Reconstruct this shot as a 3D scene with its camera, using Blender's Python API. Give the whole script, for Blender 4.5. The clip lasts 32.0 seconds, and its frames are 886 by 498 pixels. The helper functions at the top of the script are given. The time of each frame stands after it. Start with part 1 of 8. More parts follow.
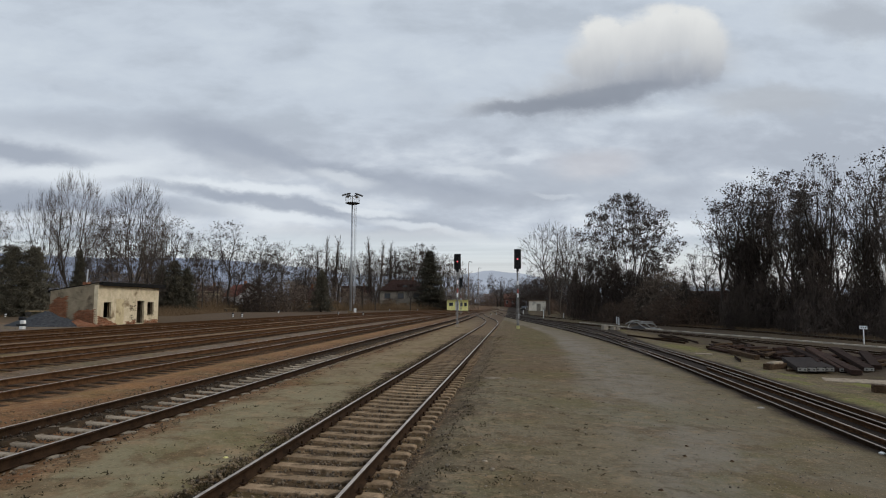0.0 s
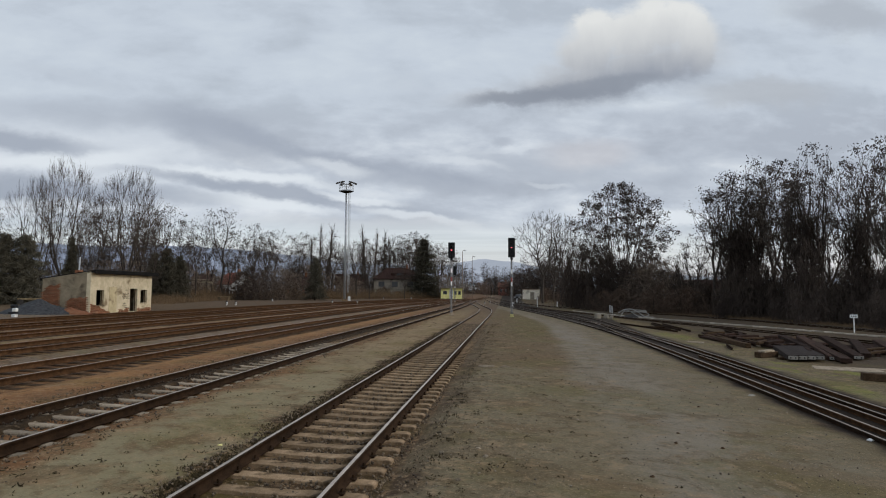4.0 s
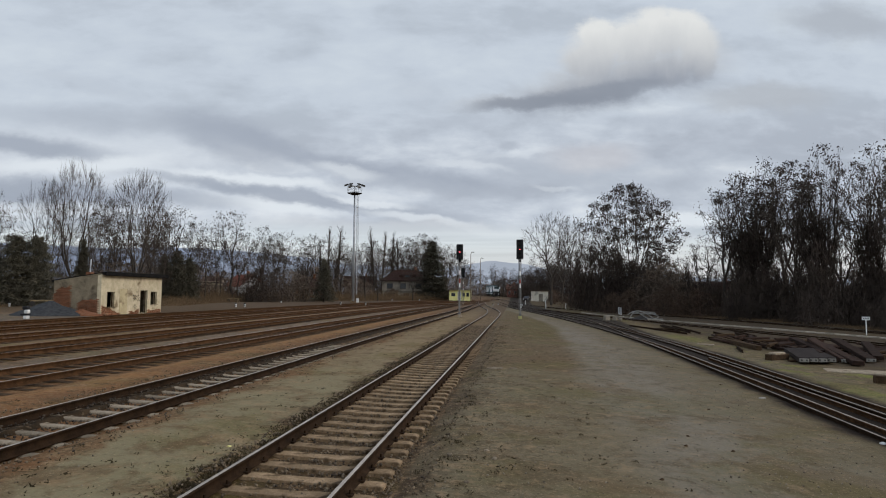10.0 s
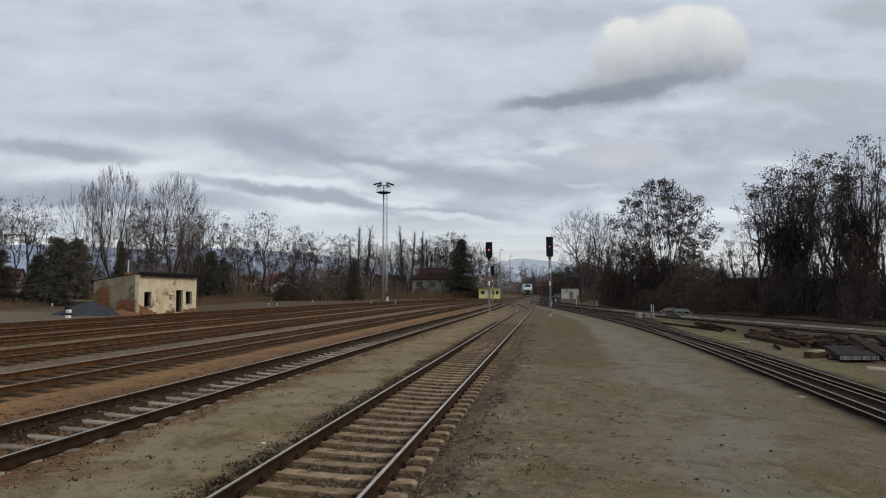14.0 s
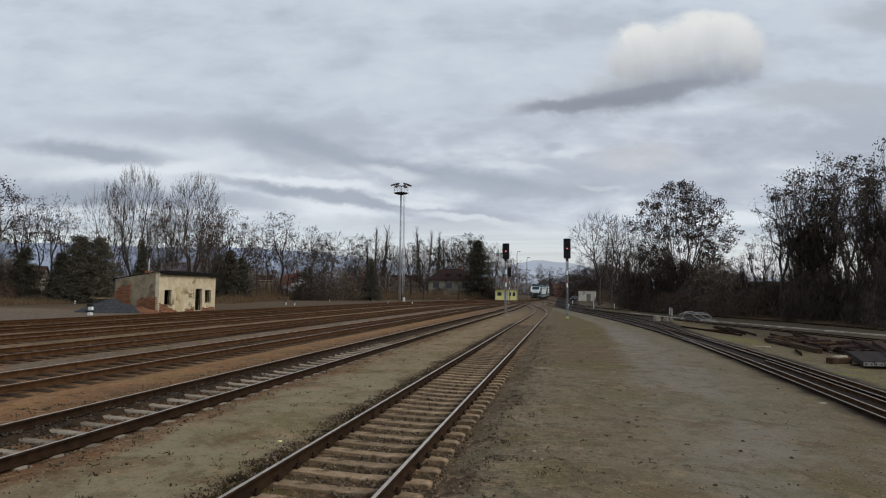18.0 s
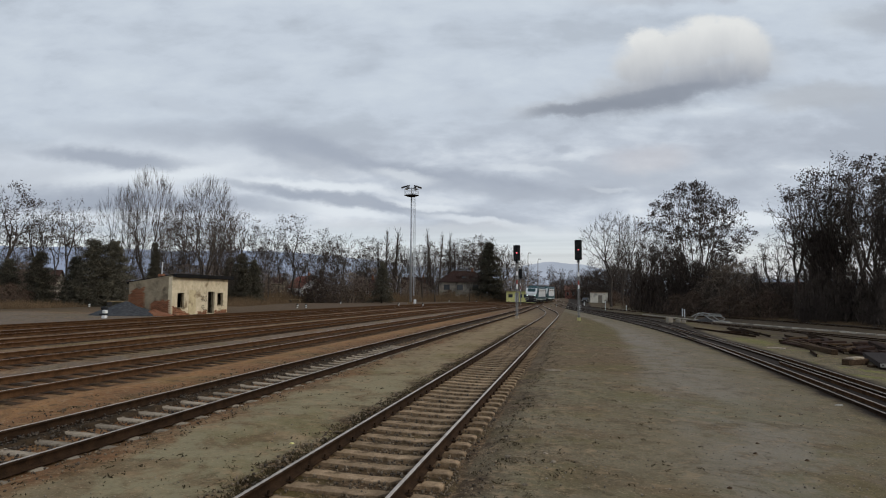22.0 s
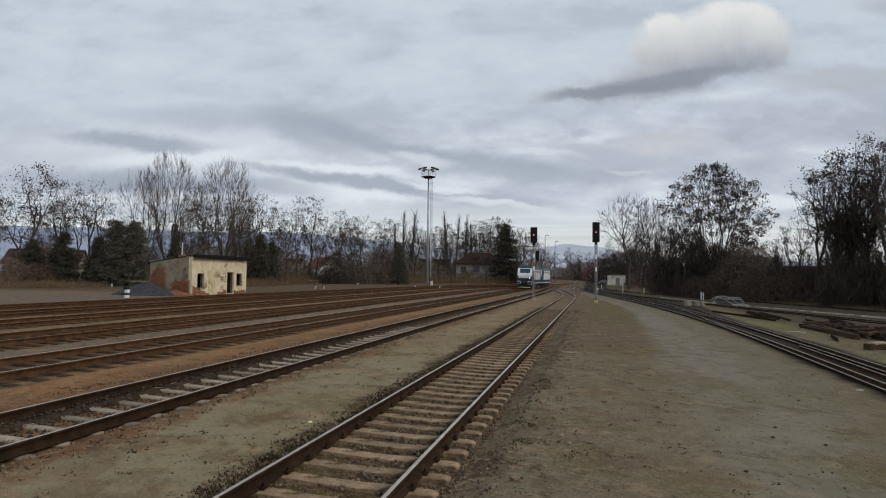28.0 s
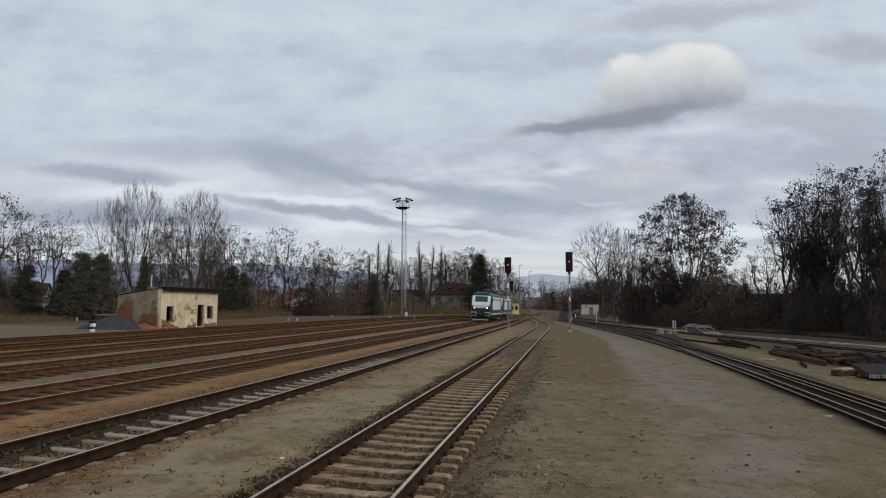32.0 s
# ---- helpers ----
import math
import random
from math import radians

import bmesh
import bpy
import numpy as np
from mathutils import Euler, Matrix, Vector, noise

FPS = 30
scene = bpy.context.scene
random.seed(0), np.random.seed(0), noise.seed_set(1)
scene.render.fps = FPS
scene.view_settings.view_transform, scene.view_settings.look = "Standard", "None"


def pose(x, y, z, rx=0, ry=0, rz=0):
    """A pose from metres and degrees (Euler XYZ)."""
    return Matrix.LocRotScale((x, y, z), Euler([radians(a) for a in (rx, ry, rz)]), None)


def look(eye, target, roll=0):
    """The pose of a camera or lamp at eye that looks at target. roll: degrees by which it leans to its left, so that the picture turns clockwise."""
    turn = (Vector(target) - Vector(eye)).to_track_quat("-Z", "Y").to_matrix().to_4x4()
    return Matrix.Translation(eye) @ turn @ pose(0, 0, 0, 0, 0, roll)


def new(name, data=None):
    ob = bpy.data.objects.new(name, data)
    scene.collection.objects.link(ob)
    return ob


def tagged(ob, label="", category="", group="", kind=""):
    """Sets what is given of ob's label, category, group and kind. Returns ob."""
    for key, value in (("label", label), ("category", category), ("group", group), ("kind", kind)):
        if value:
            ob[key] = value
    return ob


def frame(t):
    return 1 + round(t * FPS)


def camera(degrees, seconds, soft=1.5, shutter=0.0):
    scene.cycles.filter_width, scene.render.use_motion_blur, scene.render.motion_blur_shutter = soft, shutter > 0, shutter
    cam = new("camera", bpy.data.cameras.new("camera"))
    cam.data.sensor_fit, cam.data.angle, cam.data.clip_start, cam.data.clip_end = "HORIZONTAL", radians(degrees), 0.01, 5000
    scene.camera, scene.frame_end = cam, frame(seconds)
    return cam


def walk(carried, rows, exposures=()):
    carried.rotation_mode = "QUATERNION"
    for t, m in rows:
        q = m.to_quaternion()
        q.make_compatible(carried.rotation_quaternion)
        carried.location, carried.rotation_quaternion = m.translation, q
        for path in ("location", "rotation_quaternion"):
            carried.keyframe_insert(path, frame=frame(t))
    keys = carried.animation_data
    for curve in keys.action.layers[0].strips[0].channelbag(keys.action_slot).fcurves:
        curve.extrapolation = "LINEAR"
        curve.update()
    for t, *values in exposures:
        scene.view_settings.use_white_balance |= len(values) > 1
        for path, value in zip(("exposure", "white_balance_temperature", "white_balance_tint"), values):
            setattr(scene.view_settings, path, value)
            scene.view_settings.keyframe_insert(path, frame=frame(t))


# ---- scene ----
# The camera is held still by hand at one spot beside the siding; it only turns.
EYE = 2.46
cam = camera(71.25, 32.0, soft=1.1)
# seconds, yaw, pitch, roll
WALK = [
    (0.0, 6.40, 5.10, -0.21),
    (0.5, 6.11, 4.74, 0.19),
    (1.0, 5.60, 4.65, 0.05),
    (1.5, 5.68, 4.02, -0.13),
    (2.0, 5.56, 3.56, -0.35),
    (2.5, 5.54, 3.74, -0.20),
    (3.0, 5.98, 3.92, 0.23),
    (3.5, 6.04, 3.98, -0.15),
    (5.5, 5.32, 4.14, -0.11),
    (6.0, 5.16, 3.95, 0.01),
    (6.5, 5.29, 3.91, -0.22),
    (7.0, 5.86, 4.02, -0.09),
    (7.5, 6.19, 3.81, -0.23),
    (8.0, 6.01, 4.13, -0.21),
    (8.5, 6.01, 3.80, -0.17),
    (9.0, 6.27, 3.80, -0.32),
    (9.5, 6.45, 4.19, -0.35),
    (10.0, 6.61, 4.20, -0.30),
    (10.5, 6.88, 4.00, -0.25),
    (11.0, 6.73, 3.64, -0.38),
    (11.5, 6.93, 3.85, -0.51),
    (12.0, 7.36, 4.11, -0.55),
    (12.5, 7.87, 3.54, -0.36),
    (13.0, 8.89, 3.29, -0.40),
    (13.5, 9.14, 3.91, -0.03),
    (15.5, 9.89, 4.06, -0.39),
    (16.0, 9.86, 4.09, -0.65),
    (16.5, 10.31, 4.59, -0.64),
    (17.0, 10.65, 4.74, -0.29),
    (17.5, 10.56, 4.79, -0.41),
    (18.0, 10.86, 4.10, -0.53),
    (18.5, 11.44, 3.80, -0.39),
    (19.0, 11.47, 3.91, 0.04),
    (19.5, 11.65, 4.41, -0.08),
    (20.0, 11.98, 4.18, -0.23),
    (20.5, 11.75, 4.19, -0.20),
    (21.0, 11.52, 4.11, -0.43),
    (21.5, 11.68, 4.33, -0.31),
    (22.0, 11.87, 4.28, -0.33),
    (22.5, 11.95, 4.14, -0.48),
    (23.0, 11.83, 4.17, 0.02),
    (23.5, 12.10, 4.19, -0.01),
    (24.0, 12.43, 4.09, -0.30),
    (24.5, 12.28, 3.71, -0.28),
    (26.5, 12.52, 3.09, -0.65),
    (27.0, 13.10, 2.91, -0.42),
    (27.5, 13.29, 2.45, -0.43),
    (28.0, 13.41, 2.58, -0.64),
    (28.5, 13.54, 2.93, -0.20),
    (28.7, 13.40, 2.39, -0.41),
    (28.8, 13.39, 0.80, -0.51),
    (28.9, 13.80, -0.63, -0.62),
    (29.0, 14.11, -0.85, -0.72),
    (29.2, 15.03, -0.34, 0.17),
    (29.3, 15.10, 1.14, 0.62),
    (29.4, 13.75, 2.35, 1.06),
    (29.5, 13.99, 2.94, 1.51),
    (29.7, 14.55, 1.95, 1.11),
    (30.0, 14.77, 2.65, 0.50),
    (30.2, 15.10, 3.51, 0.61),
    (30.5, 14.42, 5.18, 0.77),
    (30.8, 12.20, 4.87, 0.04),
    (31.0, 11.83, 5.65, -0.44),
    (31.3, 11.89, 5.55, -0.89),
    (31.5, 12.10, 4.95, -1.19),
    (32.0, 11.07, 5.42, -0.15),
]
walk(cam, [(t, pose(0, 0, EYE, 90 + pitch, roll, yaw)) for t, yaw, pitch, roll in WALK])

# ---- sky and light ----
def link(tree, a, b):
    tree.links.new(a, b)


class Nodes:
    """Short way to write node trees."""

    def __init__(self, tree):
        self.tree = tree
        tree.nodes.clear()

    def add(self, kind):
        return self.tree.nodes.new(kind)

    def put(self, socket, value):
        if isinstance(value, bpy.types.NodeSocket):
            self.tree.links.new(value, socket)
        elif value is not None:
            socket.default_value = value

    def math(self, op, a, b=None, c=None, clamp=False):
        node = self.add("ShaderNodeMath")
        node.operation, node.use_clamp = op, clamp
        for socket, value in zip(node.inputs, (a, b, c)):
            self.put(socket, value)
        return node.outputs[0]

    def mix(self, fac, a, b, blend="MIX"):
        node = self.add("ShaderNodeMix")
        node.data_type, node.blend_type = "RGBA", blend
        self.put(node.inputs[0], fac)
        for socket, value in ((node.inputs[6], a), (node.inputs[7], b)):
            self.put(socket, (*value, 1) if isinstance(value, tuple) and len(value) == 3 else value)
        return node.outputs[2]

    def noise(self, vector, scale, detail=4.0, rough=0.55, distortion=0.0):
        node = self.add("ShaderNodeTexNoise")
        self.put(node.inputs["Vector"], vector)
        for key, value in (("Scale", scale), ("Detail", detail), ("Roughness", rough), ("Distortion", distortion)):
            node.inputs[key].default_value = value
        return node.outputs["Fac"]

    def smooth(self, value, lo, hi):
        node = self.add("ShaderNodeMapRange")
        node.interpolation_type = "SMOOTHSTEP"
        self.put(node.inputs[0], value)
        node.inputs[1].default_value, node.inputs[2].default_value = lo, hi
        return node.outputs[0]

    def ramp(self, fac, stops, mode="LINEAR"):
        node = self.add("ShaderNodeValToRGB")
        node.color_ramp.interpolation = mode
        while len(node.color_ramp.elements) < len(stops):
            node.color_ramp.elements.new(0.5)
        for element, (place, colour) in zip(node.color_ramp.elements, stops):
            element.position, element.color = place, (*colour, 1)
        self.put(node.inputs[0], fac)
        return node.outputs[0]

    def xyz(self, x=0.0, y=0.0, z=0.0):
        node = self.add("ShaderNodeCombineXYZ")
        for socket, value in zip(node.inputs, (x, y, z)):
            self.put(socket, value)
        return node.outputs[0]

    def split(self, vector):
        node = self.add("ShaderNodeSeparateXYZ")
        self.put(node.inputs[0], vector)
        return node.outputs


def cloud_colour(n, px, py):
    """Colour of the cloud deck over a place (px, py) on it, in heights of the deck."""
    wide = n.noise(n.xyz(n.math("MULTIPLY", px, 0.30), n.math("MULTIPLY", py, 0.62), 3.0), 1.0, 7.0, 0.58, 0.35)
    band = n.noise(n.xyz(n.math("MULTIPLY_ADD", py, 0.1, n.math("MULTIPLY", px, 0.16)), n.math("MULTIPLY", py, 0.75), 9.0), 1.0, 6.0, 0.55, 0.5)
    both = n.math("MULTIPLY_ADD", band, 0.55, n.math("MULTIPLY", wide, 0.45))
    return n.ramp(both, [(0.36, (0.37, 0.41, 0.47)), (0.46, (0.47, 0.515, 0.585)), (0.53, (0.55, 0.60, 0.67)), (0.64, (0.69, 0.735, 0.785))])


SUN_UP, SUN_ROUND = 30.0, 100.0
world = bpy.data.worlds.new("winter_sky")
scene.world = world
world.use_nodes = True
n = Nodes(world.node_tree)
sky = n.add("ShaderNodeTexSky")
sky.sky_type, sky.sun_disc = "NISHITA", False
sky.sun_elevation, sky.sun_rotation = radians(SUN_UP), radians(SUN_ROUND)
sky.air_density, sky.dust_density = 1.2, 2.0
way = n.split(n.add("ShaderNodeTexCoord").outputs["Generated"])
up = n.math("MAXIMUM", way[2], 0.045)
deck = cloud_colour(n, n.math("DIVIDE", way[0], up), n.math("DIVIDE", way[1], up))
haze = n.smooth(way[2], 0.0, 0.16)
deck = n.mix(haze, (0.53, 0.55, 0.605), deck)
blue = n.add("ShaderNodeBackground")
n.put(blue.inputs[0], sky.outputs[0])
blue.inputs[1].default_value = 0.05
grey = n.add("ShaderNodeBackground")
n.put(grey.inputs[0], deck)
grey.inputs[1].default_value = 0.92
both = n.add("ShaderNodeAddShader")
link(n.tree, blue.outputs[0], both.inputs[0])
link(n.tree, grey.outputs[0], both.inputs[1])
link(n.tree, both.outputs[0], n.add("ShaderNodeOutputWorld").inputs[0])

lamp = bpy.data.lights.new("sun", "SUN")
lamp.energy, lamp.angle, lamp.color = 0.8, radians(14), (1.0, 0.95, 0.88)
sun = new("sun", lamp)
a, e = radians(SUN_ROUND), radians(SUN_UP)
sun.matrix_world = look((0, 0, 40), (-math.sin(a) * math.cos(e), -math.cos(a) * math.cos(e), 40 - math.sin(e)))
scene.view_settings.exposure = 0.0

# ---- materials ----
def surface(name, dark, light, scale=6.0, rough=0.85, metal=0.0, bump=0.3, fine=40.0, stain=None, stain_at=(0.55, 0.7), stain_scale=1.2, spread=0.12, coords="Object"):
    """A plain rough surface: two scales of grain between two colours, stains of a third, and fine relief."""
    mat = bpy.data.materials.new(name)
    mat.use_nodes = True
    n = Nodes(mat.node_tree)
    where = n.add("ShaderNodeTexCoord").outputs[coords]
    grain = n.noise(where, scale, 6.0, 0.62)
    small = n.noise(where, fine, 4.0, 0.6)
    tone = n.math("MULTIPLY_ADD", small, 0.4, n.math("MULTIPLY", grain, 0.6))
    colour = n.mix(n.smooth(tone, 0.34, 0.66), dark, light)
    if stain:
        colour = n.mix(n.smooth(n.noise(where, stain_scale, 5.0, 0.6, 0.4), *stain_at), colour, stain)
    rand = n.add("ShaderNodeObjectInfo").outputs["Random"]
    hsv = n.add("ShaderNodeHueSaturation")
    n.put(hsv.inputs["Value"], n.math("MULTIPLY_ADD", rand, spread * 2, 1.0 - spread))
    n.put(hsv.inputs["Color"], colour)
    bsdf = n.add("ShaderNodeBsdfPrincipled")
    n.put(bsdf.inputs["Base Color"], hsv.outputs[0])
    n.put(bsdf.inputs["Roughness"], n.math("MULTIPLY_ADD", small, 0.2, rough - 0.1))
    bsdf.inputs["Metallic"].default_value = metal
    bsdf.inputs["Specular IOR Level"].default_value = 0.08 if rough > 0.84 else 0.3
    if bump:
        b = n.add("ShaderNodeBump")
        b.inputs["Strength"].default_value, b.inputs["Distance"].default_value = bump, 0.02
        n.put(b.inputs["Height"], tone)
        link(n.tree, b.outputs[0], bsdf.inputs["Normal"])
    link(n.tree, bsdf.outputs[0], n.add("ShaderNodeOutputMaterial").inputs[0])
    return mat


def glow(name, colour, strength):
    mat = bpy.data.materials.new(name)
    mat.use_nodes = True
    n = Nodes(mat.node_tree)
    em = n.add("ShaderNodeEmission")
    em.inputs[0].default_value, em.inputs[1].default_value = (*colour, 1), strength
    link(n.tree, em.outputs[0], n.add("ShaderNodeOutputMaterial").inputs[0])
    mat.cycles.emission_sampling = "NONE"
    return mat


def glass(name, tint=(0.03, 0.035, 0.04)):
    """Dark pane of a vehicle or an unlit room."""
    mat = bpy.data.materials.new(name)
    mat.use_nodes = True
    n = Nodes(mat.node_tree)
    bsdf = n.add("ShaderNodeBsdfPrincipled")
    bsdf.inputs["Base Color"].default_value = (*tint, 1)
    bsdf.inputs["Roughness"].default_value = 0.08
    bsdf.inputs["Specular IOR Level"].default_value = 0.6
    link(n.tree, bsdf.outputs[0], n.add("ShaderNodeOutputMaterial").inputs[0])
    return mat


M_RUST = surface("rusty_rail_side", (0.014, 0.008, 0.0042), (0.044, 0.025, 0.0135), 5.0, 0.95, 0.0, 0.4, 60.0)
M_STEEL = surface("worn_rail_top", (0.36, 0.295, 0.235), (0.56, 0.475, 0.39), 3.0, 0.36, 0.8, 0.05, 30.0)
M_TAN = surface("tan_rail_top", (0.20, 0.160, 0.125), (0.38, 0.315, 0.255), 3.0, 0.45, 0.5, 0.1, 30.0)
M_DULL = surface("dull_rail_top", (0.12, 0.080, 0.055), (0.27, 0.20, 0.15), 3.0, 0.5, 0.4, 0.1, 30.0)
M_CONC = surface("weathered_concrete_sleeper", (0.150, 0.099, 0.054), (0.33, 0.232, 0.142), 5.0, 0.92, 0.0, 0.5, 70.0, (0.050, 0.032, 0.017), (0.50, 0.70), 2.5, 0.25)
M_PALE = surface("pale_concrete_sleeper", (0.19, 0.152, 0.108), (0.37, 0.305, 0.225), 5.0, 0.92, 0.0, 0.5, 70.0, (0.08, 0.052, 0.028), (0.52, 0.72), 2.5, 0.3)
M_TIE = surface("tarred_timber", (0.026, 0.016, 0.009), (0.085, 0.053, 0.030), 9.0, 0.9, 0.0, 0.6, 60.0)
M_STONE = surface("ballast_stone", (0.10, 0.075, 0.05), (0.27, 0.22, 0.165), 3.0, 0.95, 0.0, 0.3, 50.0)
M_PLASTER = surface("old_cream_plaster", (0.45, 0.375, 0.25), (0.67, 0.58, 0.41), 1.8, 0.95, 0.0, 0.4, 30.0, (0.24, 0.18, 0.11), (0.54, 0.70), 0.9)
# stained grey plaster; the shade of the hut's side is put into its colour
M_PLASTER_DIM = surface("grey_side_plaster", (0.19, 0.155, 0.105), (0.31, 0.255, 0.175), 1.8, 0.95, 0.0, 0.4, 30.0, (0.10, 0.078, 0.055), (0.5, 0.7), 1.1)
M_BRICK = surface("bare_red_brick", (0.135, 0.056, 0.031), (0.255, 0.115, 0.063), 3.0, 0.95, 0.0, 0.4, 40.0, (0.20, 0.145, 0.095), (0.58, 0.74), 3.0, 0.3)
M_FELT = surface("black_roofing_felt", (0.006, 0.006, 0.006), (0.02, 0.018, 0.017), 4.0, 0.95)
M_DARKROOM = surface("unlit_interior", (0.012, 0.011, 0.010), (0.022, 0.02, 0.018), 4.0, 0.95, bump=0.0)
M_BARK = surface("winter_bark", (0.038, 0.031, 0.027), (0.090, 0.074, 0.061), 3.0, 0.95, 0.0, 0.5, 25.0, spread=0.25)
M_TWIG = surface("bare_twigs", (0.052, 0.041, 0.034), (0.110, 0.088, 0.074), 1.5, 0.95, bump=0.0, spread=0.3)
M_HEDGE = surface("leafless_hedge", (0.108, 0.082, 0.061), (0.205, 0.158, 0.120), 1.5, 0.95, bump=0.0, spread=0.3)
M_POD = surface("dark_seed_pods", (0.050, 0.040, 0.034), (0.105, 0.083, 0.069), 2.0, 0.9, bump=0.0, spread=0.3)
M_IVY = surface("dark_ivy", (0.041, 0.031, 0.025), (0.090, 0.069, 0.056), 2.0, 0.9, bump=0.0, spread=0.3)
M_NEEDLE = surface("conifer_needles", (0.056, 0.051, 0.037), (0.108, 0.097, 0.071), 2.0, 0.95, bump=0.0, spread=0.3)
M_BRUSH = surface("brown_brushwood", (0.085, 0.058, 0.042), (0.175, 0.122, 0.090), 2.0, 0.95, bump=0.0, spread=0.35)
M_REED = surface("dry_reed", (0.115, 0.075, 0.042), (0.21, 0.145, 0.085), 1.0, 0.95, bump=0.0)
M_GALV = surface("galvanised_steel", (0.34, 0.35, 0.36), (0.52, 0.53, 0.54), 3.0, 0.5, 0.6, 0.1)
M_WHITE = surface("white_paint", (0.62, 0.62, 0.60), (0.80, 0.80, 0.78), 3.0, 0.6, bump=0.05)
M_RED = surface("red_paint", (0.24, 0.055, 0.045), (0.34, 0.085, 0.07), 3.0, 0.7, bump=0.05)
M_BLACK = surface("black_paint", (0.008, 0.008, 0.009), (0.02, 0.02, 0.021), 3.0, 0.7, bump=0.05)
M_YELLOW = surface("faded_yellow_paint", (0.70, 0.645, 0.23), (0.85, 0.79, 0.37), 1.5, 0.85, bump=0.1)
M_TEAL = surface("dark_teal_loco_paint", (0.006, 0.040, 0.048), (0.011, 0.062, 0.072), 2.0, 0.45, bump=0.0, spread=0.02)
M_LWHITE = surface("white_loco_paint", (0.62, 0.63, 0.62), (0.76, 0.77, 0.76), 2.0, 0.4, bump=0.0, spread=0.02)
M_UNDER = surface("dirty_running_gear", (0.015, 0.014, 0.013), (0.05, 0.045, 0.04), 3.0, 0.8, bump=0.2)
M_GLASS = glass("dark_glass")
M_LIGHT = glow("headlight_glow", (0.80, 1.0, 0.97), 2.2)
M_REDGLOW = glow("red_signal_glow", (1.0, 0.16, 0.20), 1.3)
M_WALLGREY = surface("grey_stucco", (0.19, 0.162, 0.125), (0.33, 0.29, 0.23), 1.0, 0.95, 0.0, 0.3, 20.0, (0.09, 0.072, 0.055), (0.50, 0.68), 0.5)
M_TILES = surface("old_brown_roof_tiles", (0.026, 0.014, 0.011), (0.060, 0.034, 0.026), 2.0, 0.95)
M_REDTILE = surface("red_roof_tiles", (0.085, 0.046, 0.034), (0.15, 0.080, 0.058), 2.0, 0.95)
M_REDWALL = surface("faded_red_wall", (0.20, 0.085, 0.066), (0.31, 0.140, 0.108), 1.5, 0.9)
M_TIMBER = surface("grey_boards", (0.20, 0.185, 0.16), (0.36, 0.34, 0.30), 2.0, 0.9)
M_GRAVEL = surface("grey_gravel_heap", (0.024, 0.025, 0.027), (0.072, 0.074, 0.077), 6.0, 0.95, 0.0, 0.6, 40.0)
# far hills glow by themselves: haze and daylight are put into their colour
M_HILL_HAZE = bpy.data.materials.new("hazy_wooded_hill")
M_HILL_HAZE.use_nodes = True
n = Nodes(M_HILL_HAZE.node_tree)
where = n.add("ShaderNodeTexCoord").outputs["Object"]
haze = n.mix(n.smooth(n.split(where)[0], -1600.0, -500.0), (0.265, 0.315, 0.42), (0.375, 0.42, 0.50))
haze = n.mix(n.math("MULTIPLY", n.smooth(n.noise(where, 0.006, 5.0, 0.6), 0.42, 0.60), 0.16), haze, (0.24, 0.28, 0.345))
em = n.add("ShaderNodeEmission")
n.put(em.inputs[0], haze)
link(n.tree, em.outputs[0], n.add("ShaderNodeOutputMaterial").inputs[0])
M_HILL_HAZE.cycles.emission_sampling = "NONE"
M_BEDDING = surface("dark_cinder_bedding", (0.016, 0.011, 0.006), (0.062, 0.040, 0.022), 4.0, 0.95, 0.0, 0.8, 30.0, (0.115, 0.08, 0.048), (0.58, 0.70), 6.0)
M_TROUGH = surface("pale_trough_concrete", (0.25, 0.22, 0.175), (0.42, 0.375, 0.31), 3.0, 0.9, 0.0, 0.3, 40.0, spread=0.35)
M_RUST_BROWN = surface("brown_rusty_rail_side", (0.032, 0.016, 0.0075), (0.098, 0.050, 0.023), 5.0, 0.95, 0.0, 0.4, 60.0)

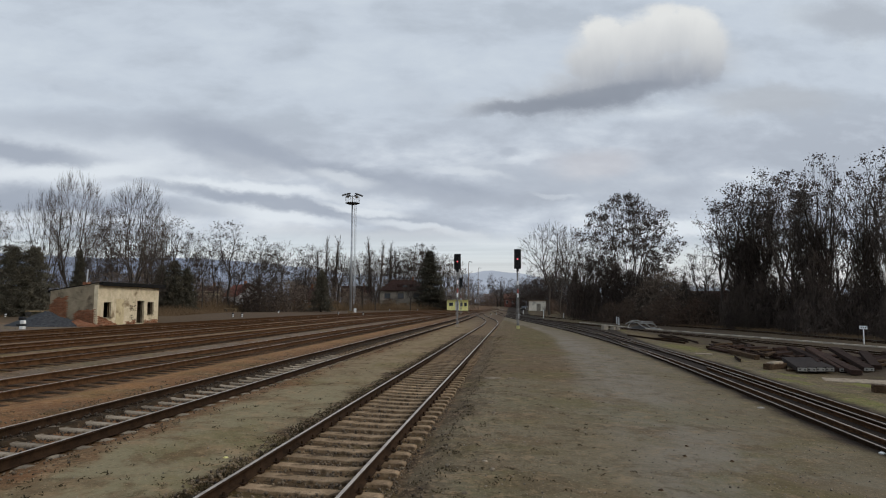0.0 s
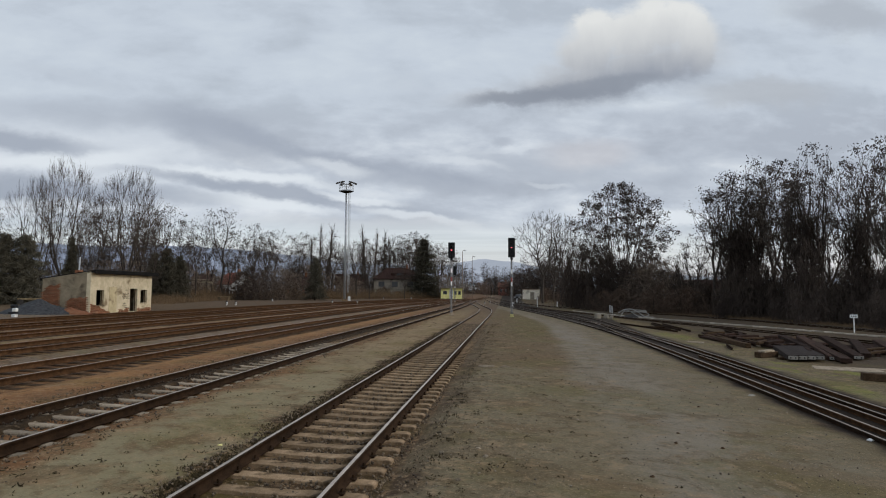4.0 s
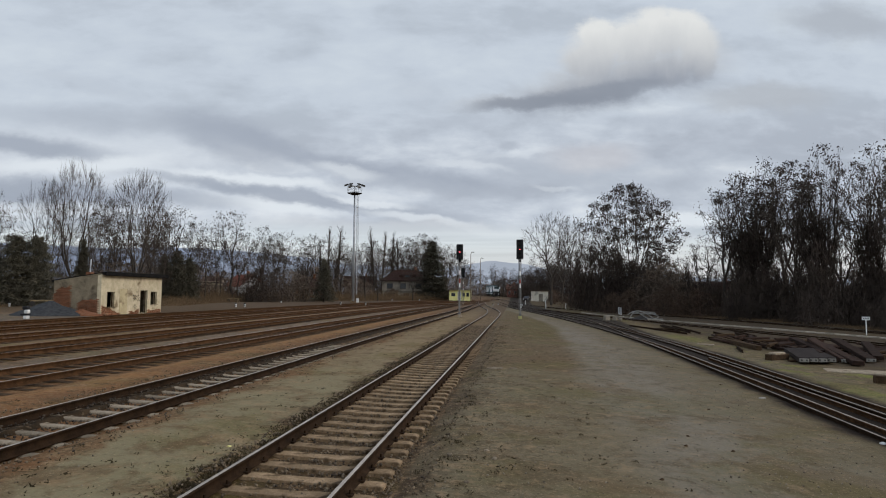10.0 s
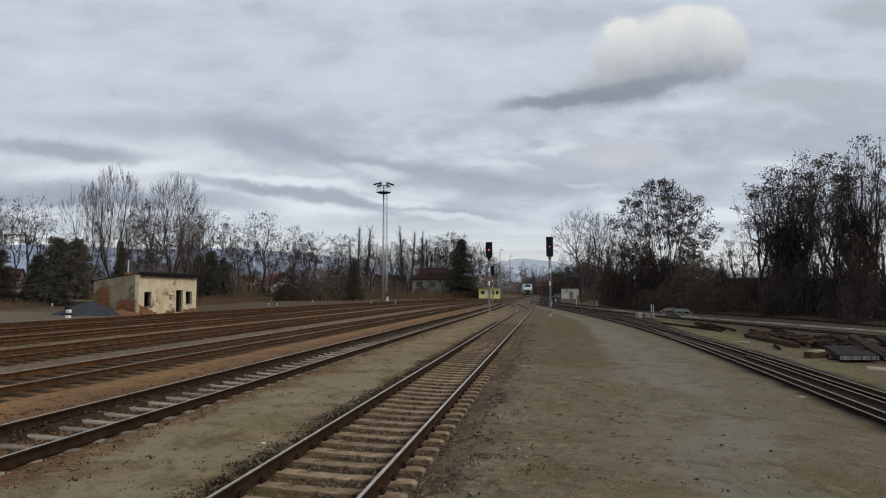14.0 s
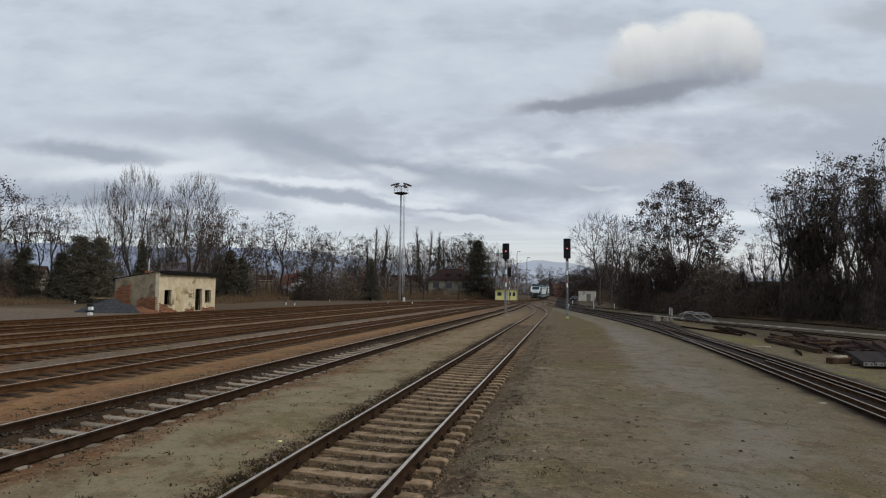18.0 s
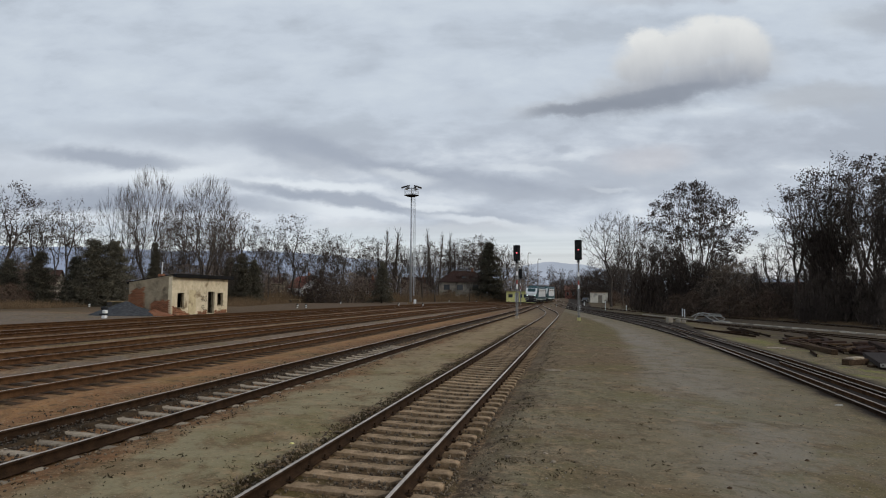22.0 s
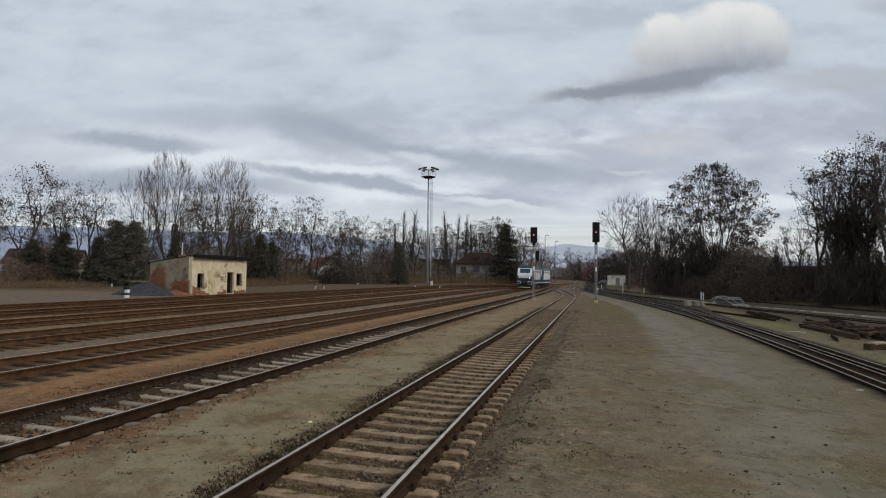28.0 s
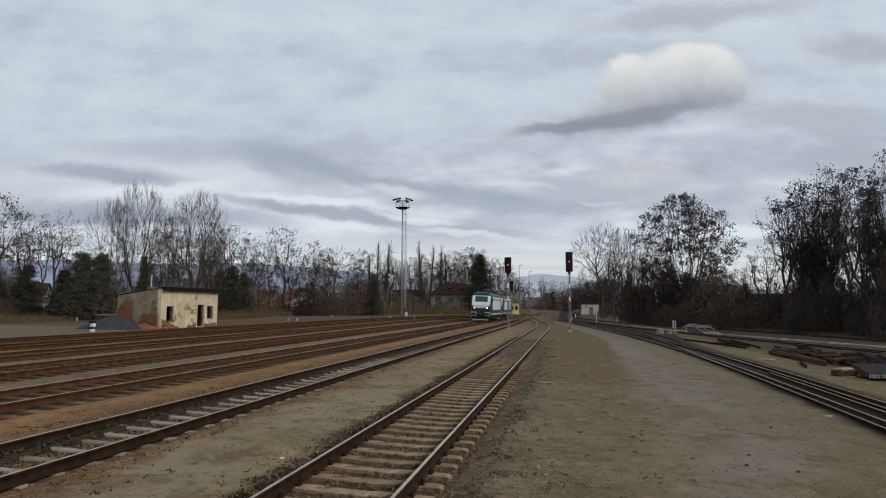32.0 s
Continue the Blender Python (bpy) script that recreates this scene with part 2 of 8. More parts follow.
# ---- mesh helpers ----
class Mesh:
    """Collects the pieces of one part."""

    def __init__(self):
        self.v, self.f, self.m = [], [], []

    def add(self, verts, faces, slot=0):
        k = len(self.v)
        self.v.extend(tuple(p) for p in verts)
        self.f.extend(tuple(i + k for i in face) for face in faces)
        self.m.extend([slot] * len(faces))
        return self

    def box(self, x, y, z, sx, sy, sz, turn=None, ch=0.0, slot=0):
        """A box round (x, y, z) with bevelled edges."""
        c = ch or 0.12 * min(sx, sy, sz)
        hx, hy, hz = sx / 2, sy / 2, sz / 2
        verts, index = [], {}
        for i in (-1, 1):
            for j in (-1, 1):
                for k in (-1, 1):
                    for axis in range(3):
                        p = [i * hx, j * hy, k * hz]
                        for other in range(3):
                            if other != axis:
                                p[other] -= (i, j, k)[other] * c
                        index[i, j, k, axis] = len(verts)
                        verts.append(p)
        faces = []
        for axis in range(3):
            o1, o2 = [a for a in range(3) if a != axis]
            for s in (-1, 1):
                loop = []
                for s1, s2 in ((-1, -1), (1, -1), (1, 1), (-1, 1)):
                    key = [0, 0, 0]
                    key[axis], key[o1], key[o2] = s, s1, s2
                    loop.append(index[(*key, axis)])
                faces.append(loop if (s > 0) == (axis != 1) else loop[::-1])
            for s1 in (-1, 1):
                for s2 in (-1, 1):
                    a, b = [0, 0, 0], [0, 0, 0]
                    a[axis], b[axis] = -1, 1
                    a[o1] = b[o1] = s1
                    a[o2] = b[o2] = s2
                    loop = [index[(*a, o1)], index[(*b, o1)], index[(*b, o2)], index[(*a, o2)]]
                    faces.append(loop if (s1 * s2 > 0) == (axis == 1) else loop[::-1])
        for i in (-1, 1):
            for j in (-1, 1):
                for k in (-1, 1):
                    loop = [index[i, j, k, a] for a in range(3)]
                    faces.append(loop if i * j * k > 0 else loop[::-1])
        place = Matrix.Translation((x, y, z)) @ (turn.to_4x4() if turn else Matrix())
        return self.add([place @ Vector(p) for p in verts], faces, slot)

    def tube(self, p0, p1, r0, r1=None, sides=8, slot=0, caps=True):
        r1 = r0 if r1 is None else r1
        p0, p1 = Vector(p0), Vector(p1)
        d = (p1 - p0).normalized()
        a = d.orthogonal().normalized()
        b = d.cross(a)
        ring = [(math.cos(2 * math.pi * i / sides), math.sin(2 * math.pi * i / sides)) for i in range(sides)]
        verts = [p0 + (a * c + b * s) * r0 for c, s in ring] + [p1 + (a * c + b * s) * r1 for c, s in ring]
        faces = [(i, (i + 1) % sides, sides + (i + 1) % sides, sides + i) for i in range(sides)]
        if caps:
            faces += [tuple(range(sides))[::-1], tuple(range(sides, 2 * sides))]
        return self.add(verts, faces, slot)

    def path(self, points, r, sides=6, slot=0):
        for a, b in zip(points, points[1:]):
            self.tube(a, b, r, r, sides, slot)
        return self

    def prism(self, outline, lo, hi, axis=1, slot=0):
        """An outline, given in the two other axes, pushed from lo to hi along one axis."""
        k = len(outline)
        verts = []
        for w in (lo, hi):
            for p in outline:
                q = list(p)
                q.insert(axis, w)
                verts.append(q)
        faces = [(i, (i + 1) % k, k + (i + 1) % k, k + i) for i in range(k)] + [tuple(range(k))[::-1], tuple(range(k, 2 * k))]
        return self.add(verts, faces, slot)

    def data(self, name, mats, smooth=False):
        mesh = bpy.data.meshes.new(name)
        mesh.from_pydata(self.v, [], self.f)
        for mat in mats if isinstance(mats, (list, tuple)) else [mats]:
            mesh.materials.append(mat)
        if any(self.m):
            mesh.polygons.foreach_set("material_index", self.m)
        if smooth:
            mesh.polygons.foreach_set("use_smooth", [True] * len(mesh.polygons))
        bm = bmesh.new()
        bm.from_mesh(mesh)
        bmesh.ops.recalc_face_normals(bm, faces=bm.faces)
        bm.to_mesh(mesh)
        bm.free()
        return mesh


def arrays_mesh(name, verts, faces, mats, slots=None, smooth=False):
    """A mesh from numpy arrays of corners and of triangles or quads."""
    mesh = bpy.data.meshes.new(name)
    verts, faces = np.asarray(verts, float), np.asarray(faces, int)
    k = faces.shape[1]
    mesh.vertices.add(len(verts))
    mesh.vertices.foreach_set("co", verts.ravel())
    mesh.loops.add(faces.size)
    mesh.loops.foreach_set("vertex_index", faces.ravel())
    mesh.polygons.add(len(faces))
    mesh.polygons.foreach_set("loop_start", np.arange(0, faces.size, k))
    mesh.polygons.foreach_set("loop_total", np.full(len(faces), k))
    for mat in mats if isinstance(mats, (list, tuple)) else [mats]:
        mesh.materials.append(mat)
    if slots is not None:
        mesh.polygons.foreach_set("material_index", np.asarray(slots, int))
    if smooth:
        mesh.polygons.foreach_set("use_smooth", np.ones(len(faces), bool))
    mesh.update(calc_edges=True)
    mesh.validate()
    return mesh


def thing(name, label, category, m=None, group="", kind=""):
    ob = new(name)
    ob.empty_display_size = 0.3
    if m is not None:
        ob.matrix_basis = m
    return tagged(ob, label, category, group, kind)


def part(name, mesh, mats, parent, label="", m=None, smooth=False):
    data = mesh.data(name, mats, smooth) if isinstance(mesh, Mesh) else mesh
    ob = new(name, data)
    ob.parent = parent
    if m is not None:
        ob.matrix_basis = m
    return tagged(ob, label)


# ---- the lie of the land and the tracks ----
def lie(x, y):
    """Height of the ground: it falls gently to the right across the yard and climbs a little far off."""
    a = abs(x)
    side = 0.035 * min(a, 16) + 0.012 * max(0.0, min(a, 45) - 16)
    s = min(max((y - 125) / 120, 0.0), 1.0)
    climb = 1.45 * s * s * (3 - 2 * s)
    return (-side if x > 0 else side) + climb


def bend(points):
    """x of a line at y, gliding through (y, x) points."""
    ys, xs = [p[0] for p in points], [p[1] for p in points]
    grid = np.arange(ys[0], ys[-1] + 1, 1.0)
    line = np.interp(grid, ys, xs)
    for _ in range(3):
        padded = np.concatenate([[2 * line[0] - v for v in line[6:0:-1]], line, [2 * line[-1] - v for v in line[-2:-8:-1]]])
        line = np.convolve(padded, np.ones(13) / 13, "valid")
    return lambda y: float(np.interp(y, grid, line))


LINE_SIDING = bend([(-20, -2.92), (13, -2.86), (28, -2.74), (45, -2.66), (60, -2.56), (76, -2.42), (82, -2.75), (88, -2.95), (95, -3.4), (101, -4.1), (110, -5.1), (122, -6.1), (140, -7.5), (160, -8.3)])
LINE_SECOND = bend([(-20, -7.75), (40, -7.6), (60, -7.4), (82, -7.3), (110, -7.6), (144, -8.2), (170, -7.2)])
LINE_LOCO = bend([(-20, -12.0), (100, -11.9), (118, -11.6), (138, -10.9), (150, -9.8), (161, -8.6), (173, -7.3), (184, -6.2), (196, -5.5), (207, -5.4), (226, -6.6), (246, -9.0), (260, -11.4), (278, -15.6), (300, -24.5), (330, -39.0), (380, -70.0), (480, -130.0)])
LINE_FOURTH = bend([(-20, -15.9), (70, -16.2), (100, -15.6), (130, -12.6), (145, -10.4)])
LINE_FIFTH = bend([(-20, -20.2), (40, -20.2), (75, -20.6), (105, -19.6), (140, -15.5), (160, -12.0), (174, -8.6)])
LINE_SIXTH = bend([(-20, -23.8), (40, -24.3), (75, -24.8), (105, -23.8), (140, -19.4), (160, -15.6), (175, -12.5)])
LINE_SEVENTH = bend([(-20, -28.0), (40, -28.2), (90, -28.4), (120, -26.6), (150, -22.0), (175, -16.5)])
LINE_RIGHT = bend([(-20, 6.5), (14, 7.55), (30, 8.05), (40, 8.0), (49, 7.6), (58, 6.85), (71, 5.7), (82, 4.3), (98, 2.2), (112, 0.4), (122, -0.8), (141, -2.4), (165, -4.8), (185, -5.6)])
LINE_BRANCH = bend([(28, 7.95), (40, 8.1), (52, 8.55), (66, 8.75), (75, 8.2), (83, 7.3), (105, 4.6), (131, 0.5), (155, -3.0)])
LINE_FAR_RIGHT = bend([(20, 36.0), (50, 33.0), (65, 31.0), (80, 28.4), (94, 24.0), (106, 18.6), (118, 12.6), (140, 5.0), (165, -1.0), (195, -5.0)])
LINE_MIDDLE_RIGHT = bend([(20, 27.0), (40, 24.2), (55, 20.6), (70, 16.0), (85, 11.4), (100, 7.0), (112, 3.4)])
DIPS = [(LINE_SIDING, -20, 150), (LINE_SECOND, -20, 145), (LINE_LOCO, -20, 300), (LINE_FOURTH, -20, 140), (LINE_FIFTH, -20, 160), (LINE_SIXTH, -20, 150), (LINE_SEVENTH, -20, 150)]
RAIL_TOP = 0.10


def ground_z(x, y):
    z = lie(x, y)
    dip = 0.0
    if -31 < x < 2 and y < 200:
        for line, lo, hi in DIPS:
            if lo <= y <= hi:
                d = x - line(y)
                # the siding's far sleeper ends lie buried
                d = -d + 0.65 if line is LINE_SIDING and d < 0 else abs(d)
                sunk = 1.0
                if line is LINE_SIDING:
                    # far off the sleepers lie under the gravel
                    far_off = min(max((y - 25) / 14, 0.0), 1.0)
                    sunk = 1.0 - 0.72 * far_off * far_off * (3 - 2 * far_off)
                dip = max(dip, sunk * min(max(((1.15 if line is LINE_SECOND and x > line(y) else 1.0 if line is LINE_SECOND else 1.75) - d) / 0.4, 0.0), 1.0))
    rough = 0.025 * noise.noise((x * 0.6, y * 0.6, 0)) + 0.012 * noise.noise((x * 2.3, y * 2.3, 5)) if abs(x) < 45 and -5 < y < 140 else 0.0
    return z - 0.125 * dip + rough * (1 - 0.6 * dip)


def steps(*spans):
    out = []
    for lo, hi, step in spans:
        out.extend(np.arange(lo, hi, step).tolist())
    return out


GX = [-4600, -2500, -1200, -600, -300, -180, -120, -90, -75] + steps((-65, -28, 2.5), (-28, 12, 0.4), (12, 46, 2.0)) + [50, 60, 75, 100, 150, 300, 600, 1200, 2500, 4600]
GY = [-4600, -2000, -900, -400, -150, -60, -25, -10, -4, 0] + steps((2, 40, 0.5), (40, 90, 1.2), (90, 160, 3.0), (160, 300, 10.0)) + [300, 350, 420, 520, 700, 1000, 1600, 2600, 4600]
gv = [(x, y, ground_z(x, y)) for y in GY for x in GX]
k = len(GX)
gf = [(j * k + i, j * k + i + 1, (j + 1) * k + i + 1, (j + 1) * k + i) for j in range(len(GY) - 1) for i in range(k - 1)]

mat = bpy.data.materials.new("yard_earth")
mat.use_nodes = True
n = Nodes(mat.node_tree)
where = n.add("ShaderNodeTexCoord").outputs["Object"]
px, py, pz = n.split(where)
far = n.math("MAXIMUM", n.math("SUBTRACT", py, 50.0), 0.0)
bow = n.math("MULTIPLY", n.math("MULTIPLY", far, far), 0.0016)
edge = n.noise(where, 0.55, 5.0, 0.6)
edge2 = n.noise(where, 3.0, 4.0, 0.6)
shift = n.math("MULTIPLY_ADD", n.math("SUBTRACT", edge, 0.5), 2.6, n.math("MULTIPLY", n.math("SUBTRACT", edge2, 0.5), 0.9))
at_x = n.math("ADD", px, shift)
right = n.math("GREATER_THAN", px, -1.5)
at_x = n.math("ADD", at_x, n.math("MULTIPLY", bow, right))
SAND, MOSS, BED, GREY = (0.245, 0.135, 0.055), (0.192, 0.180, 0.112), (0.138, 0.073, 0.031), (0.122, 0.106, 0.085)
BROWN, PATH, CINDER, REEDS = (0.152, 0.133, 0.086), (0.178, 0.162, 0.120), (0.034, 0.022, 0.012), (0.155, 0.105, 0.062)
zones = [(-50, (0.055, 0.040, 0.024)), (-42, REEDS), (-30.2, (0.075, 0.050, 0.028)), (-29.6, CINDER), (-26.7, CINDER), (-26.3, BED), (-22.5, BED), (-22.2, (0.15, 0.105, 0.060)), (-21.9, (0.15, 0.105, 0.060)), (-21.6, BED), (-18.7, BED), (-18.3, (0.17, 0.120, 0.070)), (-17.7, (0.17, 0.120, 0.070)), (-17.3, BED), (-14.4, BED), (-14.0, GREY), (-13.4, GREY), (-12.9, BED), (-10.7, BED), (-10.2, SAND), (-9.0, BED), (-6.4, BED), (-5.9, MOSS), (-4.32, MOSS), (-4.0, (0.05, 0.034, 0.018)), (-1.45, (0.052, 0.035, 0.019)), (-0.95, BROWN), (1.5, (0.150, 0.128, 0.080)), (2.5, PATH), (5.0, PATH), (5.7, (0.138, 0.118, 0.070)), (6.3, (0.120, 0.096, 0.055)), (6.9, CINDER), (9.0, CINDER), (9.6, (0.140, 0.128, 0.080)), (13.0, (0.090, 0.070, 0.036)), (17.0, CINDER), (38.0, (0.045, 0.036, 0.022))]
strips = n.math("MULTIPLY_ADD", at_x, 1 / 100.0, 0.5)
base = n.mix(n.math("GREATER_THAN", at_x, -7.5), n.ramp(strips, [(x / 100.0 + 0.5, c) for x, c in zones if x < -6]), n.ramp(strips, [(x / 100.0 + 0.5, c) for x, c in zones if x > -9.2]))
# worn patches, damp, moss and fine grit
patch = n.noise(where, 0.35, 6.0, 0.62, 0.3)
grit = n.noise(where, 26.0, 5.0, 0.7)
crumb = n.noise(where, 6.0, 6.0, 0.68)
blade = n.noise(n.xyz(n.math("MULTIPLY", px, 3.2), n.math("MULTIPLY", py, 1.4)), 1.0, 7.0, 0.72, 0.15)
between = n.math("MULTIPLY", n.math("GREATER_THAN", at_x, -4.0), n.math("LESS_THAN", at_x, -1.5))
base = n.mix(n.math("MULTIPLY", n.math("MULTIPLY", between, n.smooth(py, 24.0, 38.0)), 0.85), base, (0.150, 0.116, 0.074))
# brown earth and turf beside the siding, and the grey path that swings left behind them
along = n.math("DIVIDE", py, 150.0)
verge = n.math("MULTIPLY_ADD", n.ramp(along, [(y / 150.0, ((x + 5) / 10,) * 3) for y, x in ((0, 1.7), (18, 2.1), (24, 2.35), (35, 2.75), (50, 3.2), (60, 2.7), (67, 2.0), (85, 0.25), (99, -1.5), (128, -3.7), (150, -4.6))]), 10.0, -5.0)
brink = n.math("MULTIPLY_ADD", n.ramp(along, [(y / 150.0, ((x + 6) / 14,) * 3) for y, x in ((0, 5.6), (14, 6.2), (30, 6.7), (40, 6.7), (49, 6.3), (58, 5.6), (71, 4.4), (82, 3.0), (98, 0.9), (112, -0.9), (141, -3.6))]), 14.0, -6.0)
off = n.math("ADD", n.math("SUBTRACT", px, verge), n.math("MULTIPLY", shift, 0.45))
beside = n.math("MULTIPLY", n.smooth(px, -1.6, -0.9), n.math("SUBTRACT", 1.0, n.smooth(off, -0.5, 0.6)))
beyond = n.smooth(n.math("ADD", py, n.math("MULTIPLY", shift, 1.2)), 20.2, 21.6)
base = n.mix(n.math("MULTIPLY", n.math("MULTIPLY", beside, beyond), 0.85), base, (0.112, 0.080, 0.044))
turf = n.math("MULTIPLY", n.math("MULTIPLY", beside, n.smooth(n.math("ADD", px, shift), -0.6, 1.0)), n.math("MULTIPLY", n.smooth(n.math("MULTIPLY_ADD", shift, 3.0, py), 30.0, 42.0), n.math("SUBTRACT", 1.0, n.smooth(py, 72.0, 84.0))))
base = n.mix(n.math("MULTIPLY", turf, 0.9), base, (0.086, 0.076, 0.027))
inner = n.math("SUBTRACT", 1.0, n.smooth(n.math("ADD", n.math("SUBTRACT", px, brink), n.math("MULTIPLY", shift, 0.4)), -0.5, 0.5))
onpath = n.math("MULTIPLY", n.math("MULTIPLY", n.smooth(off, -0.5, 0.7), right), inner)
base = n.mix(n.math("MULTIPLY", onpath, n.math("MULTIPLY_ADD", n.smooth(py, 10.0, 34.0), 0.50, 0.42)), base, (0.186, 0.173, 0.146))
pad = n.math("MULTIPLY", n.math("SUBTRACT", 1.0, n.smooth(n.math("ADD", py, shift), 40.0, 45.0)), n.math("SUBTRACT", 1.0, n.smooth(at_x, -30.4, -29.6)))
base = n.mix(n.math("MULTIPLY", pad, 0.85), base, (0.115, 0.104, 0.088))
base = n.mix(n.math("MULTIPLY", n.math("MULTIPLY", n.smooth(n.noise(where, 0.42, 6.0, 0.66, 0.15), 0.48, 0.60), right), 0.32), base, (0.100, 0.084, 0.046))
moss = n.math("MULTIPLY", n.smooth(n.noise(where, 0.5, 6.0, 0.66, 0.4), 0.545, 0.61), n.math("MULTIPLY", n.smooth(px, 9.0, 10.0), n.math("LESS_THAN", px, 17.0)))
base = n.mix(n.math("MULTIPLY", moss, 0.8), base, (0.145, 0.170, 0.030))
# two cushions of bright moss on the strip beside the loose rails
for mx, my, rx, ry in ((11.4, 44.0, 1.3, 4.2), (10.15, 20.2, 0.7, 2.6)):
    da = n.math("DIVIDE", n.math("ADD", n.math("SUBTRACT", px, mx), n.math("MULTIPLY", shift, 0.35)), rx)
    db = n.math("DIVIDE", n.math("MULTIPLY_ADD", shift, 1.2, n.math("SUBTRACT", py, my)), ry)
    base = n.mix(n.math("MULTIPLY", n.math("SUBTRACT", 1.0, n.smooth(n.math("ADD", n.math("MULTIPLY", da, da), n.math("MULTIPLY", db, db)), 0.2, 1.1)), 0.60), base, (0.140, 0.156, 0.030))
# rusty brown blotches in the trodden earth beside the siding
rusty = n.math("MULTIPLY", n.smooth(n.noise(where, 0.33, 7.0, 0.68, 0.35), 0.50, 0.60), n.math("MULTIPLY", n.smooth(px, -1.2, -0.6), n.math("LESS_THAN", px, 6.2)))
trodden = n.math("MULTIPLY_ADD", n.math("MULTIPLY", onpath, n.smooth(py, 12.0, 28.0)), -0.75, 1.0)
base = n.mix(n.math("MULTIPLY", n.math("MULTIPLY", rusty, trodden), 0.60), base, (0.118, 0.080, 0.042))
olive = n.math("MULTIPLY", n.smooth(n.noise(n.xyz(px, py, 9.0), 0.27, 7.0, 0.66, 0.4), 0.50, 0.62), n.math("MULTIPLY", n.smooth(px, -1.2, -0.6), n.math("LESS_THAN", px, 6.4)))
base = n.mix(n.math("MULTIPLY", n.math("MULTIPLY", olive, trodden), 0.50), base, (0.112, 0.106, 0.052))
tan = n.math("MULTIPLY", n.math("MULTIPLY", n.smooth(n.math("MULTIPLY_ADD", shift, 4.0, py), 11.0, 30.0), n.smooth(at_x, -6.4, -5.8)), n.math("LESS_THAN", at_x, -4.0))
base = n.mix(n.math("MULTIPLY", tan, 0.60), base, (0.205, 0.150, 0.088))
damp = n.math("MULTIPLY", n.smooth(n.noise(n.xyz(px, py, 4.0), 0.6, 7.0, 0.7, 0.5), 0.52, 0.62), n.math("MULTIPLY", n.smooth(at_x, -6.2, -5.7), n.math("LESS_THAN", at_x, -4.2)))
base = n.mix(n.math("MULTIPLY", damp, 0.60), base, (0.120, 0.088, 0.050))
# olive-brown growth creeping in from the rails' edge over the path
rim = n.math("ADD", n.math("SUBTRACT", px, brink), n.math("MULTIPLY", shift, 0.9))
creep = n.math("MULTIPLY", n.math("MULTIPLY", n.smooth(rim, -2.6, -1.0), right), n.math("SUBTRACT", 1.0, n.smooth(rim, 0.2, 0.8)))
base = n.mix(n.math("MULTIPLY", creep, 0.55), base, (0.124, 0.106, 0.062))
tufts = n.noise(where, 2.6, 7.0, 0.74, 0.2)
base = n.mix(n.math("MULTIPLY", n.smooth(patch, 0.50, 0.64), 0.5), base, (0.100, 0.088, 0.026))
base = n.mix(n.math("MULTIPLY", n.smooth(n.noise(where, 0.9, 7.0, 0.72, 0.5), 0.50, 0.62), 0.6), base, n.mix(right, (0.095, 0.060, 0.028), (0.088, 0.070, 0.038)))
base = n.mix(n.math("MULTIPLY", n.smooth(n.noise(where, 1.5, 7.0, 0.72, 0.4), 0.53, 0.66), 0.5), base, (0.268, 0.195, 0.114))
spots = n.noise(n.xyz(n.math("MULTIPLY", px, 1.6), n.math("MULTIPLY", py, 0.9), 3.0), 1.0, 6.0, 0.7, 0.5)
base = n.mix(n.math("MULTIPLY", n.smooth(spots, 0.58, 0.68), 0.35), base, (0.075, 0.055, 0.028))
worn = n.math("ADD", n.math("MULTIPLY", n.smooth(at_x, -1.0, 1.6), n.math("LESS_THAN", px, 6.6)), n.math("MULTIPLY", n.smooth(at_x, -6.3, -5.8), n.math("LESS_THAN", at_x, -4.5)))
calm = n.math("MULTIPLY_ADD", worn, -0.55, 1.0)
base = n.mix(n.math("MULTIPLY", n.smooth(crumb, 0.50, 0.66), n.math("MULTIPLY", calm, 0.42)), base, (0.278, 0.199, 0.118))
base = n.mix(n.math("MULTIPLY", n.smooth(tufts, 0.55, 0.62), n.math("MULTIPLY", calm, 0.62)), base, (0.052, 0.038, 0.015))
base = n.mix(n.math("MULTIPLY", n.smooth(blade, 0.57, 0.64), n.math("MULTIPLY", calm, 0.55)), base, (0.055, 0.044, 0.018))
base = n.mix(n.math("MULTIPLY", n.smooth(grit, 0.58, 0.66), 0.6), base, (0.37, 0.285, 0.185))
base = n.mix(n.math("MULTIPLY", n.smooth(n.noise(where, 14.0, 4.0, 0.7), 0.56, 0.64), n.math("MULTIPLY", calm, 0.7)), base, (0.036, 0.024, 0.012))
base = n.mix(n.math("MULTIPLY", n.math("MULTIPLY", n.math("LESS_THAN", at_x, -29.2), n.smooth(n.math("ADD", py, shift), 43.0, 47.0)), 0.62), base, (0.062, 0.046, 0.026))
dark_side = n.math("MULTIPLY", n.smooth(n.math("MULTIPLY_ADD", shift, 1.5, px), 12.6, 15.0), n.math("MULTIPLY_ADD", n.smooth(patch, 0.40, 0.60), -0.35, 0.80))
base = n.mix(dark_side, base, (0.048, 0.036, 0.023))
base = n.mix(n.math("MULTIPLY", n.math("MULTIPLY", n.smooth(py, 55.0, 95.0), n.math("SUBTRACT", 1.0, right)), 0.6), base, (0.088, 0.065, 0.045))
# dark cinder bed, coloured blacker still for the shade between the tall rails
past = n.math("ADD", n.math("SUBTRACT", px, brink), n.math("MULTIPLY", shift, 0.35))
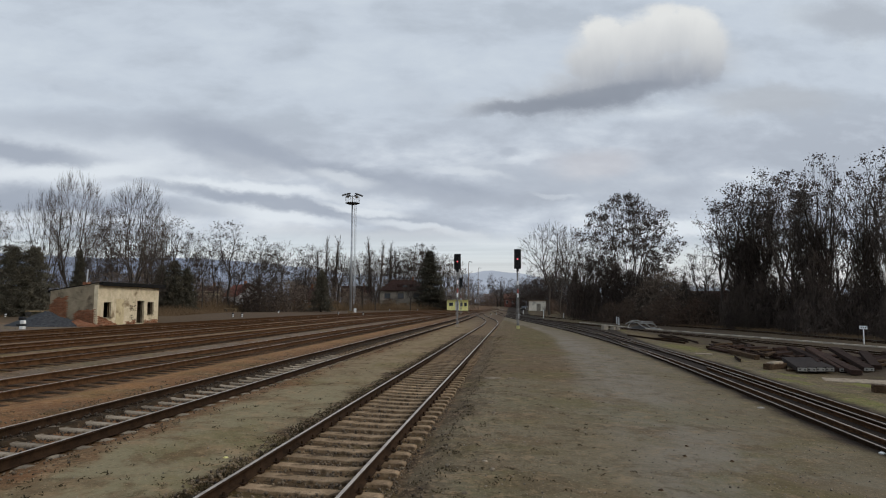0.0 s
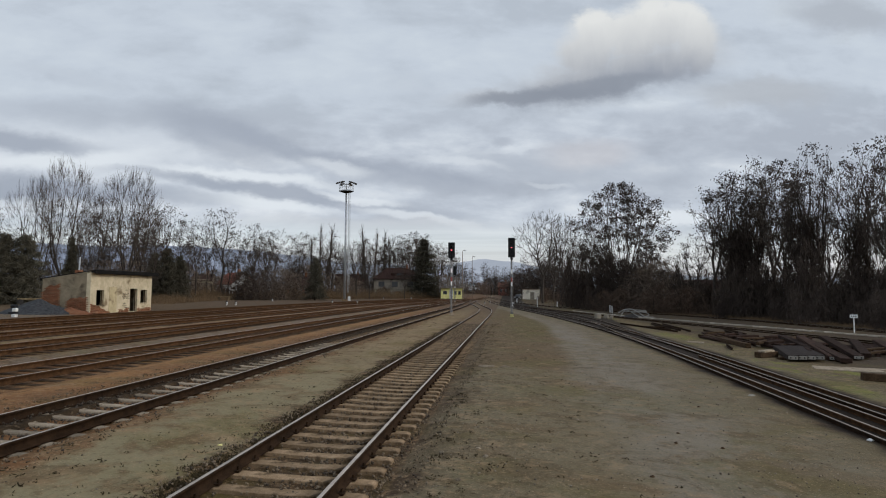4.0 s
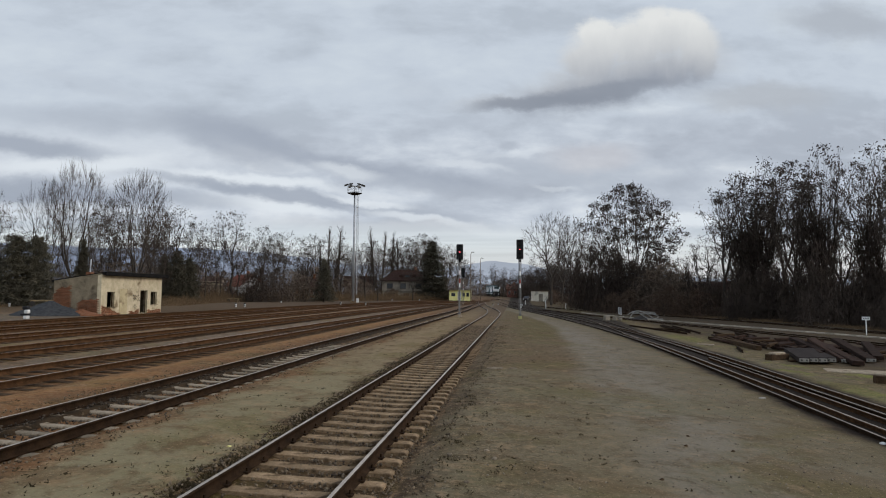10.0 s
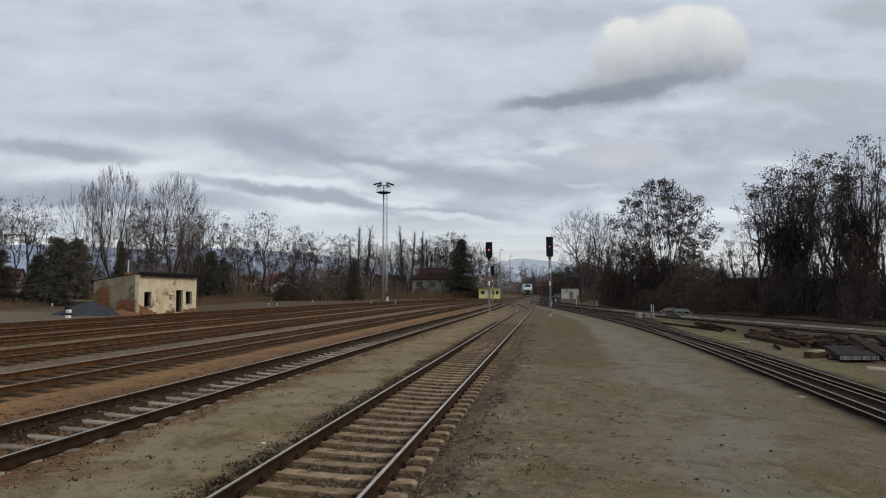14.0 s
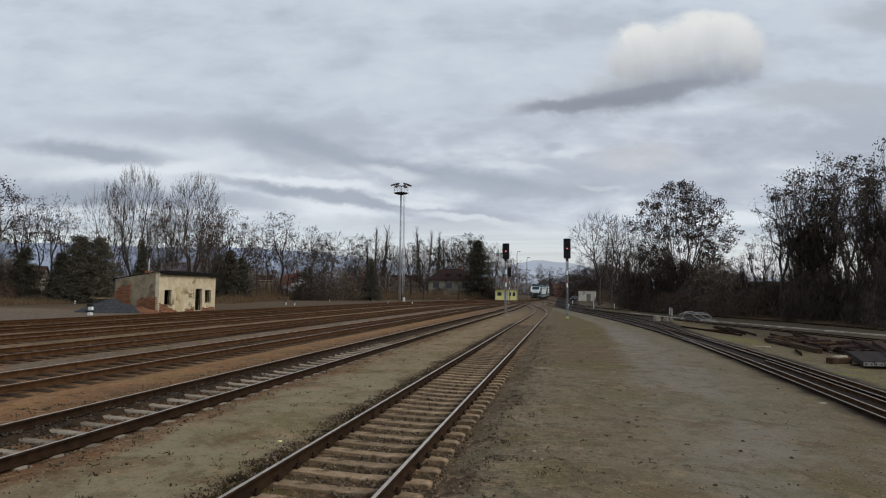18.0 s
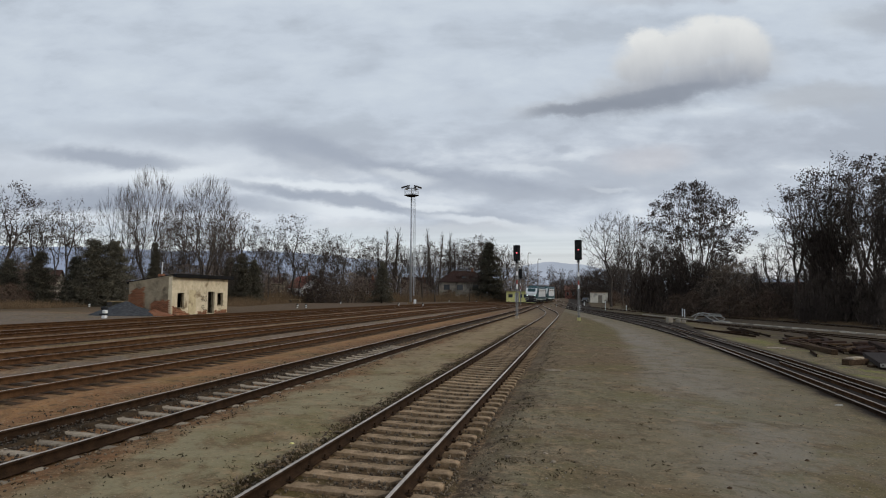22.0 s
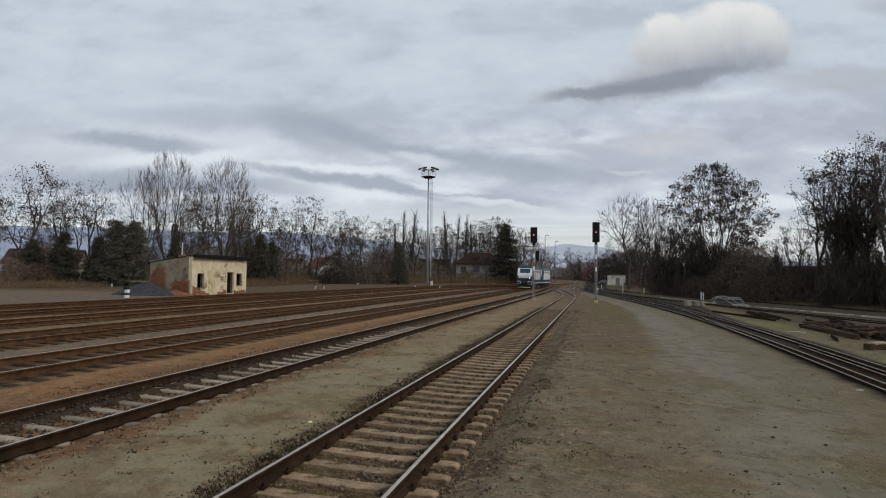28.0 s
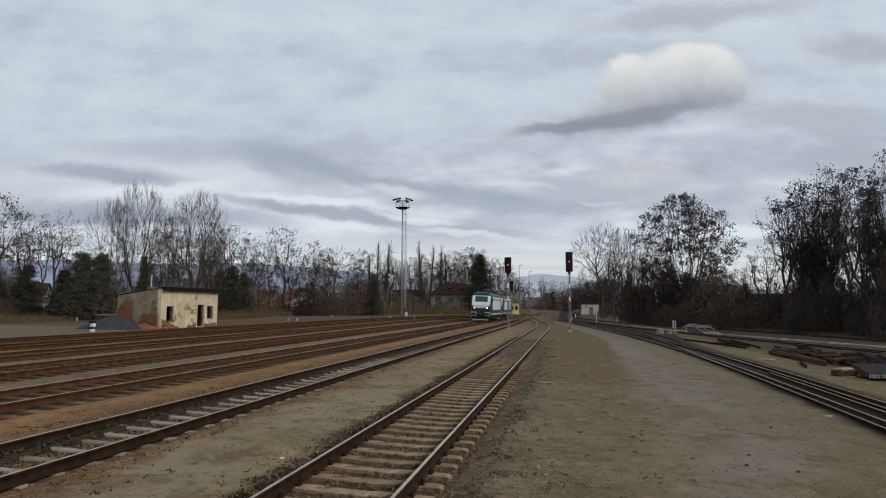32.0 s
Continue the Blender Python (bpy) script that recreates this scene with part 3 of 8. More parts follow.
shaded_track_bed = n.math("MULTIPLY", n.smooth(past, 0.0, 0.7), n.math("SUBTRACT", 1.0, n.smooth(n.math("MULTIPLY_ADD", n.smooth(py, 42.0, 80.0), -4.5, past), 3.0, 3.7)))
base = n.mix(n.math("MULTIPLY", n.math("MULTIPLY", shaded_track_bed, right), 0.92), base, (0.018, 0.012, 0.008))
base = n.mix(1.0, base, n.mix(right, (1.085, 0.970, 0.882), (1.000, 0.930, 0.880)), "MULTIPLY")
bsdf = n.add("ShaderNodeBsdfPrincipled")
n.put(bsdf.inputs["Base Color"], base)
bsdf.inputs["Roughness"].default_value = 0.95
bsdf.inputs["Specular IOR Level"].default_value = 0.15
b = n.add("ShaderNodeBump")
b.inputs["Strength"].default_value, b.inputs["Distance"].default_value = 0.6, 0.03
n.put(b.inputs["Height"], n.math("MULTIPLY_ADD", grit, 0.35, n.math("ADD", crumb, n.math("MULTIPLY", edge2, 0.6))))
link(n.tree, b.outputs[0], bsdf.inputs["Normal"])
link(n.tree, bsdf.outputs[0], n.add("ShaderNodeOutputMaterial").inputs[0])
M_EARTH = mat
ground = new("ground", arrays_mesh("ground", gv, gf, M_EARTH, smooth=True))
tagged(ground, "trodden earth and gravel of a railway yard", "ground", kind="structure")


# ---- cloud deck, drifting away from the camera ----
DECK = 300.0


def cloud_deck():
    mat = bpy.data.materials.new("drifting_clouds")
    mat.use_nodes = True
    n = Nodes(mat.node_tree)
    where = n.split(n.add("ShaderNodeTexCoord").outputs["Object"])
    px = n.math("DIVIDE", where[0], DECK)
    py = n.math("DIVIDE", where[1], DECK)
    u = n.math("DIVIDE", px, py)
    v = n.math("DIVIDE", 1.0, py)
    # soft heaped texture of the deck as it is seen from below, coarse and fine
    coarse = n.noise(n.xyz(n.math("MULTIPLY", u, 2.2), n.math("MULTIPLY", v, 6.0), 2.0), 1.0, 7.0, 0.55, 0.15)
    fine = n.noise(n.xyz(n.math("MULTIPLY", u, 8.0), n.math("MULTIPLY", v, 20.0), 6.0), 1.0, 7.0, 0.58, 0.2)
    mass = n.math("MULTIPLY_ADD", fine, 0.42, n.math("MULTIPLY", coarse, 0.58))
    low = n.ramp(mass, [(0.42, (0.43, 0.468, 0.545)), (0.49, (0.515, 0.56, 0.645)), (0.54, (0.60, 0.645, 0.725)), (0.61, (0.73, 0.765, 0.825))])
    high = n.ramp(mass, [(0.39, (0.470, 0.518, 0.598)), (0.50, (0.555, 0.610, 0.700)), (0.62, (0.612, 0.668, 0.748))])
    colour = n.mix(n.smooth(n.math("MULTIPLY_ADD", u, -0.06, v), 0.22, 0.33), low, high)
    wob = n.math("SUBTRACT", n.noise(n.xyz(n.math("MULTIPLY", u, 9.0), n.math("MULTIPLY", v, 16.0)), 1.0, 8.0, 0.62), 0.5)
    wob2 = n.math("SUBTRACT", n.noise(n.xyz(n.math("MULTIPLY", u, 9.0), n.math("MULTIPLY", v, 16.0), 7.0), 1.0, 8.0, 0.62), 0.5)

    def blob(cu, cv, ru, rv, tilt, soft, amount):
        c, s = math.cos(tilt), math.sin(tilt)
        du = n.math("ADD", n.math("SUBTRACT", u, cu), n.math("MULTIPLY", wob, amount))
        dv = n.math("ADD", n.math("SUBTRACT", v, cv), n.math("MULTIPLY", wob2, amount))
        a = n.math("DIVIDE", n.math("ADD", n.math("MULTIPLY", du, c), n.math("MULTIPLY", dv, s)), ru)
        b = n.math("DIVIDE", n.math("SUBTRACT", n.math("MULTIPLY", dv, c), n.math("MULTIPLY", du, s)), rv)
        d = n.math("SQRT", n.math("ADD", n.math("MULTIPLY", a, a), n.math("MULTIPLY", b, b)))
        return n.math("SUBTRACT", 1.0, n.smooth(d, 1.0 - soft, 1.0 + soft))

    # long grey bands and pale streaks low down
    PALE, DIM, DARK = (0.745, 0.785, 0.845), (0.435, 0.475, 0.555), (0.350, 0.388, 0.470)
    for cu, cv, ru, rv, tilt, amount, tone in (
        (-0.58, 0.215, 0.30, 0.045, 0.0, 0.60, (0.66, 0.70, 0.77)),
        (-0.45, 0.274, 0.24, 0.022, -0.04, 0.55, DIM),
        (-0.28, 0.246, 0.10, 0.034, -0.34, 0.72, DARK),
        (-0.15, 0.219, 0.13, 0.017, -0.28, 0.72, DARK),
        (0.02, 0.191, 0.15, 0.017, -0.13, 0.75, DARK),
        (0.06, 0.172, 0.14, 0.011, -0.08, 0.55, DIM),
        (-0.61, 0.234, 0.13, 0.014, -0.08, 0.85, DARK),
        (-0.53, 0.203, 0.14, 0.013, 0.06, 0.90, PALE),
        (-0.25, 0.182, 0.14, 0.009, -0.08, 0.95, PALE),
        (-0.10, 0.200, 0.05, 0.010, -0.20, 0.60, PALE),
        (-0.19, 0.158, 0.23, 0.010, -0.14, 0.85, DARK),
        (0.03, 0.133, 0.12, 0.009, -0.12, 0.60, DIM),
        (-0.21, 0.139, 0.10, 0.008, -0.10, 0.95, PALE),
        (-0.34, 0.150, 0.08, 0.012, -0.10, 0.60, DIM),
        (-0.57, 0.157, 0.20, 0.020, -0.04, 0.85, DARK),
        (-0.62, 0.128, 0.20, 0.012, 0.0, 0.70, PALE),
        (0.04, 0.120, 0.11, 0.007, -0.16, 0.75, PALE),
        (-0.06, 0.150, 0.06, 0.006, -0.12, 0.80, PALE),
        (0.22, 0.204, 0.12, 0.020, -0.12, 0.65, DIM),
        (0.38, 0.192, 0.14, 0.034, 0.0, 0.50, DIM),
        (0.31, 0.231, 0.075, 0.022, 0.05, 0.60, (0.56, 0.555, 0.60)),
        (0.247, 0.175, 0.035, 0.004, -0.1, 0.30, PALE),
        (0.195, 0.234, 0.045, 0.006, 0.12, 0.25, PALE),
        (0.10, 0.211, 0.07, 0.006, -0.12, 0.40, PALE),
        (0.168, 0.249, 0.018, 0.007, 0.05, 0.80, DIM),
        (0.08, 0.285, 0.07, 0.010, 0.05, 0.35, DIM),
        (0.02, 0.335, 0.05, 0.022, -0.1, 0.22, DIM),
        (-0.50, 0.330, 0.10, 0.012, -0.2, 0.25, DIM),
        (0.45, 0.125, 0.12, 0.011, 0.0, 0.95, PALE),
        (0.55, 0.250, 0.14, 0.030, 0.04, 0.45, DIM),
        (0.44, 0.295, 0.08, 0.014, 0.05, 0.35, DIM),
        (0.08, 0.098, 0.34, 0.018, -0.03, 0.60, (0.60, 0.61, 0.65)),
    ):
        colour = n.mix(n.math("MULTIPLY", blob(cu, cv, ru, rv, tilt, 0.55, 0.045), amount), colour, tone)
    # fainter clouds round the tall one
    colour = n.mix(n.math("MULTIPLY", blob(0.605, 0.337, 0.11, 0.022, 0.02, 0.6, 0.08), 0.70), colour, (0.45, 0.475, 0.525))
    colour = n.mix(n.math("MULTIPLY", blob(0.76, 0.478, 0.11, 0.030, 0.0, 0.6, 0.08), 0.75), colour, (0.41, 0.44, 0.50))
    colour = n.mix(n.math("MULTIPLY", blob(0.46, 0.555, 0.19, 0.022, 0.12, 0.7, 0.08), 0.75), colour, (0.43, 0.455, 0.51))
    # the tall cloud: a heaped white head passing down through grey into a dark trailing base
    mass = n.math("MULTIPLY", blob(0.205, 0.319, 0.105, 0.014, 0.04, 0.65, 0.06), 0.9)
    for cu, cv, ru, rv, tilt, soft in (
        (0.300, 0.345, 0.115, 0.034, 0.22, 0.65), (0.420, 0.378, 0.110, 0.038, 0.20, 0.60), (0.312, 0.395, 0.050, 0.045, 0.35, 0.42),
        (0.335, 0.432, 0.046, 0.032, 0.1, 0.28), (0.385, 0.430, 0.050, 0.042, 0.0, 0.28), (0.430, 0.446, 0.050, 0.042, 0.1, 0.26),
        (0.475, 0.454, 0.042, 0.040, 0.0, 0.26), (0.490, 0.415, 0.042, 0.055, 0.0, 0.40),
    ):
        mass = n.math("MAXIMUM", mass, blob(cu, cv, ru, rv, tilt, soft, 0.075))
    puff = n.noise(n.xyz(n.math("MULTIPLY", u, 19.0), n.math("MULTIPLY", v, 9.0), 4.0), 1.0, 5.0, 0.55, 0.2)
    rise = n.math("ADD", n.math("MULTIPLY_ADD", n.math("SUBTRACT", u, 0.218), -0.228, v), n.math("MULTIPLY_ADD", puff, 0.05, -0.025))
    rise = n.math("MULTIPLY_ADD", n.math("MAXIMUM", n.math("SUBTRACT", u, 0.41), 0.0), 0.22, rise)
    tone = n.ramp(n.math("MULTIPLY_ADD", rise, 6.25, -1.8125), [(0.06, (0.285, 0.312, 0.375)), (0.20, (0.325, 0.350, 0.410)), (0.38, (0.455, 0.472, 0.515)), (0.56, (0.59, 0.60, 0.625)), (0.86, (0.775, 0.775, 0.775))])
    colour = n.mix(n.math("MULTIPLY", mass, 0.96), colour, tone)
    for cu, cv, ru, rv, tilt, amount in ((0.215, 0.322, 0.10, 0.011, 0.10, 0.75), (0.32, 0.341, 0.12, 0.014, 0.14, 0.75)):
        colour = n.mix(n.math("MULTIPLY", blob(cu, cv, ru, rv, tilt, 0.45, 0.045), amount), colour, (0.265, 0.292, 0.352))
    colour = n.mix(1.0, colour, (0.985, 1.002, 0.994), "MULTIPLY")
    em = n.add("ShaderNodeEmission")
    n.put(em.inputs[0], colour)
    clear = n.add("ShaderNodeBsdfTransparent")
    mixer = n.add("ShaderNodeMixShader")
    near_fade = n.smooth(v, 0.075, 0.13)
    top_fade = n.math("SUBTRACT", 1.0, n.smooth(v, 0.60, 0.68))
    n.put(mixer.inputs[0], n.math("MULTIPLY", near_fade, top_fade))
    link(n.tree, clear.outputs[0], mixer.inputs[1])
    link(n.tree, em.outputs[0], mixer.inputs[2])
    link(n.tree, mixer.outputs[0], n.add("ShaderNodeOutputMaterial").inputs[0])
    mat.cycles.emission_sampling = "NONE"
    verts, faces = [], []
    ys = [DECK / t for t in (0.70, 0.5, 0.35, 0.25, 0.18, 0.13, 0.10, 0.08)]
    for y in ys:
        verts.extend((y * w, y, 0) for w in np.linspace(-1.25, 1.25, 13))
    for j in range(len(ys) - 1):
        faces.extend((j * 13 + i, j * 13 + i + 1, (j + 1) * 13 + i + 1, (j + 1) * 13 + i) for i in range(12))
    ob = new("cloud_backdrop", arrays_mesh("cloud_backdrop", verts, faces, mat))
    tagged(ob, "grey winter cloud layer with one bright heaped cloud", "clouds", kind="structure")
    return ob


clouds = cloud_deck()

# ---- tracks ----
RAIL = [(-0.075, 0.0), (0.075, 0.0), (0.075, 0.012), (0.012, 0.03), (0.012, 0.118), (0.036, 0.126), (0.036, 0.152), (0.026, 0.160), (-0.026, 0.160), (-0.036, 0.152), (-0.036, 0.126), (-0.012, 0.118), (-0.012, 0.03), (-0.075, 0.012)]
GAUGE = 0.735
WIDE_GAUGE = 0.785


def rail_mesh(name, line, offset, lo, hi, top, lift=0.0, flank=M_RUST):
    ys = steps((lo, min(hi, 60), 2.0), (max(lo, 60), hi + 0.1, 3.0))
    verts, faces, slots = [], [], []
    k = len(RAIL)
    for y in ys:
        slope = (line(y + 0.5) - line(y - 0.5))
        h = math.hypot(1, slope)
        cx, cy = line(y) + offset / h, y - offset * slope / h
        z = lie(cx, cy) + RAIL_TOP - 0.16 + lift
        verts.extend((cx + a / h, cy - a * slope / h, z + b) for a, b in RAIL)
    for j in range(len(ys) - 1):
        for i in range(k):
            q = (i + 1) % k
            faces.append((j * k + i, j * k + q, (j + 1) * k + q, (j + 1) * k + i))
            slots.append(1 if i == 7 else 0)
    return arrays_mesh(name, verts, faces, [flank, top], slots)


def sleeper_mesh(name, mat, length=2.42, width=0.27, dip=0.045, height=0.2, edge=0.02):
    """A concrete sleeper: tapered block, lower between the rails."""
    m = Mesh()
    spots = [(-length / 2, 0.02), (-length / 2 + 0.05, 0.0), (-0.45, 0.0), (-0.25, -dip), (0.25, -dip), (0.45, 0.0), (length / 2 - 0.05, 0.0), (length / 2, 0.02)]
    verts, faces = [], []
    for x, z in spots:
        zt = -abs(z)
        w = width / 2
        verts.extend([(x, -w - 0.02, -height), (x, -w, zt - edge), (x, -w + edge, zt), (x, w - edge, zt), (x, w, zt - edge), (x, w + 0.02, -height)])
    for j in range(len(spots) - 1):
        for i in range(5):
            faces.append((j * 6 + i, j * 6 + i + 1, j * 6 + 7 + i, j * 6 + 6 + i))
    faces += [(0, 1, 2, 3, 4, 5), tuple(range(len(verts) - 1, len(verts) - 7, -1))]
    return m.add(verts, faces).data(name, mat)


def tie_mesh(name, mat, length=2.5, width=0.25):
    return Mesh().box(0, 0, -0.08, length, width, 0.16, ch=0.015).data(name, mat)


SLEEPER_BROWN = sleeper_mesh("sleeper", M_CONC, length=2.36, width=0.225, dip=0.012, edge=0.006)
SLEEPER_PALE = sleeper_mesh("sleeper", M_PALE, width=0.19, dip=0.02)
SLEEPER_WOOD = tie_mesh("sleeper", M_TIE)


def fastenings(line, lo, hi, gap, gauge=GAUGE):
    """Rail clips with their bolts, on both sides of both rails."""
    m = Mesh()
    y = lo
    while y < hi:
        for side in (-1, 1):
            for out in (-1, 1):
                x = line(y) + side * gauge + out * 0.085
                z = lie(x, y) + RAIL_TOP - 0.16
                m.box(x, y, z + 0.014, 0.075, 0.11, 0.028)
                m.tube((x, y, z + 0.02), (x, y, z + 0.075), 0.018, 0.016, 6)
        y += gap
    return m


def track(label, line, lo, hi, top, sleeper, gap, s_lo, s_hi, drop=0.0, gauge=GAUGE):
    t = thing("railway_track", label, "railway track", kind="structure")
    for side in (-1, 1):
        part("rail", rail_mesh("rail", line, side * gauge, lo, hi, top, flank=M_RUST_BROWN if line(0) < -10 else M_RUST), None, t)
    random.seed(len(label))
    y = s_lo
    while y < s_hi:
        x = line(y)
        slope = line(y + 0.5) - line(y - 0.5)
        tilt = math.degrees(math.atan(lie(x + 0.7, y) - lie(x - 0.7, y)) / 1.4)
        m = pose(x + random.uniform(-0.02, 0.02), y + random.uniform(-0.02, 0.02), lie(x, y) + RAIL_TOP - 0.165 - drop, random.uniform(-0.8, 0.8), -tilt, -math.degrees(math.atan(slope)) + random.uniform(-0.8, 0.8))
        part("sleeper", sleeper, None, t, m=m)
        y += gap
    return t


siding = track("siding track on brown concrete sleepers with worn bright rails", LINE_SIDING, -8, 160, M_STEEL, SLEEPER_BROWN, 0.57, -6.72, 105, gauge=WIDE_GAUGE)
part("rail_fastenings", fastenings(LINE_SIDING, 2.4, 26, 0.57, WIDE_GAUGE), M_RUST, siding)
second = track("rusty track on pale concrete sleepers set in ballast", LINE_SECOND, -8, 150, M_STEEL, SLEEPER_PALE, 0.6, -6.2, 27)
for y in np.arange(27.2, 80.0, 0.6):
    part("sleeper", SLEEPER_BROWN, None, second, m=pose(LINE_SECOND(y), y, lie(LINE_SECOND(y), y) + RAIL_TOP - 0.19, 0, 0, 0))
track("rusty running track curving into the distance", LINE_LOCO, -8, 470, M_STEEL, SLEEPER_WOOD, 0.62, 3.0, 110, 0.042)
track("rusty yard track on dark timber sleepers", LINE_FOURTH, -8, 140, M_DULL, SLEEPER_WOOD, 0.62, 8.0, 80, 0.042)
track("rusty outer yard track half sunk in cinders", LINE_FIFTH, -8, 168, M_DULL, SLEEPER_WOOD, 0.62, 14.0, 70, 0.042)
track("rusty track half sunk in cinders before the hut", LINE_SIXTH, -8, 172, M_DULL, SLEEPER_WOOD, 0.62, 18.0, 70, 0.042)
track("outermost rusty track sunk in dark cinders", LINE_SEVENTH, -8, 172, M_RUST, SLEEPER_WOOD, 0.62, 22.0, 70, 0.042)
track("rusty track beside the gravel path", LINE_RIGHT, -8, 180, M_TAN, SLEEPER_WOOD, 0.62, 4.0, 60, 0.03)
branch = track("rusty branch track leaving the path side", LINE_BRANCH, 30, 150, M_DULL, SLEEPER_WOOD, 0.66, 44.0, 90, 0.03)
track("distant rusty track curving past the thicket", LINE_FAR_RIGHT, 20, 195, M_STEEL, SLEEPER_WOOD, 0.7, 24.0, 90, 0.02)
track("old overgrown track among scrap", LINE_MIDDLE_RIGHT, 22, 112, M_DULL, SLEEPER_WOOD, 0.7, 26.0, 70, 0.02)

# loose rails laid inside the track by the path
for offset, lo, hi in ((-0.33, -6, 46), (0.35, -6, 30), (1.20, -6, 62)):
    ob = new("loose_rail", rail_mesh("loose_rail", LINE_RIGHT, offset, lo, hi, M_TAN, 0.015, M_RUST_BROWN))
    tagged(ob, "long rusty spare rail lying along the track", "rail", "spare rails in the track")

# ballast under the siding and along its shoulders, stones one by one
def stones(name, label, spots, sizes, mat, seed):
    rng = np.random.default_rng(seed)
    count = len(spots)
    octa = np.array([(1, 0, 0), (-1, 0, 0), (0, 1, 0), (0, -1, 0), (0, 0, 1), (0, 0, -1)], float)
    tri = np.array([(0, 2, 4), (2, 1, 4), (1, 3, 4), (3, 0, 4), (2, 0, 5), (1, 2, 5), (3, 1, 5), (0, 3, 5)])
    v = octa[None] * rng.uniform(0.6, 1.25, (count, 6, 1)) * rng.uniform(0.6, 1.2, (count, 1, 3))
    turn = rng.normal(size=(count, 4))
    turn /= np.linalg.norm(turn, axis=1, keepdims=True)
    w, x, y, z = turn.T
    rot = np.stack([1 - 2 * (y * y + z * z), 2 * (x * y - z * w), 2 * (x * z + y * w), 2 * (x * y + z * w), 1 - 2 * (x * x + z * z), 2 * (y * z - x * w), 2 * (x * z - y * w), 2 * (y * z + x * w), 1 - 2 * (x * x + y * y)], 1).reshape(-1, 3, 3)
    v = np.einsum("nij,nkj->nki", rot, v) * np.asarray(sizes)[:, None, None] + np.asarray(spots)[:, None, :]
    f = tri[None] + (np.arange(count) * 6)[:, None, None]
    ob = new(name, arrays_mesh(name, v.reshape(-1, 3), f.reshape(-1, 3), mat))
    return tagged(ob, label, "stones", kind="stuff")


def bed(line, lo, hi, count, half, rng, heap=lambda d, y: 0.0, gauge=GAUGE):
    spots = []
    for _ in range(count):
        y = lo + (hi - lo) * rng.random() ** 1.7
        x = line(y) + rng.uniform(-half, half)
        if abs(abs(x - line(y)) - gauge) < 0.09:
            continue
        spots.append((x, y, ground_z(x, y) + 0.012 + heap(x - line(y), y)))
    return spots


def island_stone(name, dark, light):
    mat = bpy.data.materials.new(name)
    mat.use_nodes = True
    n = Nodes(mat.node_tree)
    rand = n.add("ShaderNodeNewGeometry").outputs["Random Per Island"]
    colour = n.mix(rand, dark, light)
    colour = n.mix(n.math("MULTIPLY", n.noise(n.add("ShaderNodeTexCoord").outputs["Object"], 30.0), 0.5), colour, (0.07, 0.05, 0.035))
    bsdf = n.add("ShaderNodeBsdfPrincipled")
    n.put(bsdf.inputs["Base Color"], colour)
    bsdf.inputs["Roughness"].default_value = 0.95
    link(n.tree, bsdf.outputs[0], n.add("ShaderNodeOutputMaterial").inputs[0])
    return mat


M_BALLAST = island_stone("ballast_stones", (0.020, 0.013, 0.007), (0.25, 0.185, 0.115))
# stones darkened in colour for the shadow between sleepers and rails
M_GAP_STONE = island_stone("cinder_stones", (0.012, 0.009, 0.006), (0.075, 0.056, 0.036))
M_PEBBLE = island_stone("yard_pebbles", (0.05, 0.038, 0.025), (0.32, 0.27, 0.20))
rng = np.random.default_rng(4)
spots = bed(LINE_SIDING, 3, 48, 12000, 1.3, rng, lambda d, y: 0.022 if abs(d) < 1.0 else 0.0, WIDE_GAUGE)
spots += [p for p in bed(LINE_SIDING, 3, 40, 7000, 1.75, rng, gauge=WIDE_GAUGE) if p[0] - LINE_SIDING(p[1]) > 1.05]
stones("ballast", "brown crushed stone ballast between siding sleepers", spots, rng.uniform(0.011, 0.034, len(spots)), M_BALLAST, 5)
spots = bed(LINE_SECOND, 3, 60, 11000, 0.72, rng, lambda d, y: 0.085 * max(0.0, min(1.0, (abs(d - 0.09 - 0.06 * math.sin(y * 1.7)) - 0.40) / 0.25)))
stones("ballast", "ballast and cinders within the second track, coloured dark for shade", spots, rng.uniform(0.015, 0.034, len(spots)), M_GAP_STONE, 6)
spots = [p for p in bed(LINE_SECOND, 3, 45, 3000, 1.5, rng) if abs(p[0] - LINE_SECOND(p[1])) > 0.85]
stones("ballast", "brown stones along the second track", spots, rng.uniform(0.012, 0.03, len(spots)), M_BALLAST, 8)
spots = [(x, y, ground_z(x, y) + 0.003) for x, y in zip(rng.uniform(-1.3, 6.4, 4200), 4.0 + 40 * rng.random(4200) ** 1.6)]
spots += [(x, y, ground_z(x, y) + 0.003) for x, y in zip(rng.uniform(-6.2, -4.4, 250), 5.0 + 30 * rng.random(250) ** 1.5)]
stones("pebbles", "small pale pebbles scattered over the trodden path", spots, rng.uniform(0.006, 0.022, len(spots)), M_PEBBLE, 7)


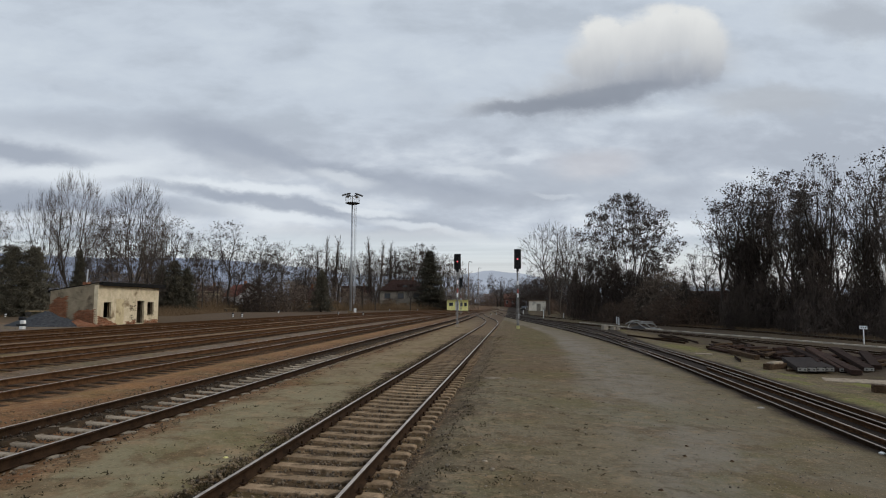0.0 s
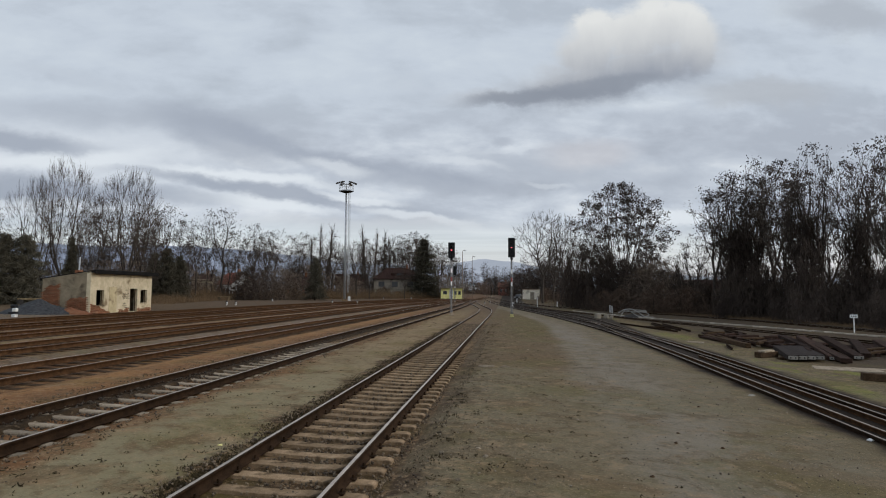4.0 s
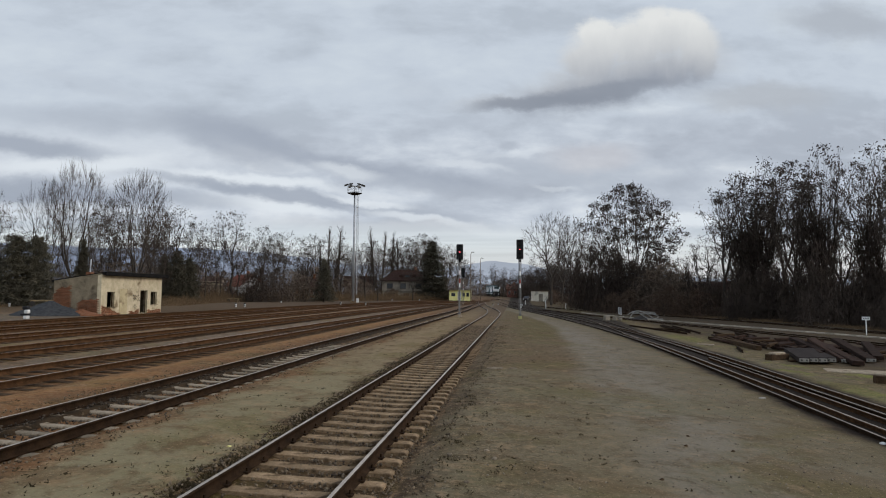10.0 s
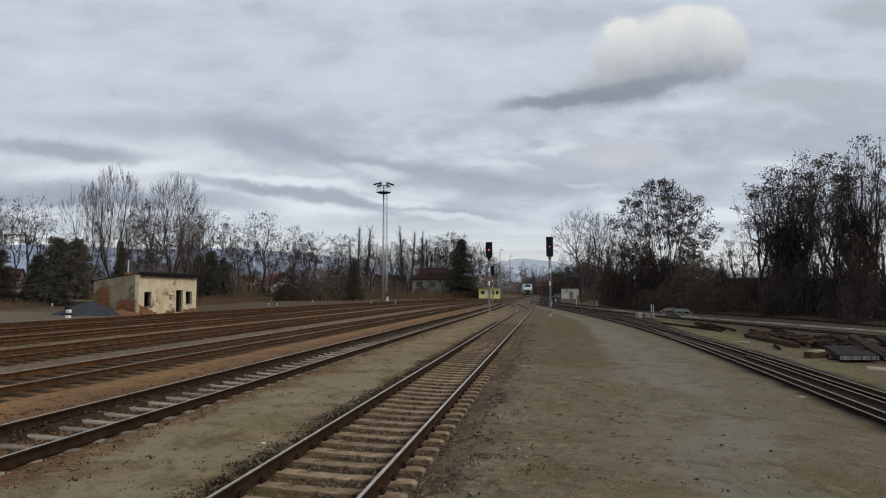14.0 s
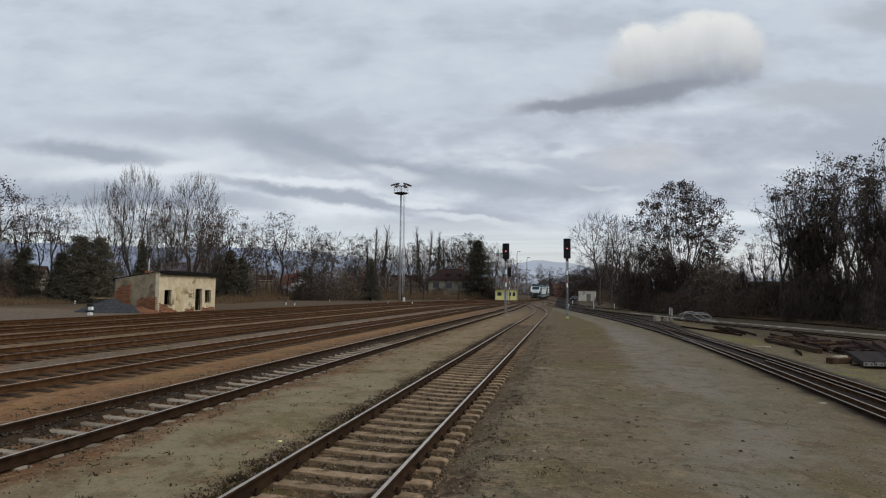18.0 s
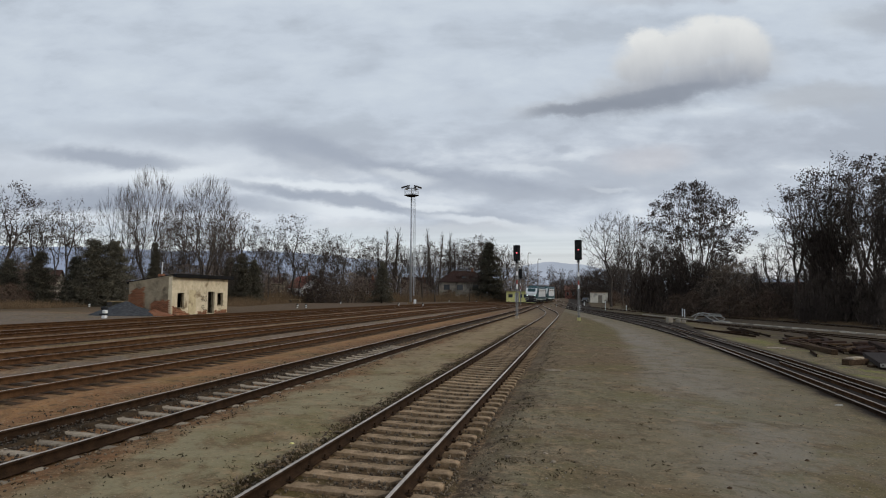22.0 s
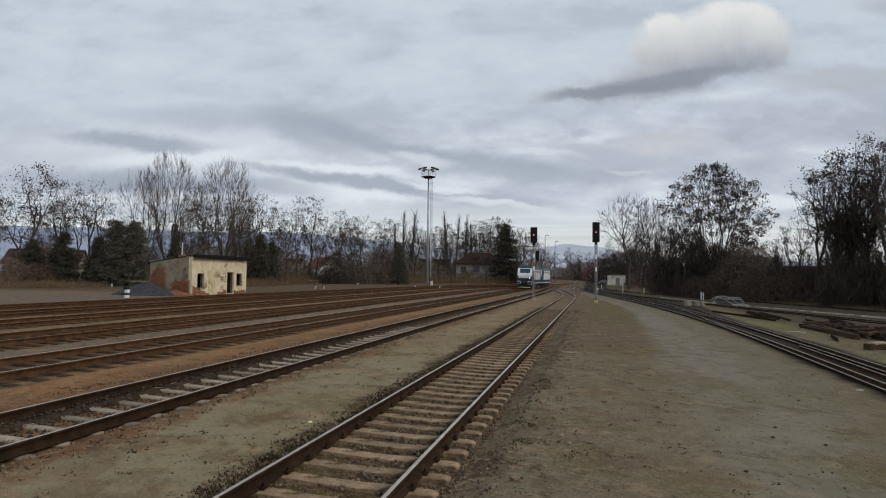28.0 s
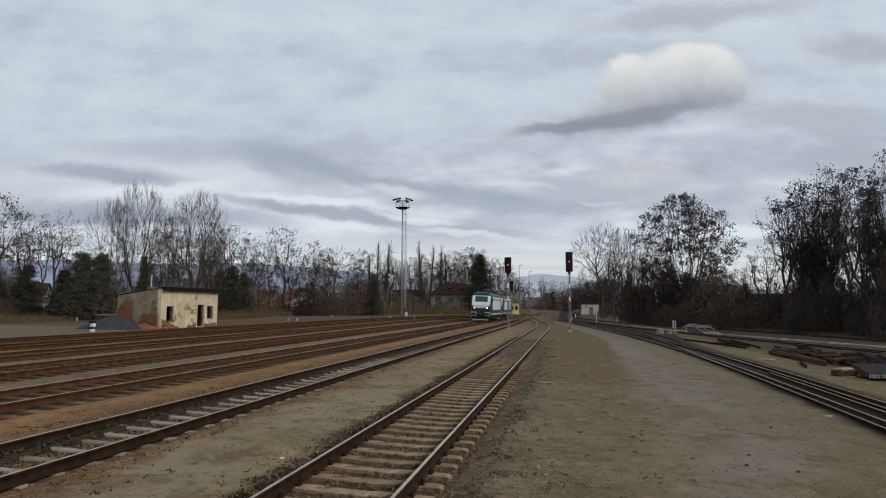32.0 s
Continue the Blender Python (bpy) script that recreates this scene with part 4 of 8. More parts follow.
# cinders heaped over the sleepers along both rails of the second track
def bedding(line, d0, d1, lo, hi, seed):
    ys = steps((lo, 40, 0.12), (40, hi, 0.5))
    verts, faces = [], []
    for y in ys:
        wave = 0.07 * noise.noise((y * 1.3, seed, 0)) + 0.05 * noise.noise((y * 5.0, seed, 3))
        a, b = (d0 + wave, d1) if d1 > d0 and abs(d0) < abs(d1) else (d0, d1 + wave)
        for i in range(6):
            d = a + (b - a) * i / 5
            x = line(y) + d
            rim = -0.05 if i in (0, 5) else 0.010 + 0.022 * noise.noise((x * 4, y * 4, seed)) + 0.012 * noise.noise((x * 15, y * 15, seed))
            verts.append((x, y, lie(x, y) + RAIL_TOP - 0.165 + rim))
    for j in range(len(ys) - 1):
        faces.extend((j * 6 + i, j * 6 + i + 1, j * 6 + 7 + i, j * 6 + 6 + i) for i in range(5))
    ob = new("cinder_bedding", arrays_mesh("cinder_bedding", verts, faces, M_BEDDING, smooth=True))
    return tagged(ob, "dark cinders heaped over sleeper ends along a rail", "cinders", kind="stuff")


bedding(LINE_SECOND, 0.52, 0.70, -4, 120, 1)
bedding(LINE_SECOND, -0.70, -0.36, -4, 120, 2)
bedding(LINE_SECOND, -1.75, -0.80, -4, 120, 3)


# dead weeds along the rails and on the trodden strips
def weeds(count, seed):
    rng = np.random.default_rng(seed)
    rows = []
    for _ in range(count):
        y = 4 + 46 * rng.random() ** 1.5
        strip = rng.random()
        if strip < 0.62:
            x = LINE_SIDING(y) - 0.96 - abs(rng.normal()) * (0.10 + 0.22 * max(0.0, noise.noise((y * 1.1, 4.0, 0)) + 0.2))
        elif strip < 0.76:
            x = LINE_SIDING(y) + 1.45 + abs(rng.normal()) * 0.5
        elif strip < 0.82:
            x = rng.uniform(-6.2, -4.2)
        elif strip < 0.92:
            x = LINE_SECOND(y) + rng.choice((-1, 1)) * (1.2 + abs(rng.normal()) * 0.3)
        else:
            x = rng.uniform(-0.8, 2.4)
        z = ground_z(x, y) - 0.005
        for _ in range(rng.integers(3, 8)):
            h = rng.uniform(0.010, 0.042) if strip < 0.62 else rng.uniform(0.008, 0.032)
            q = rng.normal(size=2) * 0.045
            rows.append((x + q[0], y + q[1], z, x + q[0] + rng.normal() * 0.02, y + q[1] + rng.normal() * 0.02, z + h, 0.010, 0.004))
    v, f = tubes(rows, 3)
    return tagged(new("dead_weeds", arrays_mesh("dead_weeds", v, f, M_WEED)), "short dead weeds and moss tufts along the rails", "weeds", kind="stuff")


M_WEED = surface("dead_weeds", (0.024, 0.018, 0.010), (0.070, 0.054, 0.028), 0.8, 0.95, bump=0.0)


# concrete cable trough before the far right track, cover by cover
TROUGH_LINE = bend([(34, 33.6), (45, 29.8), (52, 27.2), (62.5, 23.2), (77, 17.8), (90, 13.4), (105, 9.0)])
trough = thing("cable_trough", "pale concrete cable trough in single covered lengths", "cable trough", kind="structure")
COVER = Mesh().box(0, 0, 0.02, 0.27, 0.88, 0.18, ch=0.025).data("trough_cover", M_TROUGH)
y = 40.0
while y < 100:
    slope = TROUGH_LINE(y + 0.5) - TROUGH_LINE(y - 0.5)
    x = TROUGH_LINE(y)
    part("trough_cover", COVER, None, trough, m=pose(x, y, lie(x, y) + random.uniform(-0.01, 0.02), 0, 0, -math.degrees(math.atan(slope)) + random.uniform(-1.5, 1.5)))
    y += 1.0 / math.hypot(1, slope)

# ---- trees ----
def tubes(segments, sides):
    """Triangles of many thin tapered tubes at once: rows of p0, p1, r0, r1."""
    s = np.asarray(segments, float)
    p0, p1, r0, r1 = s[:, :3], s[:, 3:6], s[:, 6], s[:, 7]
    d = p1 - p0
    d /= np.maximum(np.linalg.norm(d, axis=1, keepdims=True), 1e-6)
    ref = np.where(np.abs(d[:, 2:3]) < 0.9, np.array([[0, 0, 1.0]]), np.array([[1.0, 0, 0]]))
    a = np.cross(d, ref)
    a /= np.linalg.norm(a, axis=1, keepdims=True)
    b = np.cross(d, a)
    ang = 2 * np.pi * np.arange(sides) / sides
    ring = a[:, None] * np.cos(ang)[None, :, None] + b[:, None] * np.sin(ang)[None, :, None]
    v = np.concatenate([p0[:, None] + ring * r0[:, None, None], p1[:, None] + ring * r1[:, None, None]], 1)
    i = np.arange(sides)
    j = (i + 1) % sides
    quad = np.stack([i, j, sides + j, sides + i], 1)
    f = quad[None] + (np.arange(len(s)) * 2 * sides)[:, None, None]
    return v.reshape(-1, 3), f.reshape(-1, 4)


def leaves(spots, sizes, rng, flat=0.45, hang=0.0):
    """Small folded leaf or pod pieces: four-sided slivers with some depth; hang turns them upright."""
    count = len(spots)
    base = np.array([(-1, 0, 0), (0, flat, flat * 0.5), (1, 0, 0), (0, -flat, flat * 0.5)], float)
    quat = rng.normal(size=(count, 4))
    quat /= np.linalg.norm(quat, axis=1, keepdims=True)
    w, x, y, z = quat.T
    rot = np.stack([1 - 2 * (y * y + z * z), 2 * (x * y - z * w), 2 * (x * z + y * w), 2 * (x * y + z * w), 1 - 2 * (x * x + z * z), 2 * (y * z - x * w), 2 * (x * z - y * w), 2 * (y * z + x * w), 1 - 2 * (x * x + y * y)], 1).reshape(-1, 3, 3)
    if hang:
        stay = np.array([(0, 0, 1), (0, 1, 0), (-1, 0, 0)], float)
        spin = rng.uniform(0, 2 * np.pi, count)
        c, q, o = np.cos(spin), np.sin(spin), np.zeros(count)
        turn = np.stack([c, -q, o, q, c, o, o, o, o + 1], 1).reshape(-1, 3, 3)
        rot = np.einsum("nij,jk->nik", turn, stay.T)
        rot = rot + rng.normal(size=rot.shape) * hang
    v = np.einsum("nij,kj->nki", rot, base) * np.asarray(sizes)[:, None, None] + np.asarray(spots)[:, None]
    f = np.arange(count * 4).reshape(-1, 4)
    return v.reshape(-1, 3), f


def grow(rng, height):
    """Wood of one columnar poplar: thick segments and thin ones."""
    thick, thin, tips = [], [], []

    def branch(p, d, length, r, level):
        pieces = max(2, 7 - 2 * level)
        step = length / pieces
        pts = [np.array(p)]
        d = np.array(d, float)
        for i in range(pieces):
            d = d + rng.normal(size=3) * 0.05 * (1.0 if level else 0.35) + np.array([0, 0, 0.11 if level else 0.033])
            d /= np.linalg.norm(d)
            pts.append(pts[-1] + d * step)
        end = r * (0.28 if level else 0.35)
        rad = [r + (end - r) * i / pieces for i in range(pieces + 1)]
        (thin if level else thick).extend((*pts[i], *pts[i + 1], rad[i], rad[i + 1]) for i in range(pieces))
        if level >= 3:
            tips.extend(pts[-2:])
            return
        kids = 50 if level == 0 else rng.integers(3, 5)
        for c in range(kids):
            t = 0.06 + 0.94 * (c + rng.random() * 0.8) / kids if level == 0 else 0.2 + 0.8 * (c + rng.random()) / kids
            t = min(t, 0.98)
            k = min(int(t * pieces), pieces - 1)
            q = pts[k] + (pts[k + 1] - pts[k]) * (t * pieces - k)
            dd = pts[k + 1] - pts[k]
            dd = dd / np.linalg.norm(dd)
            side = np.cross(dd, rng.normal(size=3))
            side /= np.linalg.norm(side)
            ang = radians(rng.uniform(14, 30))
            nd = dd * math.cos(ang) + side * math.sin(ang)
            ln = length * (rng.uniform(0.45, 0.7) if level else rng.uniform(0.09, 0.17) * (1.1 - 0.5 * t))
            branch(q, nd, ln, max(rad[k] * 0.46, 0.010), level + 1)

    lean = rng.normal(size=2) * 0.02
    branch((0, 0, -0.3), (lean[0], lean[1], 1.0), height * rng.uniform(0.85, 1.0), 0.017 * height, 0)
    return thick, thin, tips


CROWNS = dict(
    broom=dict(low=0.13, wide=0.72, peak=0.62, tips=520, twigs=5, twig=0.070, limbs=4, up=0.55, shell=0.50),
    spread=dict(low=0.42, wide=0.42, peak=0.64, tips=88, twigs=2, twig=0.05, limbs=2, up=0.15, shell=0.50),
    open=dict(low=0.33, wide=0.84, peak=0.56, tips=400, twigs=4, twig=0.050, limbs=3, up=0.0, shell=0.5),
    round=dict(low=0.12, wide=0.90, peak=0.58, tips=760, twigs=3, twig=0.045, limbs=9, up=0.4, shell=0.50),
    hung=dict(low=0.36, wide=0.46, peak=0.68, tips=92, twigs=3, twig=0.045, limbs=3, up=0.10, shell=0.6),
)


def crown_wood(rng, height, style):
    """Wood of one bare tree whose limbs fork again and again to fill an uneven rounded crown."""
    C = CROWNS[style]
    lobes = rng.uniform(0, 6.28, 4)
    pts = []
    while len(pts) < C["tips"]:
        h = rng.random()
        side = (h / C["peak"]) if h < C["peak"] else (1 - h) / (1 - C["peak"])
        reach = math.sqrt(max(0.0, 1 - (1 - side) ** 2))
        if rng.random() > 0.25 + 0.75 * reach:
            continue
        a = rng.uniform(0, 6.28)
        lump = 1 + 0.13 * math.sin(2 * a + lobes[0]) + 0.12 * math.sin(3 * a + 7 * h + lobes[1]) + 0.10 * math.sin(5 * a - 9 * h + lobes[2])
        r = 0.5 * C["wide"] * height * reach * lump * rng.random() ** C["shell"]
        pts.append((r * math.cos(a), r * math.sin(a), height * (C["low"] + (0.97 - C["low"]) * h)))
    pts = np.array(pts)
    thick, thin, tips = [], [], []
    full = len(pts)
    r0 = 0.016 * height
    heart = np.array([0, 0, height * C["low"]])

    def limb(p, q, ra, rb, fat):
        mid = (p + q) / 2 + rng.normal(size=3) * 0.035 * np.linalg.norm(q - p)
        (thick if fat else thin).extend([(*p, *mid, ra, (ra + rb) / 2), (*mid, *q, (ra + rb) / 2, rb)])

    def fork(p, some, r, level):
        count = len(some)
        if count == 1:
            q = some[0]
            thin.append((*p, *q, r, r * 0.6))
            run = (q - p) / max(np.linalg.norm(q - p), 1e-6)
            out = (q - heart) / max(np.linalg.norm(q - heart), 1e-6)
            for _ in range(C["twigs"]):
                d = 0.6 * run + 0.5 * out + np.array([0, 0, C["up"]]) + rng.normal(size=3) * 0.42
                d /= np.linalg.norm(d)
                start = p + (q - p) * rng.uniform(0.35, 1.0)
                end = start + d * height * C["twig"] * rng.uniform(0.5, 1.1)
                thin.append((*start, *end, 0.011, 0.006))
            tips.append(q)
            return
        mean = some.mean(0)
        q = p + (mean - p) * (rng.uniform(0.30, 0.46) if level else 0.0)
        if level == 0:
            q = np.array([rng.normal() * 0.01 * height, rng.normal() * 0.01 * height, height * C["low"] * 0.85])
        q = q + rng.normal(size=3) * 0.05 * np.linalg.norm(mean - p) * (level > 0)
        limb(p, q, r, r * 0.86, r > 0.16 * r0)
        away = some - q
        away = away / np.linalg.norm(away, axis=1, keepdims=True)
        if level == 0:
            a = np.arctan2(away[:, 1], away[:, 0])
            groups = [some[(a > lo) & (a <= lo + 6.2832 / C["limbs"])] for lo in -math.pi + 6.2832 / C["limbs"] * np.arange(C["limbs"])]
        else:
            axis = np.linalg.svd(away - away.mean(0), full_matrices=False)[2][0] if count > 2 else rng.normal(size=3)
            order = np.argsort(away @ axis)
            cut = min(max(int(count * rng.uniform(0.3, 0.7)), 1), count - 1)
            groups = [some[order[:cut]], some[order[cut:]]]
        for g in groups:
            if len(g):
                fork(q, g, max(r * 0.95 * (len(g) / count) ** 0.46, 0.012), level + 1)

    fork(np.array([0, 0, -0.3]), pts, r0 * {"round": 1.4, "open": 1.25, "spread": 0.62, "broom": 1.25}.get(style, 1.0), 0)
    return thick, thin, tips


def tree_kind(seed, height, style, pods=0, ivy=0, twig=M_TWIG, clump=0.30, pod=(0.07, 0.15), stems=1):
    """Meshes of one kind of tree: trunk with limbs, and crown; pods hang in clumps at the tips."""
    rng = np.random.default_rng(seed)
    thick, thin, tips = [], [], []
    for i in range(stems):
        wood = crown_wood(rng, height * (1.0 if i == 0 else rng.uniform(0.72, 0.97)), style) if style in CROWNS else grow(rng, height)
        # several stems from one stool lean a little apart
        a = 2.4 * i + rng.uniform(0, 1.5)
        lean = np.array([math.cos(a), math.sin(a)]) * (0.07 * (stems > 1)) * rng.uniform(0.5, 1.2)
        foot = np.array([math.cos(a), math.sin(a)]) * (0.035 * height * (stems > 1))

        def tilt(p):
            return np.array([p[0] + foot[0] + lean[0] * p[2], p[1] + foot[1] + lean[1] * p[2], p[2]])

        for rows, into in ((wood[0], thick), (wood[1], thin)):
            into.extend((*tilt(r[:3]), *tilt(r[3:6]), r[6], r[7]) for r in rows)
        tips.extend(tilt(q) for q in wood[2])
    top = max(p[2] for p in tips)
    k = height / top
    slim = {"open": 0.017, "hung": 0.013, "round": 0.013, "broom": 0.0125}.get(style, 0.0125)
    thick = [tuple(k * x for x in r) for r in thick]
    thin = [tuple(k * x for x in r[:6]) + (max(r[6] * k, slim), max(r[7] * k, 0.6 * slim)) for r in thin]
    tips = [t * k for t in tips]
    tv, tf = tubes(thick, 6)
    cv, cf = tubes(thin, 3)
    slots = np.zeros(len(cf), int)
    mats = [twig]
    if pods:
        bunch = rng.gamma(0.75, 1.33, len(tips))
        heart = np.repeat(np.array(tips), rng.poisson(pods * bunch), 0)
        spots = heart + rng.normal(size=heart.shape) * np.array([clump, clump, clump * 0.55])
        lv, lf = leaves(spots, rng.uniform(*pod, len(spots)), rng)
        cf = np.concatenate([cf, lf + len(cv)])
        cv = np.concatenate([cv, lv])
        slots = np.concatenate([slots, np.ones(len(lf), int)])
        mats.append(M_POD)
    trunk = arrays_mesh("trunk", tv, tf, M_BARK, smooth=True)
    crown = arrays_mesh("crown", cv, cf, mats, slots)
    ivy_mesh = None
    if ivy:
        # a ragged coat of climber up the stems and main limbs, widening to a shaggy skirt near the ground
        rows = sorted((r for r in thick if r[2] < 0.50 * height), key=lambda r: -r[6])[: max(10, len(thick) // 4)]
        rows += rows[:6] * 4
        arr = np.array(rows)[rng.integers(0, len(rows), ivy)]
        t = rng.random((ivy, 1))
        spots = arr[:, :3] * (1 - t) + arr[:, 3:6] * t
        keep = np.array([noise.noise((0.35 * z, seed, 0.2 * x)) > -0.05 - 0.6 * (z < 0.45 * height) for x, _, z in spots])
        spots = spots[keep]
        girth = 0.80 - 0.55 * spots[:, 2:] / height
        spots = spots + rng.normal(size=spots.shape) * girth * np.array([1.0, 1.0, 1.2])
        z = 0.56 * height * rng.random(ivy) ** 1.2
        lean = np.array([noise.noise((0.22 * q, seed, 3.0)) for q in z])
        wide = 1.0 * (1.25 - 1.25 * z / height) * (1 + 0.55 * np.array([noise.noise((0.7 * q, 2.0, seed)) for q in z]))
        pillar = np.stack([1.3 * lean + rng.normal(size=len(z)) * wide, rng.normal(size=len(z)) * wide, z], 1)
        spots = np.concatenate([spots, pillar])
        lv, lf = leaves(spots, rng.uniform(0.14, 0.42, len(spots)), rng, 0.11, 0.35)
        strands = []
        ends = np.array(tips)
        for q in ends[rng.integers(0, len(ends), 340)]:
            q = q * np.array([0.72, 0.72, 0.93]) + rng.normal(size=3) * 0.25
            drop = min(rng.uniform(1.0, 5.5), q[2] - 1.0)
            mid = q + np.array([rng.normal() * 0.2, rng.normal() * 0.2, -drop / 2])
            endp = mid + np.array([rng.normal() * 0.2, rng.normal() * 0.2, -drop / 2])
            strands += [(*q, *mid, 0.012, 0.010), (*mid, *endp, 0.010, 0.006)]
        sv, sf = tubes(strands, 3)
        ivy_mesh = arrays_mesh("climber", np.concatenate([lv, sv]), np.concatenate([lf, sf + len(lv)]), M_IVY)
    return trunk, crown, ivy_mesh, height


def thicket_kind(seed, height, wide, twigs, clumps, coat, twig):
    """A dense leafless mass: stems from the ground, fine twigs round an uneven dome, matted growth within."""
    rng = np.random.default_rng(seed)
    stems, fine = [], []
    lobes = rng.uniform(0, 6.28, 3)

    def dome(a, h):
        lump = 1 + 0.16 * math.sin(2 * a + lobes[0]) + 0.14 * math.sin(3 * a + 4 * h + lobes[1]) + 0.12 * math.sin(5 * a - 6 * h + lobes[2])
        return 0.5 * wide * height * lump * math.sqrt(max(0.0, 1 - h ** 2.2)) * (0.80 + 0.35 * min(1.0, h * 4))

    for _ in range(14):
        a, h = rng.uniform(0, 6.28), rng.uniform(0.55, 0.85)
        r = dome(a, h) * rng.uniform(0.2, 0.8)
        foot = rng.normal(size=2) * 0.12 * wide * height
        mid = np.array([0.5 * r * math.cos(a) + foot[0] * 0.6, 0.5 * r * math.sin(a) + foot[1] * 0.6, h * height * 0.55])
        stems += [(*foot, -0.2, *mid, 0.045, 0.032), (*mid, r * math.cos(a), r * math.sin(a), h * height, 0.032, 0.016)]
    for _ in range(twigs):
        a, h = rng.uniform(0, 6.28), rng.random() ** 0.8
        q = rng.random() ** 0.45
        r = dome(a, h) * q
        p = np.array([r * math.cos(a), r * math.sin(a), h * height * 0.94])
        d = np.array([0.5 * math.cos(a), 0.5 * math.sin(a), 0.75]) + rng.normal(size=3) * 0.5
        d /= np.linalg.norm(d)
        fine.append((*p, *(p + d * height * rng.uniform(0.06, 0.17)), 0.013, 0.006))
    spots = []
    for _ in range(clumps):
        a, h = rng.uniform(0, 6.28), rng.random() ** 1.15
        r = dome(a, h) * rng.random() ** 0.6 * 0.92
        spots.append((r * math.cos(a), r * math.sin(a), h * height * 0.9))
    lv, lf = leaves(np.array(spots), rng.uniform(0.25, 0.60, clumps), rng, 0.06)
    cv, cf = tubes(fine + stems[1:], 3)
    tv, tf = tubes(stems[:1], 5)
    slots = np.concatenate([np.zeros(len(cf), int), np.ones(len(lf), int)])
    crown = arrays_mesh("crown", np.concatenate([cv, lv]), np.concatenate([cf, lf + len(cv)]), [twig, coat], slots)
    return arrays_mesh("trunk", tv, tf, M_BARK), crown, None, height


def drape_kind(seed, height, wide, count, coat):
    """Shaggy pillars of hanging climbers and dead stems standing close together, ragged at the top."""
    rng = np.random.default_rng(seed)
    stems, fine, spots = [], [], []
    for i in range(7):
        a, far = rng.uniform(0, 6.28), 0.5 * wide * height * math.sqrt(rng.random())
        cx, cy = far * math.cos(a), far * math.sin(a)
        tall = height * (1.0 if i == 0 else rng.uniform(0.45, 0.92))
        lx, ly = rng.normal(size=2) * 0.06
        stems += [(cx * 0.01, cy * 0.01, -0.35, cx, cy, 0.1, 0.08, 0.06), (cx, cy, 0.1, cx + lx * tall * 0.5, cy + ly * tall * 0.5, tall * 0.5, 0.06, 0.045), (cx + lx * tall * 0.5, cy + ly * tall * 0.5, tall * 0.5, cx + lx * tall, cy + ly * tall, tall * 0.97, 0.045, 0.015)]
        z = tall * 0.94 * rng.random(count // 7) ** 1.1
        r = 0.10 * height * (1.06 - z / tall) ** 0.75 * (1 + 0.5 * np.array([noise.noise((0.8 * q, i, seed)) for q in z]))
        spots.append(np.stack([cx + lx * z + rng.normal(size=len(z)) * r, cy + ly * z + rng.normal(size=len(z)) * r, z], 1))
        for _ in range(44):
            h = tall * rng.uniform(0.35, 0.98)
            d = np.array([rng.normal() * 0.7, rng.normal() * 0.7, 0.8])
            d /= np.linalg.norm(d)
            p = np.array([cx + lx * h, cy + ly * h, h]) + rng.normal(size=3) * 0.06 * height
            fine.append((*p, *(p + d * height * rng.uniform(0.06, 0.15)), 0.013, 0.006))
    spots = np.concatenate(spots)
    lv, lf = leaves(spots, rng.uniform(0.16, 0.44, len(spots)), rng, 0.11, 0.33)
    cv, cf = tubes(fine + stems[1:], 3)
    tv, tf = tubes(stems[:1], 5)
    slots = np.concatenate([np.zeros(len(cf), int), np.ones(len(lf), int)])
    crown = arrays_mesh("crown", np.concatenate([cv, lv]), np.concatenate([cf, lf + len(cv)]), [M_TWIG, coat], slots)
    return arrays_mesh("trunk", tv, tf, M_BARK), crown, None, height


def conifer_kind(seed, height, spread, blunt=0.8, low=0.06):
    """A conifer in whorls of drooping boughs; blunt: how soon it widens below the tip."""
    rng = np.random.default_rng(seed)
    thick = [(0, 0, -0.2, 0, 0, height * 0.5, 0.16, 0.09), (0, 0, height * 0.5, 0, 0, height, 0.09, 0.02)]
    spots, thin = [], []
    z = height * low
    lobes = rng.uniform(0, 6.28, 2)
    while z < height * 0.99:
        reach = spread * (1 - z / height) ** blunt + 0.10
        for b in range(11):
            a = rng.uniform(0, 2 * math.pi)
            r = reach * rng.uniform(0.65, 1.10) * (1 + 0.14 * math.sin(2 * a + lobes[0]) + 0.12 * math.sin(3 * a + z + lobes[1]))
            e = np.array([r * math.cos(a), r * math.sin(a), z - r * rng.uniform(-0.05, 0.25)])
            thin.append((0, 0, z, *e, 0.03, 0.01))
            count = int(14 + 42 * r / spread)
            t = rng.random((count, 1)) ** 0.6
            spots.append(np.array([0, 0, z]) * (1 - t) + e * t + rng.normal(size=(count, 3)) * np.array([0.16, 0.16, 0.10]))
        z += height * 0.034
    spots = np.concatenate(spots)
    lv, lf = leaves(spots, rng.uniform(0.13, 0.34, len(spots)), rng, 0.09)
    sv, sf = tubes(thin, 3)
    tv, tf = tubes(thick, 6)
    return arrays_mesh("trunk", tv, tf, M_BARK), arrays_mesh("crown", np.concatenate([lv, sv]), np.concatenate([lf, sf + len(lv)]), M_NEEDLE), None, height


